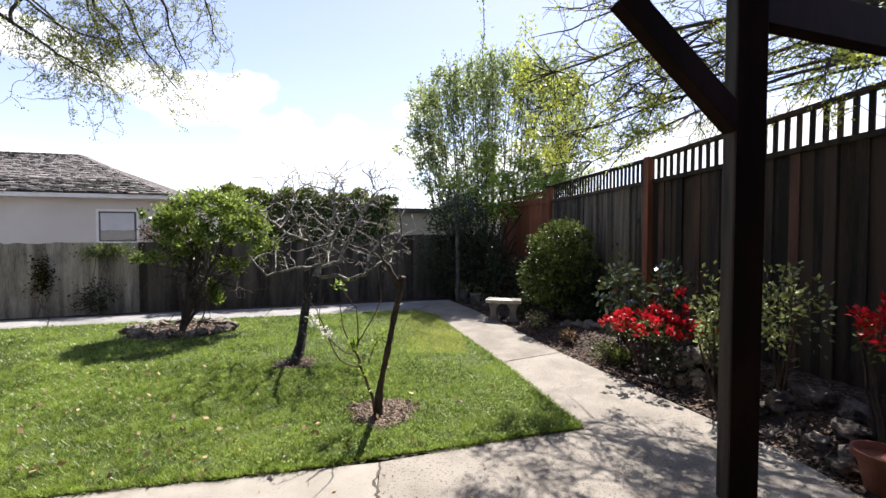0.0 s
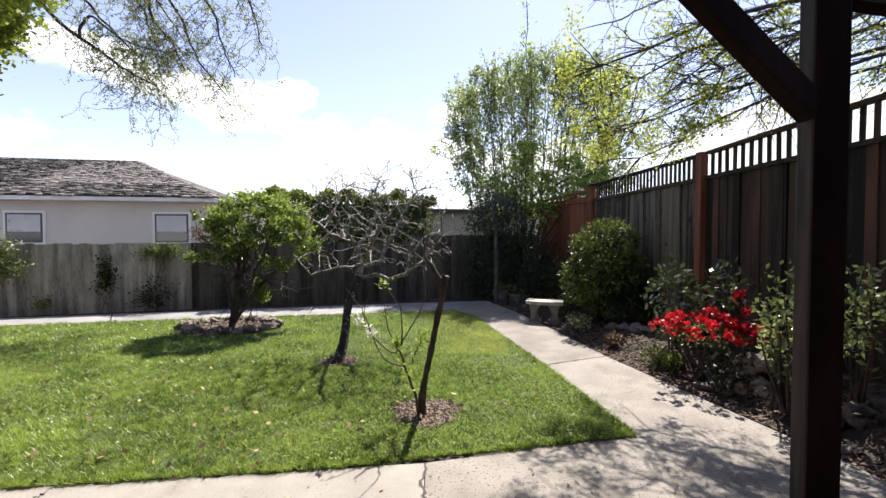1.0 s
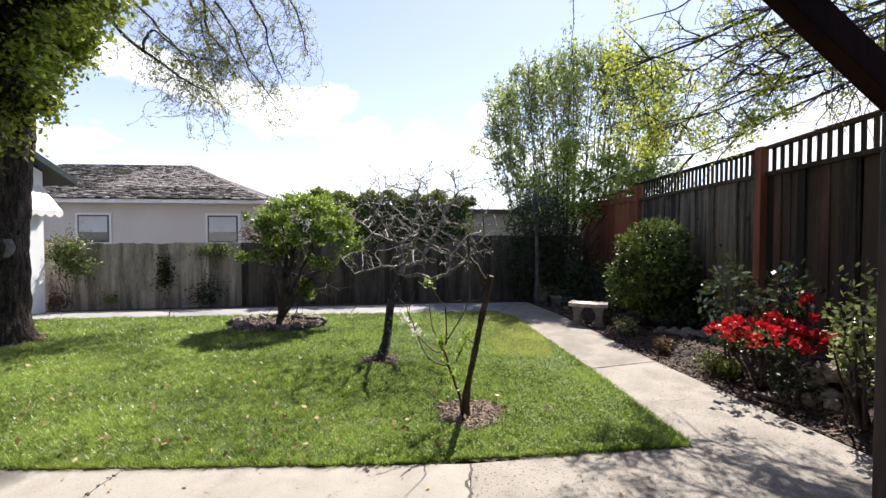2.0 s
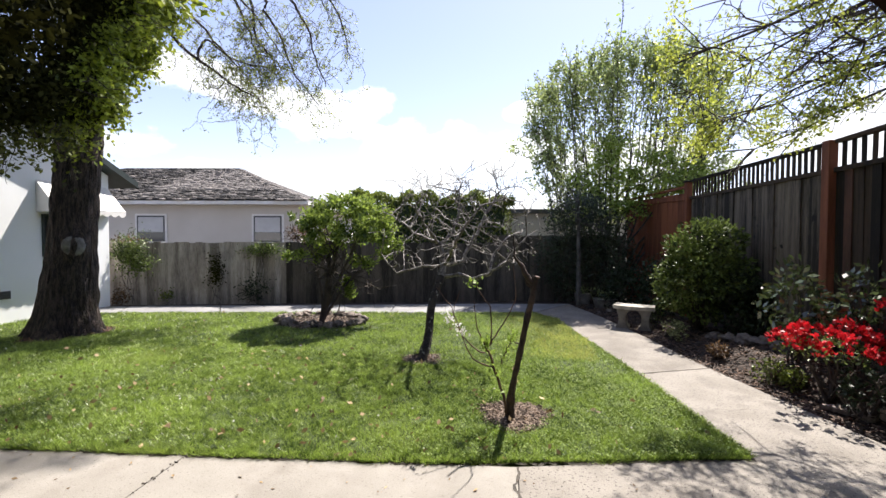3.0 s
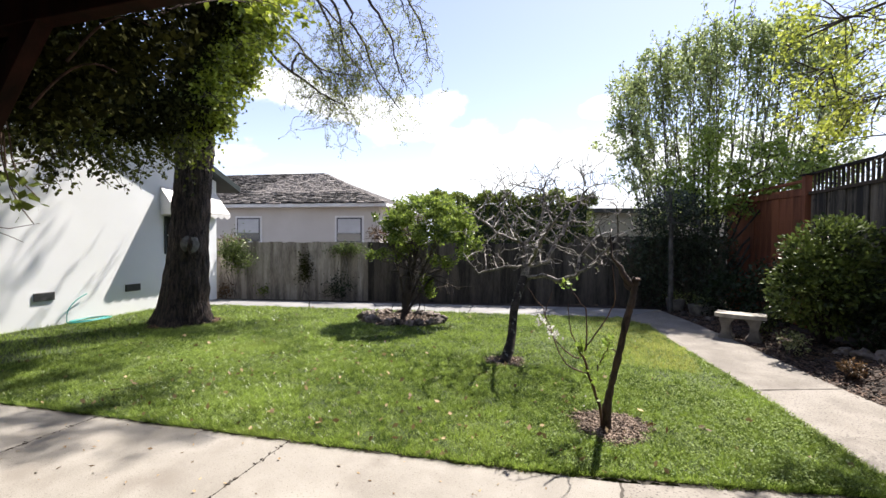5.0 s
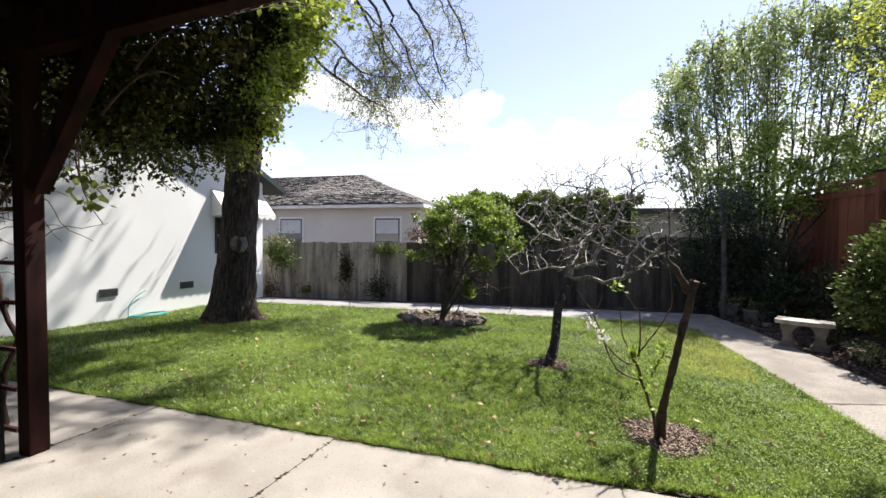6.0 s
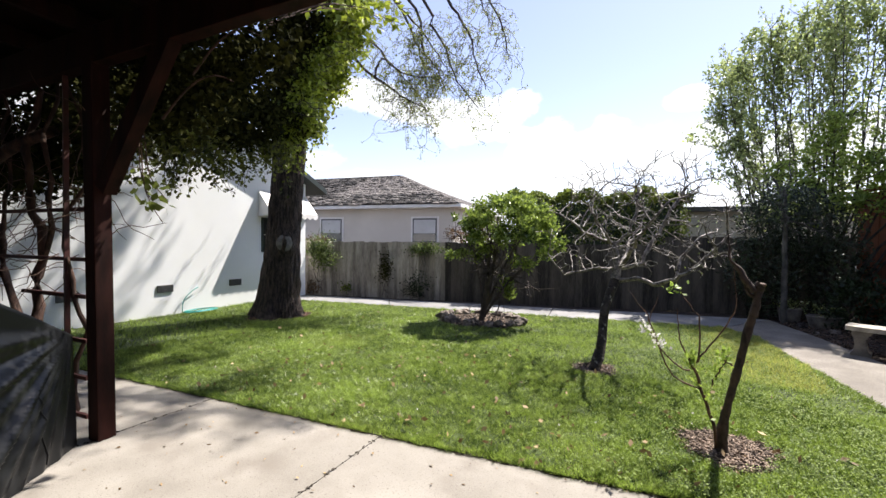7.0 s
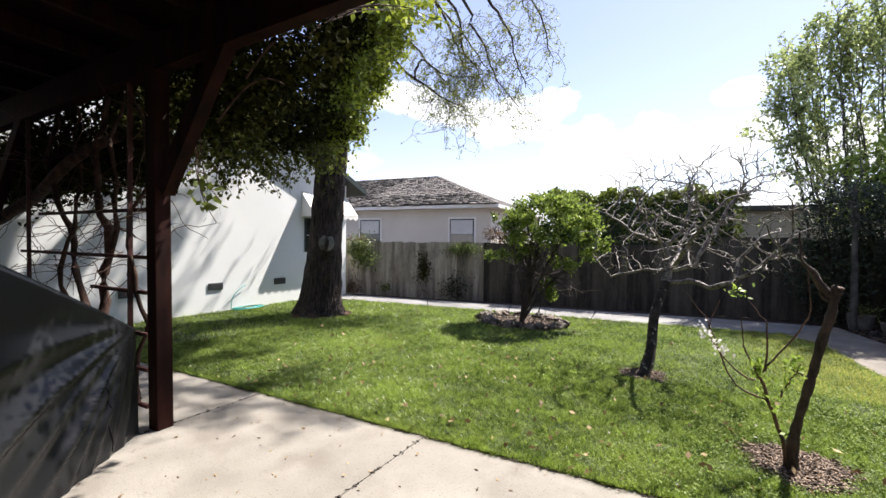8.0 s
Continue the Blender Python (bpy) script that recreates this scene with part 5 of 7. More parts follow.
# spurs: short crooked side shoots, longer ones on top
for i in range(20, len(nodes)):
    high = nodes[i][2] > 1.80
    if rng.uniform() < (0.30 if high else 0.17):
        w = unit(rng.normal(size=3) * (0.45 if high else 0.9) + V3(0, 0, 1.0 if high else 0.5))
        last = i
        for k in range(rng.integers(2, 7) if high else rng.integers(1, 4)):
            w = unit(w + rng.normal(0, 0.35, 3))
            nodes.append(nodes[last] + w * 0.045)
            parent_of.append(last)
            last = len(nodes) - 1
N = lean_back(np.array(nodes))
area = np.zeros(len(N))
kids_of = [[] for _ in nodes]
for i in range(len(N) - 1, 0, -1):
    area[i] = max(area[i], 0.0034 ** 2.35)
    area[parent_of[i]] += area[i]
    kids_of[parent_of[i]].append(i)
thick = np.minimum(area ** (1 / 2.35), 0.05)
chains, stack = [], [(0, k) for k in kids_of[0]]
while stack:
    a, b = stack.pop()
    line = [a, b]
    while kids_of[line[-1]]:
        ks = sorted(kids_of[line[-1]], key=lambda q: -thick[q])
        stack += [(line[-1], q) for q in ks[1:]]
        line.append(ks[0])
    r_ = thick[line].copy()
    r_[0] = r_[1]
    knobs = 1 + 0.16 * np.sin(np.arange(len(line)) * 2.4 + a)
    chains.append((N[line], r_ * knobs))
big = [c for c in chains if c[1][0] > 0.011 or len(c[0]) > 12]
lim2 = [c for c in chains if not (c[1][0] > 0.011 or len(c[0]) > 12)]
for c in big:
    v, f = tubes([c], 7)
    solid("limb", v, f, BAREBARK, baretree, smooth=True)
v, f = tubes([(trunk_pts, tr)], 14)
solid("trunk", v, f, LICHEN, baretree, smooth=True)
v, f = tubes(lim2, 5)
tagged(solid("fine_twig", v, f, BAREBARK, baretree), kind="stuff")
at, way = ends(lim2, rng, 60, 0.8)
tagged(solid("bud", *leaf_mesh(rng, at, 0.03, 0.4, way, 0), L_BRIGHT, baretree), kind="stuff")

# pruned sapling with thin shoots
rng = np.random.default_rng(5)
sap = thing("pruned_sapling", -0.52, 3.23, 0, "pruned young tree with a cut leaning trunk and thin shoots", "tree")
SAP_TRUNK = ((-0.522, 3.231, -0.003), (-0.522, 3.240, 0.135), (-0.493, 3.254, 0.323), (-0.442, 3.271, 0.573), (-0.392, 3.289, 0.835), (-0.371, 3.295, 0.917), (-0.351, 3.304, 1.040), (-0.340, 3.307, 1.091))
pts = curve(SAP_TRUNK, 60, 0.0012)
pts[0, 2] = -0.05
u = np.linspace(0, 1, 60)
rad = np.interp(u, [0, 0.06, 0.13, 0.17, 0.22, 0.88, 0.95, 1], [0.042, 0.034, 0.036, 0.031, 0.024, 0.023, 0.030, 0.031]) * (1 + 0.06 * np.sin(u * 37) + 0.05 * np.sin(u * 83 + 1) + rng.normal(0, 0.035, 60))
v, f = tubes([(pts, rad)], 12)
solid("trunk", v, f, SAPBARK, sap, smooth=True)
top = pts[-1]
bm = bmesh.new()
bmesh.ops.create_uvsphere(bm, u_segments=12, v_segments=8, radius=1)
for w in bm.verts:
    w.co = Vector((top[0] + 0.029 * w.co.x, top[1] + 0.029 * w.co.y, top[2] + 0.014 * w.co.z))
part("pruning_cut", bm, REDBARK, sap, "healed pruning cut", smooth=True)
stub = [(curve(((-0.371, 3.300, 1.050), (-0.423, 3.300, 1.122), (-0.454, 3.300, 1.184), (-0.505, 3.300, 1.256), (-0.516, 3.300, 1.411)), 14, 0.003), np.interp(np.linspace(0, 1, 14), [0, 0.5, 0.62, 1], [0.024, 0.018, 0.010, 0.005])), (curve((pts[48], pts[48] + V3(-0.05, 0, 0.03), pts[48] + V3(-0.06, 0.0, 0.08)), 6, 0.002), np.linspace(0.012, 0.007, 6))]
for q in stub:
    v, f = tubes([q], 9)
    solid("cut_stub", v, f, SAPBARK, sap, smooth=True)
sh = []
for k, line in enumerate((((-0.542, 3.230, -0.013), (-0.597, 3.168, 0.291), (-0.690, 3.111, 0.563), (-0.698, 3.096, 0.635)),
                          ((-0.644, 3.142, 0.418), (-0.809, 3.127, 0.491), (-0.923, 3.061, 0.796), (-0.957, 3.041, 0.885), (-1.063, 3.008, 1.032)),
                          ((-0.690, 3.113, 0.553), (-0.762, 3.072, 0.746), (-0.775, 3.030, 0.935)),
                          ((-0.660, 3.107, 0.584), (-0.654, 3.047, 0.856), (-0.681, 3.032, 0.925), (-0.753, 3.008, 1.032)),
                          ((-0.660, 3.105, 0.594), (-0.609, 3.083, 0.696), (-0.530, 3.054, 0.826), (-0.482, 3.032, 0.925), (-0.471, 3.006, 1.041), (-0.488, 2.966, 1.213)),
                          ((-0.585, 3.135, 0.449), (-0.534, 3.107, 0.584), (-0.494, 3.085, 0.686)),
                          ((-0.701, 3.120, 0.522), (-0.768, 3.113, 0.553), (-0.880, 3.089, 0.665), (-0.932, 3.056, 0.816), (-0.886, 3.014, 1.003)),
                          ((-0.472, 3.500, 0.506), (-0.538, 3.500, 0.560), (-0.516, 3.500, 0.615)))):
    thick_ = 0.012 if k == 0 else 0.0062
    sh.append((curve(line, 14, 0.004), np.linspace(thick_, 0.009 if k == 0 else 0.0022, 14)))
for q in sh:
    v, f = tubes([q], 6)
    solid("shoot", v, f, REDBARK, sap, smooth=True)
at, way = ends(sh[:1] * 3 + sh[5:6] + sh[7:8], rng, 280, 0.25)
solid("young_leaves", *leaf_mesh(rng, at + rng.normal(0, 0.016, at.shape), 0.032, 0.6, way, 0, 0.5), L_BRIGHT, sap)
bunch = np.array([(-0.95, 2.98, 0.80), (-0.99, 2.97, 0.83), (-0.89, 3.02, 0.73), (-0.86, 3.03, 0.70)])
at = bunch[rng.integers(0, 4, 110)] + rng.normal(0, 0.017, (110, 3))
solid("blossom", *leaf_mesh(rng, at[:84], 0.021, 0.8, None, 0, 0.8), F_WHITE, sap, "white blossom cluster")
at = V3(-0.80, 3.08, 1.06) + rng.normal(0, 1, (26, 3)) * V3(0.03, 0.03, 0.018)
tagged(solid("bud_tuft", *leaf_mesh(rng, at, 0.03, 0.8, None, 0, 0.6), L_BRIGHT, sap), kind="stuff")

# tall multi-stemmed tree behind the corner
rng = np.random.default_rng(44)
poplar = thing("upright_tree", 1.4, 11.6, 0, "tall many-stemmed upright tree with small spring leaves", "tree")
CROWN_X, CROWN_Z = [-1.15, -0.76, -0.16, 1.1, 2.1, 3.0, 3.7, 4.2], [4.5, 5.55, 5.95, 6.30, 6.45, 6.25, 5.6, 4.7]
stems, lim, lv = [], [], []
lobes = [(-0.80 + 4.75 * (q + rng.uniform(0.2, 0.8)) / 22, 11.55 + rng.uniform(-0.45, 0.75)) for q in range(22)]
for q, (x, y) in enumerate(lobes):
    top = np.interp(x, CROWN_X, CROWN_Z) + rng.uniform(-0.22, 0.10)
    for s in range(2):
        u = np.linspace(0, 1, 14)[:, None]
        b = V3(1.3 + 0.33 * (x - 1.4) + rng.normal(0, 0.08), 11.6 + rng.uniform(-0.15, 0.3), -0.05)
        e = V3(x + rng.normal(0, 0.10), y + rng.normal(0, 0.1), top - rng.uniform(0.1, 0.5))
        pp = b + u * V3(0, 0, e[2]) + (V3(e[0], e[1], 0) - V3(b[0], b[1], 0)) * u ** 0.62 + rng.normal(0, 0.018, (14, 3))
        stems.append((pp, np.linspace(0.026, 0.006, 14)))
        for i in range(4, 14):
            for k in range(2):
                a = rng.uniform(0, 6.283)
                ls = grow(rng, pp[i], (0.7 * math.cos(a), 0.7 * math.sin(a), 1.0), rng.uniform(0.25, 0.6), 0.007, 2, 2, 0.22, 0.25, 0.6, 0.5, tip=0.002)
                lim += ls[0] + ls[1]
    # a leafy column, round at the top and thinning downwards
    n_ = 780
    fall = rng.gamma(1.5, 0.55, n_)
    rad_ = rng.uniform(0.24, 0.36) * np.sqrt(np.clip(1 - (1 - np.minimum(fall, 0.40) / 0.40) ** 2, 0, 1)) * np.sqrt(rng.uniform(0.15, 1, n_)) * (1 + 0.25 * np.sin(fall * 9 + q))
    a = rng.uniform(0, 6.283, n_)
    lean = (x - (1.3 + 0.33 * (x - 1.4))) * (1 - (1 - fall / top).clip(0.05) ** 0.62)
    col = np.stack([x - lean + rad_ * np.cos(a), np.full(n_, y) + rad_ * np.sin(a), top - fall], 1)
    lv.append(col[fall < 2.9])
# loose twigs that fill the flanks
at, way = ends(lim, rng, 12000, 0.1)
lv.append(at[(at[:, 2] > 1.7)] + rng.normal(0, 0.03, (int((at[:, 2] > 1.7).sum()), 3)))
flank = []
for q in range(70):
    x = rng.uniform(-0.7, 0.3) if q < 45 else rng.uniform(3.0, 3.9)
    ls = grow(rng, (x, 11.5 + rng.uniform(-0.4, 0.4), rng.uniform(2.2, 4.2)), (-0.55 if q < 45 else 0.5, rng.normal() * 0.4, 0.8), rng.uniform(0.4, 0.75), 0.008, 2, 3, 0.3, 0.1, 0.6, 0.6, tip=0.0025)
    flank += ls[0] + ls[1]
lim += flank
at, way = ends(flank, rng, 3600, 0.2)
lv.append(at + rng.normal(0, 0.03, at.shape))
lv = np.concatenate(lv)
tree_parts(poplar, stems, lim, leaf_mesh(rng, lv, 0.076, 0.9, None, 0.1, 0.70), DIMBARK, L_POPLAR, DARKTWIG, sides=6)
# lower lighter clumps in front of it
CLUMPS = ((1.06, 10.2, 3.5, 0.30, 434), (0.95, 10.2, 3.1, 0.34, 532), (1.4, 10.15, 2.8, 0.34, 532), (0.25, 10.25, 2.75, 0.28, 294), (2.0, 10.1, 3.15, 0.30, 364), (1.65, 10.0, 2.45, 0.34, 503),
          (0.8, 10.1, 2.45, 0.34, 489), (0.45, 10.0, 2.15, 0.26, 251), (1.25, 9.8, 2.1, 0.30, 294), (2.1, 9.7, 2.6, 0.24, 224), (2.55, 10.1, 2.75, 0.32, 330), (2.85, 10.3, 3.1, 0.30, 280), (2.5, 9.95, 2.45, 0.26, 240), (3.1, 10.4, 2.75, 0.3, 260))
low = thing("leafy_shrub_tree", 1.0, 10.0, 0, "light green leafy small tree in front of the fence corner", "tree")
stems, lim, lv = [], [], []
for x, y, z, r_, n_ in CLUMPS:
    pp = curve([(0.95 + 0.12 * (x - 1), 9.95, -0.05), (0.95 + 0.4 * (x - 1), 10.0, 1.2), (x, y, z - 0.25), (x + 0.05, y, z + r_ * 0.5)], 12, 0.015)
    stems.append((pp, np.linspace(0.026, 0.008, 12)))
    for k in range(7):
        ls = grow(rng, pp[int(rng.integers(7, 12))], rng.normal(size=3) * V3(1, 1, 0.5), rng.uniform(0.25, 0.5), 0.008, 2, 3, 0.3, -0.1, 0.6, 0.8, tip=0.003)
        lim += ls[0] + ls[1]
    lv.append(blob(rng, (x, y, z), (r_ * 1.15, r_, r_ * 0.75), n_, 0.8, 8, 0.5))
lim.append((curve(((0.55, 9.5, 2.02), (1.14, 9.5, 2.33), (1.57, 9.5, 2.54), (1.95, 9.5, 2.76)), 14, 0.01), np.linspace(0.006, 0.011, 14)))
at, way = ends(lim[:-1], rng, 3000, 0.1)
lv = np.concatenate(lv + [at + rng.normal(0, 0.04, at.shape)])
tree_parts(low, stems, lim, leaf_mesh(rng, lv, 0.075, 0.7, None, 0.15, 0.6), DARKTWIG, L_FRESH, sides=6)

# thin grey trunk with dark bluish foliage against the back fence
rng = np.random.default_rng(47)
corner = thing("dark_evergreen", 0.33, 9.2, 0, "dark evergreen shrub tree with a thin grey trunk", "tree")
u = np.linspace(0, 1, 10)[:, None]
pp = V3(0.33, 9.2, -0.05) + u * V3(-0.04, 0.02, 2.3) + rng.normal(0, 0.01, (10, 3))
lim = []
for i in range(7, 10):
    for s in range(5):
        ls = grow(rng, pp[i], unit(rng.normal(size=3) + V3(0, 0, 0.5)), 0.6, 0.010, 2, 4, 0.3, 0, 0.6)
        lim += ls[0] + ls[1]
lv = np.concatenate([blob(rng, (0.05, 9.7, 1.0), (0.6, 0.35, 1.0), 3600, 0.7), blob(rng, (0.35, 9.35, 2.0), (0.7, 0.55, 0.5), 2200, 0.8),
                     blob(rng, (1.05, 9.7, 0.95), (0.5, 0.4, 0.85), 2400, 0.7), blob(rng, (0.7, 9.7, 1.5), (0.5, 0.4, 0.5), 1400, 0.8)])
tree_parts(corner, [(pp, np.linspace(0.05, 0.03, 10))], lim, leaf_mesh(rng, lv, 0.07, 0.7, None, 0.1, 0.4), DIMBARK, L_EVERGREEN)

# tree beyond the side fence, whose boughs reach over the path
rng = np.random.default_rng(58)
over = thing("overhanging_tree", 5.9, 3.5, 0, "tree reaching over the fence with yellow-green spring leaves", "tree")
u = np.linspace(0, 1, 9)[:, None]
trunk = V3(5.9, 3.5, -0.05) + u * V3(-0.2, 0.1, 4.4) + rng.normal(0, 0.03, (9, 3))
v, f = tubes([(trunk, np.linspace(0.16, 0.08, 9))], 10)
solid("trunk", v, f, DARKTWIG, over, smooth=True)
tw, heads = [], []
for sz, tgt, sag, r0, leafy in ((0.8, (0.75, 4.2, 2.95), 0.5, 0.04, 1.0), (0.85, (1.25, 3.9, 3.35), 0.5, 0.04, 0.4), (0.75, (1.45, 4.7, 2.62), 0.4, 0.035, 1.0), (0.9, (1.45, 4.6, 3.9), 0.5, 0.04, 0.12), (0.8, (2.2, 3.5, 3.0), 0.3, 0.035, 0.2),
                            (0.9, (2.1, 3.3, 3.9), 0.3, 0.035, 0.12), (0.8, (1.9, 4.3, 3.0), 0.4, 0.035, 0.3), (1.0, (1.7, 3.8, 4.5), 0.4, 0.04, 0.12), (0.78, (2.8, 3.7, 2.7), 0.2, 0.03, 0.5),
                            (0.8, (1.7, 4.6, 3.2), 0.3, 0.035, 0.3), (0.9, (3.0, 3.9, 3.6), 0.2, 0.035, 0.2), (0.8, (2.7, 3.1, 2.75), 0.2, 0.03, 0.9),
                            (0.75, (1.9, 4.6, 2.45), 0.3, 0.03, 1.0), (0.75, (2.5, 4.5, 2.5), 0.2, 0.03, 1.0), (0.75, (1.3, 4.8, 2.5), 0.3, 0.03, 1.0),
                            (0.95, (1.25, 4.6, 2.85), 0.55, 0.035, 0.7), (0.95, (1.6, 4.45, 2.75), 0.75, 0.03, 0.6), (0.9, (1.95, 4.3, 2.6), 0.5, 0.03, 0.9)):
    a, b = trunk[int(sz * 8)], np.array(tgt)
    w = np.linspace(0, 1, 12)[:, None]
    bough = a + w * (b - a) + V3(0, 0, sag) * np.sin(w * np.pi) + np.cumsum(rng.normal(0, 0.03, (12, 3)), 0) * w
    mine = [(bough, np.linspace(r0 * 1.1, 0.006, 12))]
    for q in range(12 if tgt[0] > 2.0 else 26 if tgt[0] > 1.6 else 20):
        i = rng.integers(4, 12)
        d = unit(bough[i] - bough[i - 1])
        ls = grow(rng, bough[i], d + unit(rng.normal(size=3)) * 0.8 + V3(0, 0, 0.1), rng.uniform(0.3, 0.65), 0.008, 2, 5, 0.24, 0.0, 0.55, 0.85, 0.35, steps=7, tip=0.0026)
        if min((q_[0][:, 0] - 0.17 * q_[0][:, 1]).min() for q_ in ls[0]) < -0.1:
            continue
        mine += ls[0]
        tw += ls[1]
        if rng.uniform() < leafy:
            for pts, rad in ls[0] + ls[1]:
                if rng.uniform() < 0.28 * (2 if leafy == 1.0 else 1):
                    heads.append(pts[-1])
                    heads.append(pts[len(pts) // 2])
    # leafy ends that droop towards the fence top
    if leafy >= 0.6:
        for q in range(9):
            i = rng.integers(8, 12)
            ls = grow(rng, bough[i] + V3(0, 0, 0.02), unit(rng.normal(size=3) * V3(1, 1, 0.3)) + V3(0, 0, -0.5), rng.uniform(0.25, 0.5), 0.006, 2, 4, 0.25, -0.25, 0.55, 0.7, 0.35, steps=7, tip=0.0024)
            mine += [k_ for k_ in ls[0] if k_[0][:, 2].min() > 2.2]
            tw += ls[1]
            for pts, rad in ls[1]:
                heads += [pts[-1], pts[len(pts) // 2]]
    v, f = tubes(mine, 6)
    solid("bough", v, f, DARKTWIG, over, smooth=True)
# unseen higher boughs of the same crown, added to dapple the path with shade
top_tw = []
for tgt in ((2.4, 5.6, 5.25), (2.0, 5.7, 5.3), (1.9, 6.1, 5.4)):
    w = np.linspace(0, 1, 12)[:, None]
    bough = trunk[-1] + w * (np.array(tgt) - trunk[-1]) + V3(0, 0, 0.7) * np.sin(w * np.pi) + np.cumsum(rng.normal(0, 0.04, (12, 3)), 0) * w
    mine = [(bough, np.linspace(0.05, 0.008, 12))]
    for q in range(14):
        i = rng.integers(6, 12)
        ls = grow(rng, bough[i], rng.normal(size=3) * V3(1, 1, 0.3), rng.uniform(0.4, 0.8), 0.008, 2, 5, 0.17, 0.1, 0.5, 0.75, 0.35, tip=0.0025)
        mine += ls[0]
        top_tw += ls[1]
    v, f = tubes(mine, 6)
    solid("bough", v, f, DARKTWIG, over, smooth=True)
top_tw = [q for q in top_tw if q[0][:, 2].min() > 5.0 and q[0][:, 0].min() > 1.75]
at, way = ends(top_tw, rng, 1900, 0.2)
solid("upper_crown", *leaf_mesh(rng, at + rng.normal(0, 0.05, at.shape), 0.07, 0.7, None, 0.1, 0.6), L_YELLOW, over, "yellow-green young leaves")
tw = [q for q in tw + top_tw if q[0][:, 2].min() > 2.2 and (q[0][:, 0] - 0.23 * q[0][:, 1]).min() > (0.0 if q[0][:, 2].max() > 3.1 else -0.32)]
v, f = tubes(tw, 3)
tagged(solid("twig_spray", v, f, DARKTWIG, over), kind="stuff")
# the crown is open towards the sun over the bed
over_bed = lambda p: p[0] - 0.2 * (p[2] - 0.7) > 2.0 and 2.7 < p[1] - 0.68 * (p[2] - 0.7) < 4.2
heads = np.array([h for k, h in enumerate(heads) if h[2] > 2.24 and h[0] > 0.17 * h[1] - 0.1 and (k % 7 == 0 or not over_bed(h))])
at = heads[rng.integers(0, len(heads) // 3, 15000) * 3] + rng.normal(0, 0.045, (15000, 3))
solid("crown", *leaf_mesh(rng, at, 0.033, 0.7, None, 0.1, 0.6), L_YELLOW, over, "yellow-green young leaves")
# one long hanging shoot of it
pp = V3(0.42, 4.3, 4.7) + np.linspace(0, 1, 12)[:, None] * V3(-0.03, 0, -1.5) + rng.normal(0, 0.006, (12, 3))
base_line = V3(2.0, 4.5, 4.9) + np.linspace(0, 1, 8)[:, None] * V3(-1.58, -0.2, -0.2)
v, f = tubes([(base_line, np.linspace(0.02, 0.008, 8)), (pp, np.linspace(0.008, 0.003, 12))], 5)
solid("hanging_shoot", v, f, DARKTWIG, over)
at, way = ends([(pp, None)], rng, 44, 0.3)
solid("shoot_leaves", *leaf_mesh(rng, at + rng.normal(0, 0.03, at.shape), 0.05, 0.8, None, 0.1, 0.5), L_BRIGHT, over)

# hedge behind the back fence
rng = np.random.default_rng(61)
hedge = thing("hedge", -3.2, 9.6, 0, "clipped dark hedge with fresh green top behind the fence", "hedge")
A, B = V3(-4.9, 9.3, 0), V3(-1.25, 10.64, 0)
n = 15000
u = rng.uniform(0, 1, n)
p = A + (B - A) * u[:, None] + rng.uniform(-0.5, 0.5, n)[:, None] * unit(V3(-(B - A)[1], (B - A)[0], 0))
topz = 2.42 + 0.07 * np.sin(u * 19) + 0.06 * np.sin(u * 43)
p[:, 2] = np.where(rng.uniform(size=n) < 0.45, topz - np.abs(rng.normal(0, 0.06, n)), rng.uniform(1.1, 2.4, n))
solid("foliage", *leaf_mesh(rng, p, 0.09, 0.7, None, -0.1, 0.5), L_HEDGE, hedge)
# plain box in a dark leaf colour stands in for the hedge's shaded inside
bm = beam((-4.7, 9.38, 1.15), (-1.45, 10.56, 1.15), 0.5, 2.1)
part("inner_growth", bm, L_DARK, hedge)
v, f = tubes([(V3(-4.6 + 0.45 * k, 9.42 + 0.165 * k, -0.06) + np.linspace(0, 1, 4)[:, None] * V3(0, 0, 1.3), np.full(4, 0.03)) for k in range(8)], 6)
solid("stems", v, f, DARKTWIG, hedge)

# ---- climber over the pergola ----
VINEBARK = surface("vine_bark", (0.014, 0.008, 0.0055), (0.095, 0.047, 0.032), 10, 0.9, 0.9, 50, stretch=(2, 2, 0.5), depth=0.02)
rng = np.random.default_rng(71)
vine = thing("climbing_vine", -4.3, 0.95, 0, "leafy climbing vine draped over the pergola beam", "vine")


def beam_pt(s, off, z):
    p = P2 + PD * s - BACKV * off
    return V3(p.x, p.y, z)


cl = []
for s, off, z, rx, ry, rz, n in ((0.45, 0.3, 2.5, 0.5, 0.3, 0.4, 1500), (0.1, 0.3, 2.42, 0.5, 0.3, 0.42, 1400), (-0.7, 0.3, 2.4, 0.6, 0.32, 0.42, 1700), (-1.6, 0.3, 2.4, 0.7, 0.34, 0.45, 1700),
                                 (-2.6, 0.3, 2.4, 0.7, 0.34, 0.45, 1300), (0.85, 0.45, 2.7, 0.4, 0.25, 0.3, 900), (-0.85, 0.28, 2.0, 0.6, 0.2, 0.30, 1500), (-1.8, 0.28, 1.98, 0.65, 0.2, 0.30, 1700), (-2.8, 0.28, 2.0, 0.7, 0.2, 0.34, 1700), (-3.6, 0.28, 2.1, 0.6, 0.25, 0.5, 1500)):
    q = blob(rng, (0, 0, 0), (rx, ry, rz), n, 0.75, 8, 0.3)
    cl.append(beam_pt(s, off, z) + q[:, :1] * V3(*PD) - q[:, 1:2] * V3(*BACKV) + q[:, 2:] * V3(0, 0, 1))
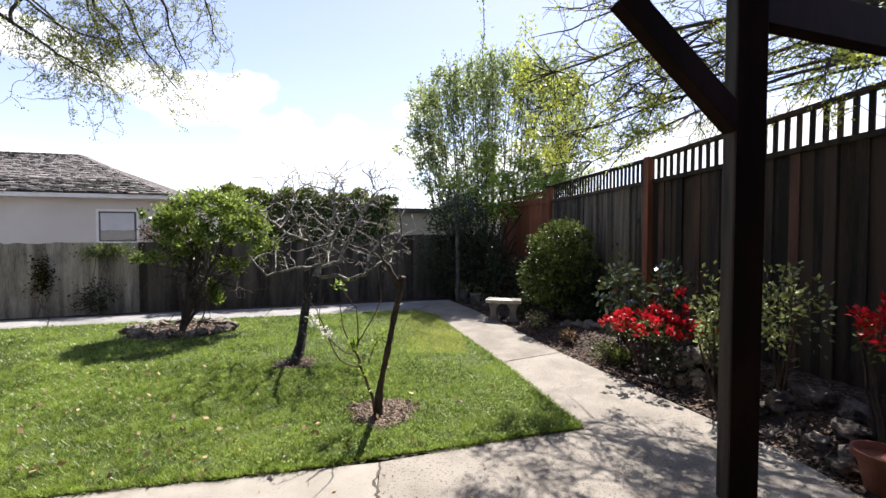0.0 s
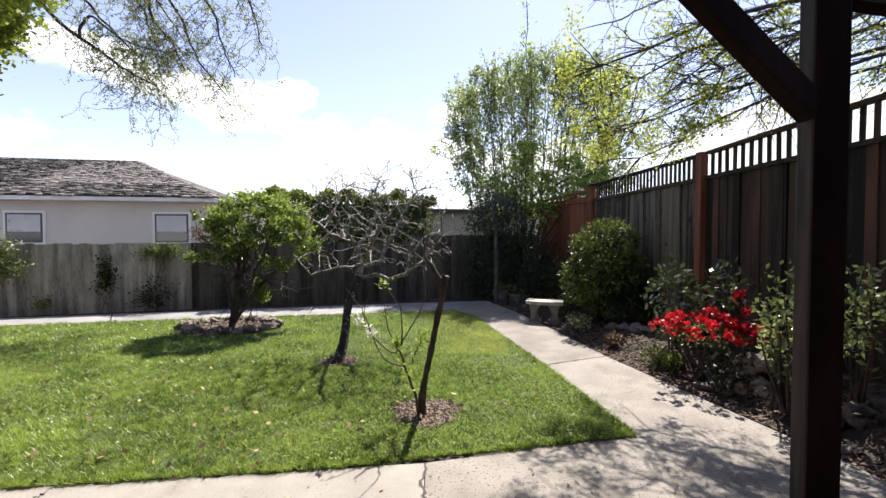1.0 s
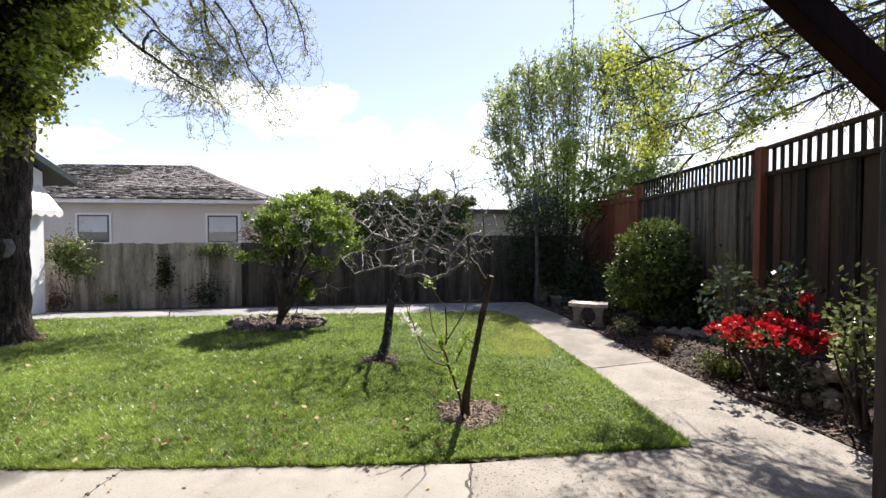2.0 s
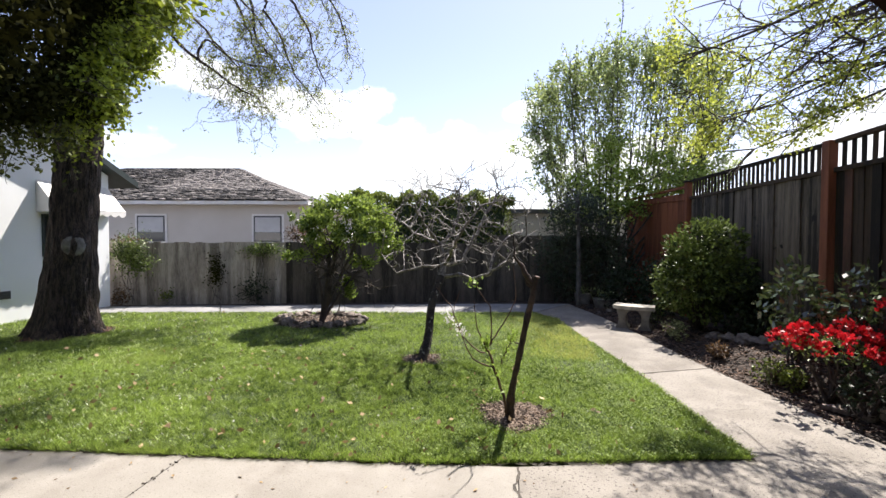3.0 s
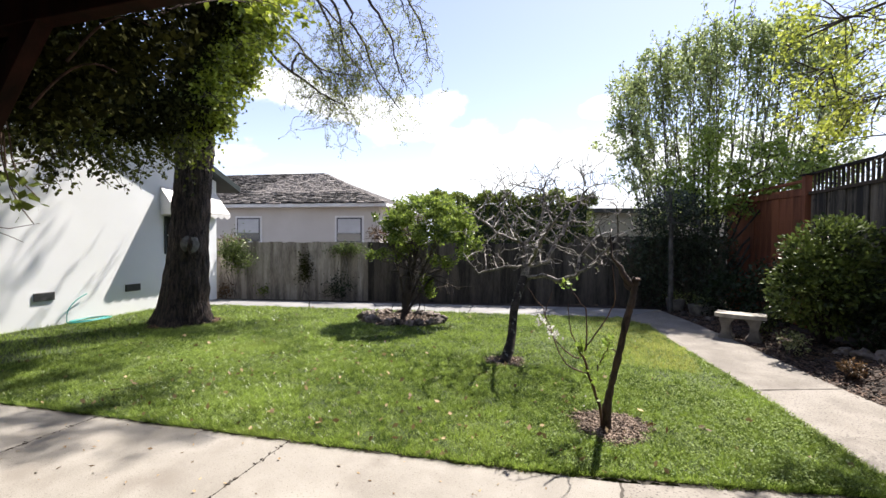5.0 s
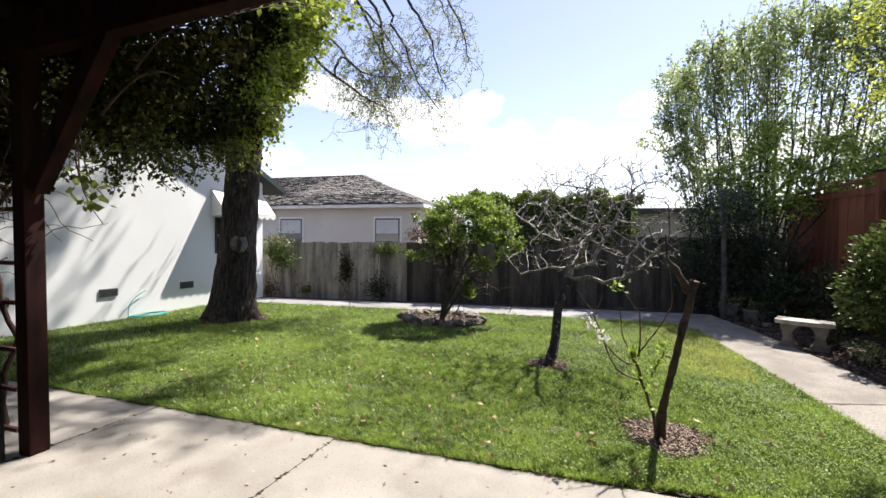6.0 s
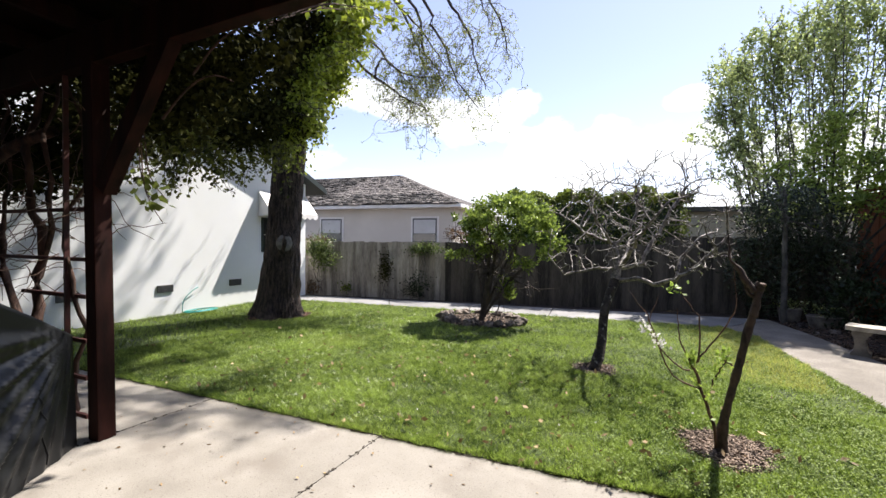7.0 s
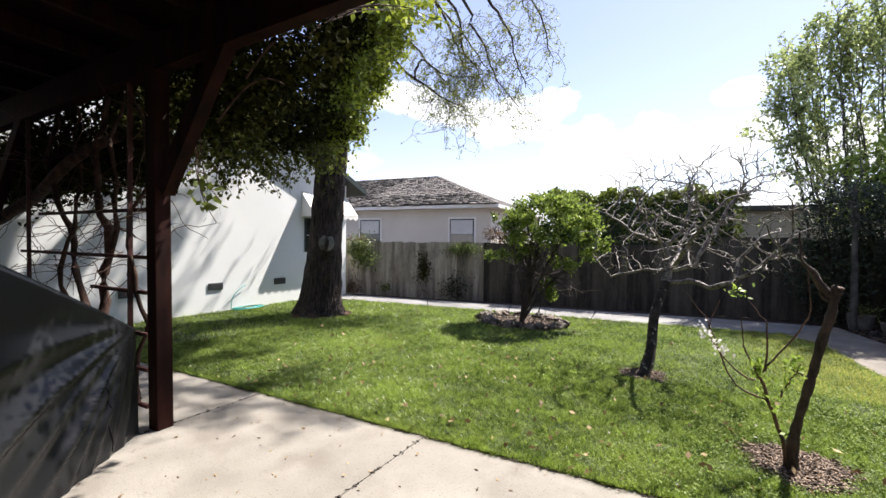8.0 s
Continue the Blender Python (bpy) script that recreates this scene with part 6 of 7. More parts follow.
lv = np.concatenate(cl)
extra = lv[rng.integers(0, len(lv), 4000)] + rng.normal(0, 0.09, (4000, 3))
lv = np.concatenate([lv, extra])
out_ = (lv - V3(P2.x, P2.y, 0)) @ -V3(*BACKV)
lv = lv[(out_ > 0.10) & ((lv[:, 2] < 2.66) | (out_ > 0.5))]
# the whole climber wears the shaded leaf colour
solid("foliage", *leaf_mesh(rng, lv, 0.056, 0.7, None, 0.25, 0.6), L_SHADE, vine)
stem = []
for s0, s1, lag, r0 in ((-0.95, -0.92, 0.0, 0.045), (-1.0, -0.62, 0.9, 0.027), (-1.0, -1.75, 0.5, 0.036), (-0.42, -0.40, 0.0, 0.02), (-1.75, -1.35, 0.2, 0.024)):
    u = np.linspace(0, 1, 22)
    q = np.array([beam_pt(s0 + (s1 - s0) * max(0, min(1, (w - lag * 0.25) / 0.6)) + 0.075 * math.sin(w * 13 + s0 * 7) + 0.03 * math.sin(w * 29 + s0), 0.05 + 0.05 * math.cos(w * 11 + s0 * 5), -0.03 + 2.5 * w) for w in u])
    stem.append((q + rng.normal(0, 0.012, q.shape), np.linspace(r0, r0 * 0.45, 22) * (1 + 0.18 * np.sin(u * 50 + s0))))
q = np.array([beam_pt(-3.0 + 2.3 * w, 0.04 + 0.05 * math.sin(w * 7), 1.50 + 0.62 * w + 0.03 * math.sin(w * 9)) for w in np.linspace(0, 1, 16)])
stem.insert(0, (q, np.linspace(0.06, 0.04, 16)))
for k in range(130):
    p = beam_pt(rng.uniform(-2.6, -0.2), rng.uniform(0, 0.25), rng.uniform(1.0, 2.3))
    ls = grow(rng, p, rng.normal(size=3), 0.5, 0.004, 1, 1, 0.6, -0.2, steps=6, tip=0.0015)
    stem += ls[0]
for s, off, z, ln in ((0.5, 0.08, 2.1, 0.5), (0.75, 0.1, 2.35, 0.45)):
    q = np.array([beam_pt(s + ln * w, off + 0.1 * w, z + 0.25 * math.sin(w * 2.2)) for w in np.linspace(0, 1, 9)])
    stem.append((q, np.linspace(0.008, 0.004, 9)))
for q in stem[:6] + stem[-2:]:
    v, f = tubes([q], 8)
    solid("stem", v, f, VINEBARK, vine, smooth=True)
v, f = tubes(stem[6:-2], 4)
tagged(solid("tendril", v, f, REDBARK, vine), kind="stuff")
# a few big near leaves hanging beside the post
hang = []
for s0, s1, z0, z1 in ((0.06, 0.0, 2.25, 1.46), (0.10, 0.06, 2.2, 1.62), (0.04, -0.04, 2.3, 1.55)):
    hang.append((np.array([beam_pt(s0 + (s1 - s0) * w, 0.18 + 0.24 * w * w + 0.03 * math.sin(w * 6), z0 + (z1 - z0) * w) for w in np.linspace(0, 1, 8)]), np.linspace(0.006, 0.003, 8)))
for q in hang:
    v, f = tubes([q], 5)
    solid("stem", v, f, REDBARK, vine)
at, way = ends(hang, rng, 40, 0.62)
for k in range(40):
    solid("large_leaf", *leaf_mesh(rng, at[k:k + 1] + rng.normal(0, 0.035, (1, 3)), 0.08, 0.8, way[k:k + 1], 0.1, 0.7), L_HEDGE, vine)
# leafy shoots that reach out past the edge of the roof
out_shoot = []
for k in range(7):
    a = V3(-3.15, 1.75, 2.86) + rng.normal(0, 0.06, 3) * V3(1, 0.3, 0.3)
    b = V3(-2.92, 2.78, 3.32) + rng.normal(0, 1, 3) * V3(0.20, 0.14, 0.07)
    w = np.linspace(0, 1, 9)[:, None]
    out_shoot.append((a + w * (b - a) + V3(0, 0, 0.12) * np.sin(w * np.pi) + rng.normal(0, 0.012, (9, 3)) * w, np.linspace(0.006, 0.002, 9)))
for q in out_shoot:
    v, f = tubes([q], 5)
    solid("stem", v, f, VINEBARK, vine)
at, way = ends(out_shoot, rng, 230, 0.55)
tagged(solid("shoot_leaves", *leaf_mesh(rng, at + rng.normal(0, 0.05, at.shape), 0.07, 0.8, way, 0.15, 0.6), L_VINE, vine), kind="stuff")


# ---- trellis and covered grill beside the post ----
trellis = thing("trellis", *beam_pt(-1.2, 0, 0)[:2], 0, "dark red wooden trellis between two posts", "trellis")
for z, a, b in ((1.54, -2.0, -0.22), (1.19, -2.4, -0.2), (0.93, -1.05, -0.22), (0.62, -1.9, -0.22), (0.36, -1.0, -0.22), (0.09, -1.0, -0.22)):
    part("rail", beam(beam_pt(a, 0.03, z), beam_pt(b, 0.03, z), 0.022, 0.026), REDPAINT, trellis)
for s in (-0.40, -2.15):
    part("upright", beam(beam_pt(s, 0, -0.02), beam_pt(s, 0, 2.5), 0.026, 0.03, up=(0, 1, 0)), REDPAINT, trellis)

grill = thing("covered_grill", -3.6, 0.3, 0, "barbecue grill under a creased black vinyl cover", "grill")
GA, GD = Vector((-3.99, 0.89, 0)), Vector((0.735, -0.678, 0))
GB_ = Vector((-0.678, -0.735, 0))
ns, nc = 150, 100
su = np.linspace(0, 1.62, ns)
topz = np.interp(su, [0, 0.04, 0.35, 0.62, 0.84, 1.02, 1.35, 1.5, 1.62], [0.735, 0.755, 0.917, 1.048, 1.153, 1.237, 1.24, 0.95, 0.74])
FOLDS = ((0, 0.030, 10, 8), (15, 0.075, 10, 5), (27, 0.030, 6, 4), (36, 0.070, 8, 4), (47, 0.036, 6, 4), (56, 0.044, 7, 4), (67, 0.026, 6, 4), (77, 0.022, 5, 4))


def drape(s, z):
    """How far the sheet stands out: folds that fan from the far top corner."""
    down, run_ = 0.75 - z, s + 0.015
    far = math.hypot(run_, down)
    fan = math.degrees(math.atan2(down, run_)) + 2.5 * math.sin(far * 3.1) + 3 * noise.noise(Vector((s * 1.7, z * 1.7, 5.0)))
    out_ = 0.0
    for at_, high, up_, fall in FOLDS:
        d = fan - at_
        k = 1 + d / up_ if d < 0 else 1 - d / fall
        k = max(0.0, k)
        out_ += high * k ** 1.4 * min(1.0, far / 0.6) * (0.55 + 0.45 * min(1.0, z / 0.25))
    return out_ + 0.004 * noise.noise(Vector((s * 2.5, z * 2.5, 3.0)))


verts = []
for s, h in zip(su, topz):
    for c in range(nc):
        w = c / (nc - 1)
        if w < 0.45:
            d, z = 0.0, 0.006 + (h - 0.012) * (w / 0.45)
        elif w > 0.55:
            d, z = 0.62, 0.006 + (h - 0.012) * ((1 - w) / 0.45)
        else:
            k = (w - 0.45) / 0.10
            d, z = 0.62 * k, h - 0.006 + 0.02 * math.sin(math.pi * k)
        edge = min(1.0, (h - z) / 0.10)
        off = (drape(s, z) * edge + 0.02 * (1 - z / h)) * (-1 if w < 0.5 else 1) if abs(w - 0.5) > 0.05 else 0.0
        p = GA + GD * s + GB_ * (d + off)
        verts.append((p.x, p.y, z))
verts = np.array(verts)
i, j = np.meshgrid(np.arange(ns - 1), np.arange(nc - 1), indexing="ij")
f = np.stack([i * nc + j, i * nc + j + 1, (i + 1) * nc + j + 1, (i + 1) * nc + j], -1).reshape(-1, 4)
solid("cover", verts, f, VINYL, grill, smooth=True)
seam = []
for k in range(16):
    z = 0.03 + 0.46 * k / 15
    s = 0.297 + 0.049 * k / 15
    p = GA + GD * s - GB_ * (drape(s, z) + 0.02 * (1 - z / 0.85) + 0.003)
    seam.append((p.x, p.y, z))
v, f = tubes([(seam, np.full(16, 0.0035))], 5)
solid("seam", v, f, VINYL, grill, smooth=True)
for s, k in ((0.0, 0), (1.62, ns - 1)):
    row = [Vector(p) for p in verts[k * nc:(k + 1) * nc]]
    bm = bmesh.new()
    vs = [bm.verts.new(p) for p in row]
    low = bm.verts.new(GA + GD * s + GB_ * 0.31 + Z * 0.02)
    mid = [bm.verts.new((p + (GA + GD * (s + (-0.035 if k == 0 else 0.035)) + GB_ * 0.31 + Z * p.z)) / 2) for p in row]
    for a in range(nc - 1):
        bm.faces.new((vs[a], vs[a + 1], mid[a + 1], mid[a]))
    for a in range(nc // 2 - 1):
        q = (mid[a], mid[a + 1], mid[nc - 2 - a], mid[nc - 1 - a])
        if len(set(q)) == 4:
            bm.faces.new(q)
    part("cover_end", bm, VINYL, grill, smooth=True)

# ---- stones ----
r7 = random.Random(17)


def stone(name, x, y, z, sx, sy, sz, label, parent=None, mat=None, seed=0, category="stone", group="", kind=""):
    bm = bmesh.new()
    bmesh.ops.create_icosphere(bm, subdivisions=3, radius=1)
    o = Vector((seed * 3.7, seed * 1.9, seed))
    for v in bm.verts:
        k = 1 + 0.5 * noise.noise(v.co * 1.4 + o) + 0.28 * noise.noise(v.co * 3.1 + o) + 0.12 * noise.noise(v.co * 7 + o)
        k *= 1 - 0.16 * max(0, abs(noise.noise(v.co * 1.9 - o)) - 0.15)
        v.co = Vector((v.co.x * sx, v.co.y * sy, v.co.z * sz)) * k
    bm.transform(pose(x, y, z, 0, 0, r7.uniform(0, 180)))
    ob = part(name, bm, mat or STONE, parent, "" if parent else label)
    if not parent:
        tagged(ob, "", category, group, kind)
    return ob


ring = thing("stone_ring", -3.95, 6.28, 0, "low ring of rough grey stones round the citrus tree", "edging")
for k in range(24):
    a = 2 * math.pi * k / 24 + r7.uniform(-0.08, 0.08)
    front_side = math.sin(a) < 0.2
    sz = r7.uniform(0.05, 0.085) if front_side else r7.uniform(0.04, 0.06)
    stone("stone", -3.95 + 0.72 * math.cos(a), 6.28 + 0.52 * math.sin(a), sz * 0.5, r7.uniform(0.075, 0.12), r7.uniform(0.06, 0.08), sz, "", ring, RINGSTONE, seed=k)
for k, (x, y, s) in enumerate([(2.14, 4.02, 0.13), (2.22, 3.96, 0.12), (2.31, 3.93, 0.17), (2.40, 3.84, 0.14), (2.25, 3.86, 0.11), (2.16, 3.92, 0.10), (2.34, 3.80, 0.11), (2.06, 4.06, 0.09), (2.50, 3.72, 0.11), (2.3, 3.70, 0.09),
                               (2.34, 5.62, 0.15), (2.26, 5.85, 0.18), (2.16, 6.02, 0.19), (2.04, 6.24, 0.17), (1.92, 6.42, 0.14), (2.52, 3.06, 0.15), (2.72, 2.98, 0.19), (2.84, 2.84, 0.13), (2.42, 3.12, 0.11),
                               (2.60, 2.60, 0.12), (2.72, 2.52, 0.14), (2.40, 2.44, 0.10), (2.50, 2.50, 0.10), (2.44, 2.66, 0.09), (2.74, 2.72, 0.11), (2.92, 2.60, 0.13), (2.58, 2.40, 0.09), (2.32, 2.90, 0.07),
                               (0.52, 8.9, 0.12), (0.85, 8.5, 0.09), (0.62, 8.3, 0.08)]):
    stone("garden_stone", x, y, float(bed_height(x, y)) + s * 0.18 + (0.13 if k in (2, 3) else 0.0), s * 0.72, s * r7.uniform(0.5, 0.7), s * r7.uniform(0.42, 0.62), "rough grey stone lying in the mulch bed", mat=PALESTONE if k < 10 or k in (21, 23) else STONE, seed=30 + k, group="bed stones")

# ---- mulch rings, bed litter, fallen leaves ----
rng = np.random.default_rng(90)


def chips(name, x, y, size, mat, label, z=0.0, category="mulch"):
    n = len(x)
    a = rng.uniform(0, 6.283, n)
    L, w = size * rng.uniform(0.5, 1.4, n), size * rng.uniform(0.2, 0.5, n)
    zz_ = z + rng.uniform(0.0, 0.018, n)
    d = np.stack([np.cos(a), np.sin(a), rng.normal(0, 0.25, n)], 1)
    s = np.stack([-np.sin(a), np.cos(a), rng.normal(0, 0.25, n)], 1)
    c = np.stack([x, y, zz_], 1)
    quad = np.stack([c - d * L[:, None] / 2 - s * w[:, None] / 2, c + d * L[:, None] / 2 - s * w[:, None] / 2, c + d * L[:, None] / 2 + s * w[:, None] / 2, c - d * L[:, None] / 2 + s * w[:, None] / 2], 1)
    low = quad - V3(0, 0, 0.006)
    v = np.concatenate([quad, low], 1).reshape(-1, 3)
    b = 8 * np.arange(n)[:, None]
    f = np.concatenate([b + [q] for q in ((0, 1, 2, 3), (0, 4, 5, 1), (1, 5, 6, 2), (2, 6, 7, 3), (3, 7, 4, 0))])
    return tagged(solid(name, v, f, mat), label, category, kind="stuff")


for name, (cx, cy, r), n in (("sapling_mulch", RINGS[0], 2600), ("bare_tree_mulch", RINGS[1], 900), ("citrus_mulch", RINGS[2], 1800), ("oak_litter", RINGS[3], 1600)):
    x, y = rng.normal(cx, r * 0.62, n * 3), rng.normal(cy, r * 0.62, n * 3)
    k = bare(x, y, 0.03)
    chips(name, x[k][:n], y[k][:n], 0.018 if n in (2600, 900) else 0.026, CHIPS if n != 1600 else RUSTCHIP, "reddish brown bark chips round the trunk", 0.0)
    part("soil_patch", prism([(cx + (r + 0.02) * math.cos(q / 20 * 6.283), cy + (r + 0.02) * math.sin(q / 20 * 6.283)) for q in range(20)], -0.004, 0.001), MULCH, bpy.data.objects[name])
BEDPOLY = [(2.24, 2.3), (2.24, 2.95), (2.02, 3.5), (1.8, 4.1), (1.42, 4.9), (1.06, 6.5), (0.25, 9.2), (1.0, 10.4), (1.9, 7.9), (2.8, 5.3), (3.35, 3.0), (3.9, 1.2), (2.5, 1.2)]
x, y = rng.uniform(0.2, 3.6, 34000), rng.uniform(1.2, 10.4, 34000)
k = inside(BEDPOLY, x, y)
chips("bed_mulch", x[k], y[k], 0.034, DARKCHIP, "dark bark mulch pieces and leaf litter in the bed", bed_height(x[k], y[k]))
x, y = rng.uniform(-7.5, 1, 1400), rng.uniform(1.6, 7.5, 1400)
k = inside(LAWN_EDGE, x, y) & (rng.uniform(size=1400) < np.exp(-((x + 2.6) / 2.2) ** 2) * 1.6 * np.exp(-((y - 2.8) / 1.4) ** 2) + 0.07)
v, f = leaf_mesh(rng, np.stack([x[k], y[k], np.full(k.sum(), 0.03)], 1), 0.05, 0.5, None, 0.0, 0.6)
tagged(solid("fallen_leaves", v, f, L_DRY), "dry brown leaves scattered on the grass", "leaves", kind="stuff")
x, y = rng.uniform(-7, 0.8, 70), rng.uniform(1.7, 7, 70)
k = inside(LAWN_EDGE, x, y)
v, f = leaf_mesh(rng, np.stack([x[k], y[k], np.full(k.sum(), 0.04)], 1), 0.016, 0.5, None, 0.0, 0.9)
tagged(solid("daisies", v, f, F_WHITE), "tiny white petals scattered in the grass", "flowers", kind="stuff")
x, y = rng.uniform(-4.5, 2.1, 300), rng.uniform(0.5, 2.6, 300)
k = ~inside(LAWN_EDGE, x, y)
v, f = leaf_mesh(rng, np.stack([x[k], y[k], np.full(k.sum(), 0.006)], 1), 0.03, 0.5, None, 0.0, 0.5)
v[:, 2] = np.clip(v[:, 2], 0.002, 0.012)
tagged(solid("patio_litter", v, f, L_DRY), "small dry leaves and crumbs on the concrete", "leaves", kind="stuff")

u = rng.uniform(0, 1, 900)
x = np.r_[-2.47 + 0.72 * u[:450], -4.08 + 0.63 * u[450:]] + rng.normal(0, 0.008, 900)
y = np.r_[2.14 - 5.34 * u[:450], 1.84 - 5.04 * u[450:]]
chips("joint_dirt", x, y, 0.022, SOIL_JOINT, "dark crumbs of soil in the slab joints", -0.010, "soil")

# ---- plants of the bed ----
L_NANDINA = leafage("pale_leaf", (0.05, 0.07, 0.02), (0.34, 0.385, 0.13), 0.28, 0.35, 0.8)
def shrub(name, centre, radii, count, size, leaf, label, seed, stems=7, base=None, shell=0.7, lumps=8, rough=0.3, wide=0.45, droop=0.1, along=True, category="shrub"):
    g = np.random.default_rng(seed)
    c = np.array(centre, float)
    bx = base or (centre[0], centre[1], -0.03)
    ob = thing(name, *bx, label, category)
    st = []
    for k in range(stems):
        tgt = c + unit(g.normal(size=3)) * np.array(radii) * 0.8
        w = np.linspace(0, 1, 7)[:, None]
        st.append((np.array(bx) + g.normal(0, 0.03, 3) * V3(1, 1, 0) + w * (tgt - np.array(bx)) + g.normal(0, 0.015, (7, 3)) * w, np.linspace(0.014, 0.004, 7)))
    for q_ in st:
        v, f = tubes([q_], 5)
        solid("stem", v, f, DARKTWIG, ob)
    at = blob(g, c, radii, count, shell, lumps, rough)
    at = at[at[:, 2] > bx[2] + 0.03]
    solid("foliage", *leaf_mesh(g, at, size, 0.7, unit(at - c) if along else None, droop, wide), leaf, ob)
    return ob, g, c


def clumped(name, base, clumps, leaf, size, label, seed, per=900):
    """A bush of rounded leafy clumps on a few stems."""
    g = np.random.default_rng(seed)
    ob = thing(name, *base, label, "shrub")
    at, way = [], []
    mid = np.mean([q[:3] for q in clumps], 0)
    for x, y, z, r_ in clumps:
        c = V3(x, y, z)
        w = np.linspace(0, 1, 7)[:, None]
        v, f = tubes([(np.array(base) + g.normal(0, 0.03, 3) * V3(1, 1, 0) + w * (c - np.array(base)) + g.normal(0, 0.015, (7, 3)) * w, np.linspace(0.014, 0.005, 7))], 5)
        solid("stem", v, f, DARKTWIG, ob)
        n_ = int(per * (r_ / 0.25) ** 2)
        at.append(blob(g, c, (r_, r_, r_ * 0.85), n_, 0.55, 7, 0.5))
        way.append(unit(at[-1] - c) + 0.8 * unit(at[-1] - mid) + V3(0, 0, 0.3))
    at, way = np.concatenate(at), np.concatenate(way)
    k = at[:, 2] > base[2] + 0.03
    solid("foliage", *leaf_mesh(g, at[k], size, 0.7, way[k], 0.1, 0.5), leaf, ob)
    return ob, g


clumped("rounded_shrub", (1.90, 7.0, -0.03), ((1.60, 6.75, 1.28, 0.24), (1.84, 6.72, 1.42, 0.24), (2.08, 6.80, 1.46, 0.22), (1.52, 6.78, 0.98, 0.24), (1.78, 6.66, 1.08, 0.27), (2.06, 6.70, 1.12, 0.25), (1.50, 6.80, 0.68, 0.24), (1.74, 6.62, 0.74, 0.26),
         (2.02, 6.64, 0.80, 0.26), (2.24, 6.78, 0.98, 0.24), (2.26, 6.82, 1.32, 0.20), (1.66, 6.98, 0.42, 0.22), (1.88, 6.94, 0.44, 0.26), (2.14, 6.96, 0.5, 0.26), (2.0, 6.95, 1.58, 0.17), (1.9, 7.1, 1.0, 0.4), (2.3, 7.0, 0.7, 0.34)),
        L_SHRUB, 0.066, "tall rounded shrub with glossy leaves behind the bench", 101, 620)
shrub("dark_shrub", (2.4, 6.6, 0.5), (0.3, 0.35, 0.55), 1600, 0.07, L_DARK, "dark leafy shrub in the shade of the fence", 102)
ob, g, c = shrub("camellia", (2.12, 4.86, 0.79), (0.27, 0.27, 0.35), 420, 0.082, L_GLOSS, "camellia with glossy dark leaves and a red flower", 103, base=(2.14, 4.88, 0.1))
ob, g, c = shrub("camellia", (2.40, 4.40, 0.86), (0.20, 0.22, 0.27), 210, 0.082, L_GLOSS, "camellia with glossy dark leaves and a red flower", 104, base=(2.40, 4.42, 0.12))
for k, q in enumerate(((2.40, 4.18, 0.87), (2.46, 4.16, 0.70))):
    at = V3(*q) + g.normal(0, 0.018, (26, 3))
    solid("flower", *leaf_mesh(g, at, 0.044, 0.7, None, 0, 0.9), F_RED, ob, "red double flower")


def azalea(centre, radii, count, seed, label):
    base = (centre[0], centre[1], float(bed_height(centre[0], centre[1])) - 0.02)
    ob, g, c = shrub("azalea", (centre[0], centre[1], centre[2] - 0.06), radii, count // 2, 0.040, L_SHRUB, label, seed, stems=12, base=base)
    heads = blob(g, c + V3(0, 0, 0.06), radii, count // 9, 0.4, 12, 0.6)
    heads[:, 2] += 0.05 * np.sin(heads[:, 0] * 13 + seed) * np.sin(heads[:, 1] * 11)
    at = heads[g.integers(0, len(heads), count * 2)] + g.normal(0, 0.016, (count * 2, 3))
    at = at[at[:, 2] > c[2] - 0.35 * radii[2]]
    solid("blossom", *leaf_mesh(g, at, 0.036, 0.7, unit(at - c), -0.2, 0.85), F_RED, ob, "dense bright red flowers")


azalea((2.13, 4.27, 0.53), (0.43, 0.36, 0.10), 1000, 105, "spreading azalea covered in bright red flowers")
azalea((2.66, 2.42, 0.87), (0.15, 0.18, 0.15), 330, 106, "azalea with bright red flowers beside the fence")
shrub("nandina", (2.25, 3.38, 0.70), (0.23, 0.25, 0.42), 700, 0.050, L_NANDINA, "airy shrub with narrow light green leaves", 107, stems=12, wide=0.5, shell=0.9, base=(2.26, 3.40, 0.06))
shrub("nandina", (2.60, 3.19, 0.85), (0.28, 0.26, 0.40), 560, 0.052, L_NANDINA, "airy shrub with narrow leaves and some red tips", 108, stems=9, wide=0.5, shell=0.9, base=(2.60, 3.2, 0.12))
shrub("fern_clump", (2.1, 3.9, 0.26), (0.18, 0.18, 0.18), 300, 0.05, L_DARK, "low dark green plant among the stones", 118, base=(2.1, 3.9, 0.04))
for x, y, h, r, leaf, seed, label in ((1.44, 6.38, 0.15, 0.15, L_VARIEGATED, 109, "small variegated yellow-green plant in the mulch"), (1.86, 4.72, 0.13, 0.17, L_HEDGE, 110, "low yellow-green plant at the edge of the bed"),
                                      (1.64, 5.46, 0.10, 0.10, L_RUST, 111, "small young shrub with reddish leaves"), (1.95, 4.55, 0.10, 0.10, L_HEDGE, 112, "low green plant at the edge of the bed"),
                                      (1.35, 7.35, 0.22, 0.14, L_SHRUB, 113, "small leafy plant behind the bench"), (2.88, 2.15, 0.2, 0.2, L_SHRUB, 114, "low leafy plant near the flower pot")):
    shrub("bedding_plant", (x, y, h), (r, r, h * 0.9), 320, 0.042, leaf, label, seed, stems=8, category="plant", shell=0.9)
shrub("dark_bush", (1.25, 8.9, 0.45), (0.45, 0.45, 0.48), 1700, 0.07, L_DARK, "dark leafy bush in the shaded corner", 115)
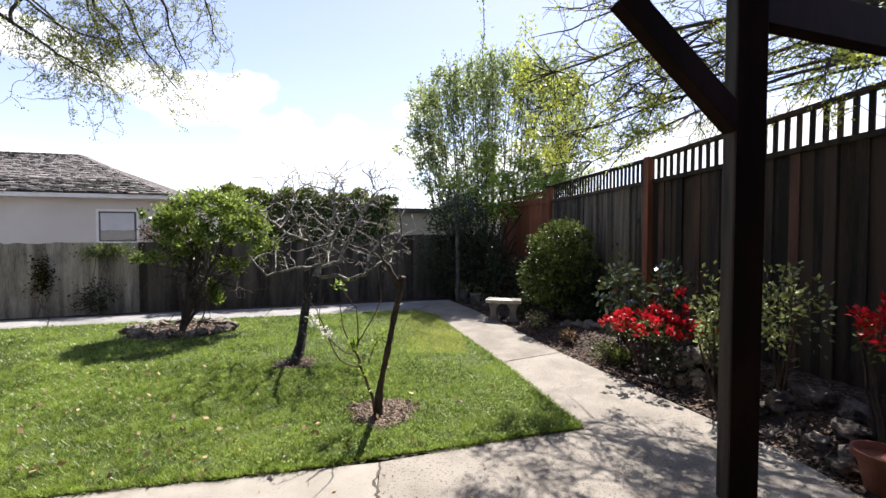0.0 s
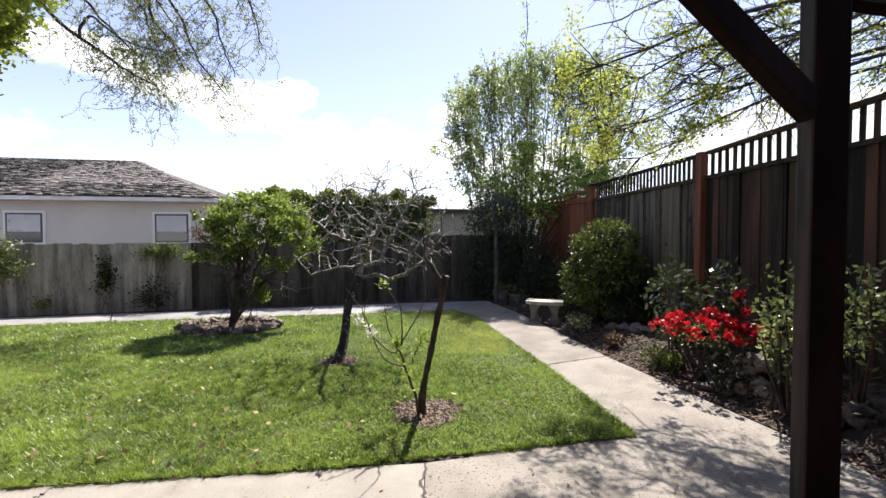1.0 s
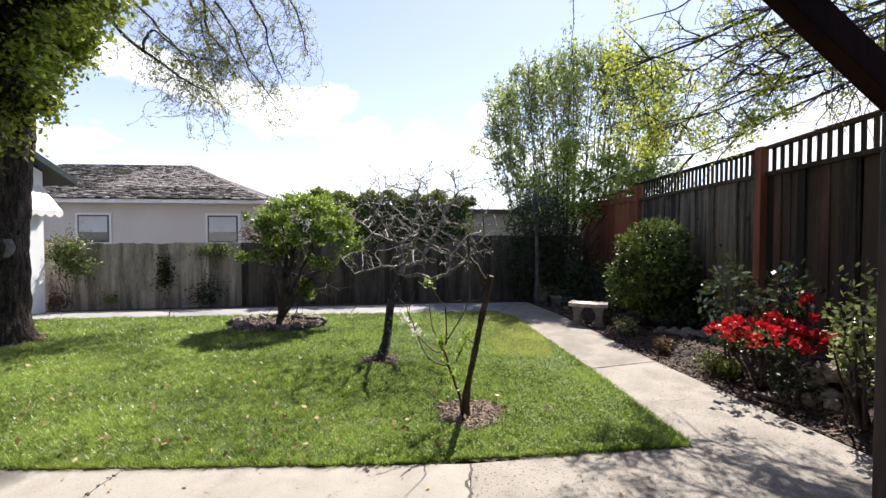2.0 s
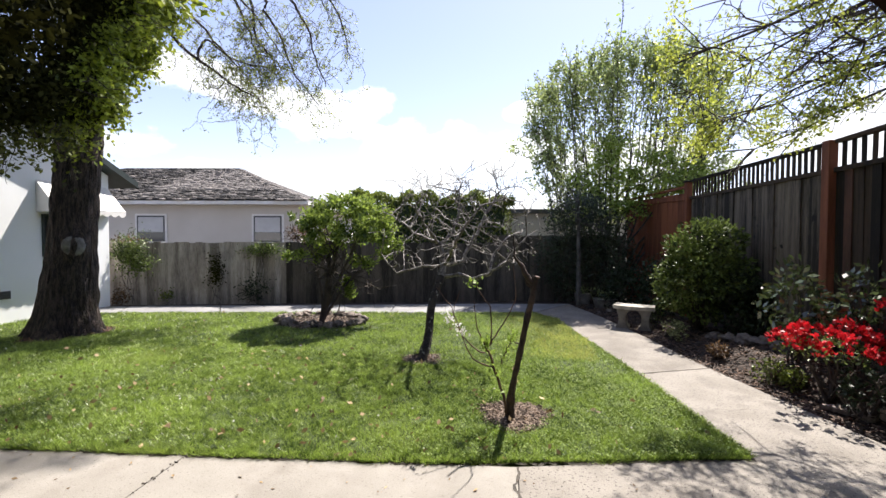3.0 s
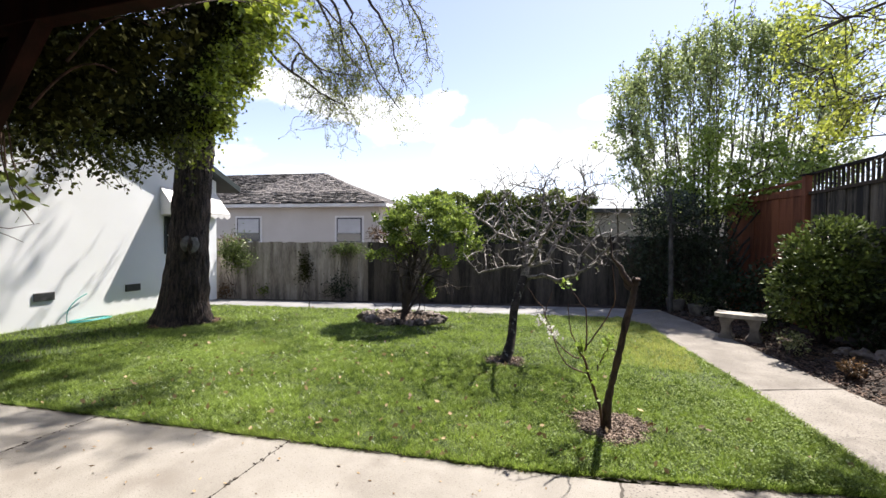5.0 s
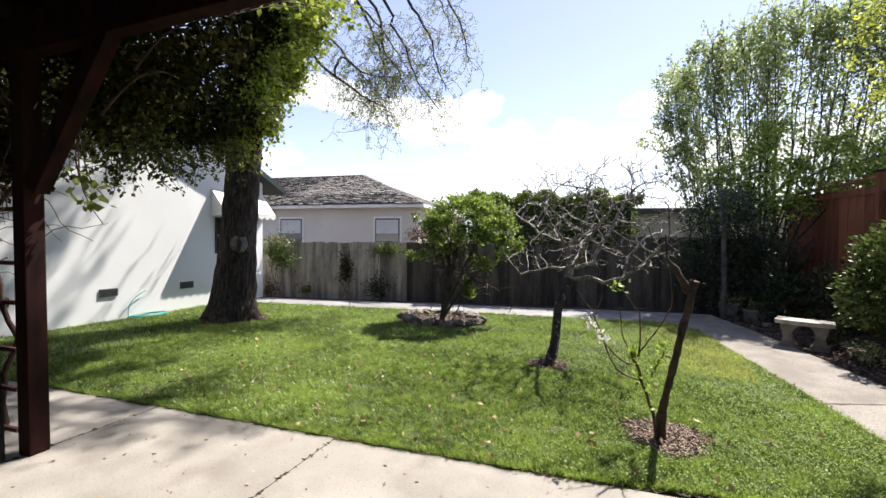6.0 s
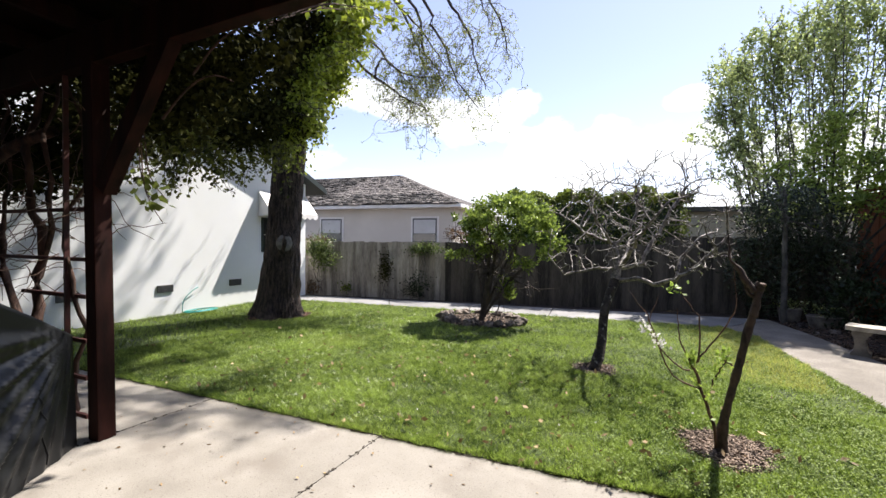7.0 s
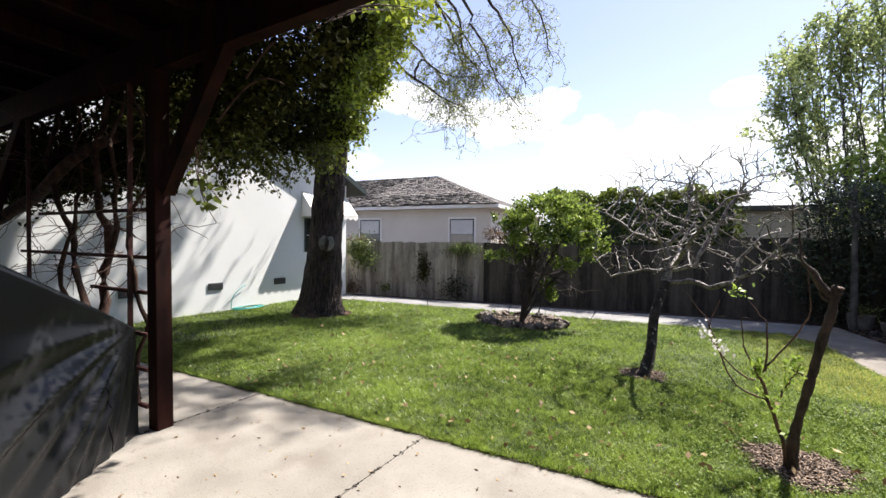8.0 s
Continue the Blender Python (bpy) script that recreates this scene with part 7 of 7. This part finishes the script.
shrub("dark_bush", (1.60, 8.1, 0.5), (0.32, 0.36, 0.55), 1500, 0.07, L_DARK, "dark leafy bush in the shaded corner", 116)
# climbers on the back fence
for cx, cy, cz, rx, rz, n, leaf, seed, label in ((-8.80, 6.86, 1.02, 0.46, 0.38, 2600, L_SHRUB, 120, "rose climbing over the corner of the fence"), (-7.22, 7.47, 0.68, 0.14, 0.34, 620, L_SHADE, 121, "small climber on the grey fence"),
                                                 (-6.35, 7.78, 1.14, 0.46, 0.15, 800, L_SHRUB, 122, "small climber over the top of the fence"), (-6.5, 7.72, 0.25, 0.36, 0.3, 600, L_DARK, 123, "dark low shrub at the foot of the fence"),
                                                 (-8.15, 7.12, 0.16, 0.14, 0.12, 160, L_HEDGE, 124, "small green plant at the foot of the fence"), (-9.0, 6.75, 0.16, 0.25, 0.2, 300, L_RUST, 125, "small ochre plant at the foot of the fence")):
    g = np.random.default_rng(seed)
    ob = thing("fence_climber", cx, cy, -0.03, label, "plant")
    for k in range(4):
        w = np.linspace(0, 1, 12)
        tx = cx + g.uniform(-0.6, 0.6) * rx
        pts = np.stack([cx + 0.08 * k - 0.12 + (tx - cx) * w + 0.05 * np.sin(w * 8 + k), cy + 0.03 * np.sin(w * 6 + k), -0.03 + (cz + 0.4 * rz) * w], 1)
        v, f = tubes([(pts, np.linspace(0.012, 0.004, 12))], 5)
        solid("stem", v, f, TWIG, ob)
    at = np.stack([cx + g.normal(0, 0.55, n) * rx, cy + g.normal(0, 0.06, n), cz + g.normal(0, 0.5, n) * rz], 1)
    at[:, 0] += 0.25 * rx * np.sin(at[:, 2] * 9 + seed)
    at = at[at[:, 2] > 0.02]
    solid("foliage", *leaf_mesh(g, at, 0.055, 0.7, None, 0.15, 0.5), leaf, ob)
shrub("rusty_bush", (-5.6, 9.0, 1.3), (0.5, 0.4, 0.4), 800, 0.07, L_RUST, "bush with rust-coloured young leaves behind the fence", 126, shell=0.9)
shrub("rusty_bush", (-5.80, 8.30, 1.50), (0.26, 0.2, 0.20), 320, 0.06, L_RUST, "bush with rust-coloured young leaves behind the fence", 128, shell=0.9)
shrub("rusty_bush", (-9.9, 7.6, 1.15), (0.5, 0.4, 0.3), 500, 0.08, L_RUST, "bush with rust-coloured young leaves behind the fence", 127, shell=0.9)

# low stone planters in the shaded corner beyond the path
for x, y, w, h, label in ((0.82, 9.06, 0.46, 0.20, "low grey stone planter in the shaded corner"), (0.42, 9.5, 0.34, 0.24, "round grey stone pot beside the thin trunk")):
    planter = thing("stone_planter", x, y, -0.02, label, "planter")
    bm = bmesh.new()
    rows_ = []
    for r0, z0 in ((0.40, 0.0), (0.47, 0.55), (0.50, 0.88), (0.52, 0.90), (0.52, 1.0), (0.44, 1.0), (0.42, 0.86), (0.02, 0.84)):
        rows_.append([bm.verts.new((x + w * r0 * math.cos(k / 20 * 6.283185), y + w * r0 * math.sin(k / 20 * 6.283185) * 0.8, h * z0 - 0.02)) for k in range(20)])
    for a, b in zip(rows_, rows_[1:]):
        for k in range(20):
            bm.faces.new((a[k], a[(k + 1) % 20], b[(k + 1) % 20], b[k]))
    part("bowl", bm, CASTLEG, planter)
    g = np.random.default_rng(int(x * 100))
    solid("foliage", *leaf_mesh(g, V3(x, y, h + 0.06) + g.normal(0, 1, (160, 3)) * V3(0.3 * w, 0.22 * w, 0.05), 0.05, 0.7, None, -0.2, 0.5), L_NANDINA, planter)

# terracotta pot
pot = thing("flower_pot", 2.47, 2.26, 0, "terracotta flower pot with soil at the edge of the patio", "pot")
bm = bmesh.new()
prof = [(0.085, 0.0), (0.125, 0.22), (0.145, 0.222), (0.15, 0.275), (0.135, 0.276), (0.125, 0.22), (0.0, 0.215)]
rows_ = []
for r0, z0 in prof:
    rows_.append([bm.verts.new((2.47 + r0 * math.cos(a), 2.26 + r0 * math.sin(a), z0 * 0.82 - 0.01)) for a in [k / 28 * 6.283185 for k in range(28)]])
for a, b in zip(rows_, rows_[1:]):
    for k in range(28):
        bm.faces.new((a[k], a[(k + 1) % 28], b[(k + 1) % 28], b[k]))
bmesh.ops.remove_doubles(bm, verts=bm.verts, dist=0.0005)
part("body", bm, CLAY, pot, smooth=False)

# flat stone slab lying in the bed
bm = prism([(1.93, 4.10), (2.05, 3.98), (2.30, 3.93), (2.42, 3.86), (2.40, 3.95), (2.2, 4.03), (2.02, 4.12)], 0.0, 0.035)
tagged(part("flat_stone", bm, STONE, bevel=0.008), "long flat stone lying in the mulch", "stone")

# curved stone bench
bench = thing("stone_bench", 1.03, 7.1, 0, "small curved cast stone bench beside the path", "bench")
bm = bmesh.new()
arc = []
for k in range(17):
    u = -1 + k / 8
    arc.append((0.30 * u, -0.17 + 0.05 * (1 - u * u) * -1 + 0.05))
inner = [(0.285 * u, 0.17 - 0.05 * (1 - u * u) + 0.03) for u in [1 - k / 8 for k in range(17)]]
out = arc + inner
prism(out, 0.298, 0.352, bm)
bm.transform(pose(1.03, 7.1, 0, 0, 0, -14))
part("seat", bm, CAST, bench, bevel=0.018)
for sx in (-0.155, 0.155):
    bm = bmesh.new()
    m_ = 1 if sx < 0 else -1
    shape = [(-0.095, 0), (-0.095, 0.035), (-0.07, 0.07), (-0.055, 0.16), (-0.07, 0.25), (-0.085, 0.30), (-0.085, 0.345), (0.105, 0.345), (0.095, 0.32), (0.065, 0.285), (0.04, 0.22), (0.045, 0.13), (0.065, 0.06), (0.09, 0.035), (0.09, 0)]
    fr = [bm.verts.new((sx + m_ * x, -0.13, z * 0.895 - 0.01)) for x, z in shape]
    bk = [bm.verts.new((sx + m_ * x, 0.12, z * 0.895 - 0.01)) for x, z in shape]
    bm.faces.new(fr)
    bm.faces.new(bk[::-1])
    for k in range(len(shape)):
        j = (k + 1) % len(shape)
        bm.faces.new((fr[k], fr[j], bk[j], bk[k]))
    bm.transform(pose(1.03, 7.1, 0, 0, 0, -14))
    # legs are coloured darker than the seat to carry its shade
    part("leg", bm, CASTLEG, bench, bevel=0.008)

# ---- shingles of the neighbour's roof, last ----
r9 = random.Random(5)
roof = next(o for o in nb.children if o.name.startswith("roof"))
pitch = math.atan2(AZ - EZ, AP)
run = AP / math.cos(pitch)
SHINGLE = []
for w in (0.16, 0.21, 0.27):
    bm = box(bmesh.new(), (w, 0.34, 0.06), pose(0, 0.0, 0.03, -8.0, 0, 0))
    me = bpy.data.meshes.new("shingle")
    bm.to_mesh(me)
    bm.free()
    me.materials.append(SHAKE)
    SHINGLE.append((w, me))
rest, count = [], 0
rowsn = int(run / 0.215)
for row in range(rowsn):
    dlen = row * 0.215 + 0.10
    w_in = dlen * math.cos(pitch)
    u = w_in + 0.05
    z = EZ + dlen * math.sin(pitch)
    while u < min(12.6, 16.4 - w_in):
        w, me = SHINGLE[r9.randrange(3)]
        p = Vector(nb_pt(u + w / 2, w_in, z))
        m = Matrix.Translation(p) @ pose(0, 0, 0, 0, 0, math.degrees(NA)) @ pose(0, 0, 0, math.degrees(pitch)) @ pose(0, r9.uniform(-0.05, 0.05), r9.uniform(0, 0.03), r9.uniform(-5, 2), r9.uniform(-1.5, 1.5), r9.uniform(-2, 2))
        if row > 6 and u < 7 and count < 300:
            ob = under(new("shingle", me), roof)
            ob.matrix_basis = m
            count += 1
        else:
            rest.append((m, w))
        u += w + 0.022
vs, fs = [], []
cube = [(sx * 0.5, sy * 0.5, sz * 0.5) for sx in (-1, 1) for sy in (-1, 1) for sz in (-1, 1)]
quads = np.array([(0, 1, 3, 2), (4, 6, 7, 5), (0, 4, 5, 1), (2, 3, 7, 6), (1, 5, 7, 3), (0, 2, 6, 4)])
for k, (m, w) in enumerate(rest):
    vs += [m @ (pose(0, 0, 0.03, -8.0) @ Vector((a * w, b * 0.34, c * 0.06))) for a, b, c in cube]
    fs.append(quads + 8 * k)
tagged(solid("shingle_field", np.array(vs), np.concatenate(fs), SHAKE, roof), kind="stuff")
# ridge caps
for a, b in (((0, 0, EZ), (AP, AP, AZ)), ((AP, AP, AZ), (11.2, AP, AZ))):
    A, B = Vector(nb_pt(*a)), Vector(nb_pt(*b))
    n = int((B - A).length / 0.24)
    for k in range(n):
        c0, c1 = A + (B - A) * (k / n), A + (B - A) * ((k + 1.25) / n)
        part("ridge_cap", beam(c0 + Z * 0.055, c1 + Z * 0.035, 0.24, 0.035), SHAKE, roof)
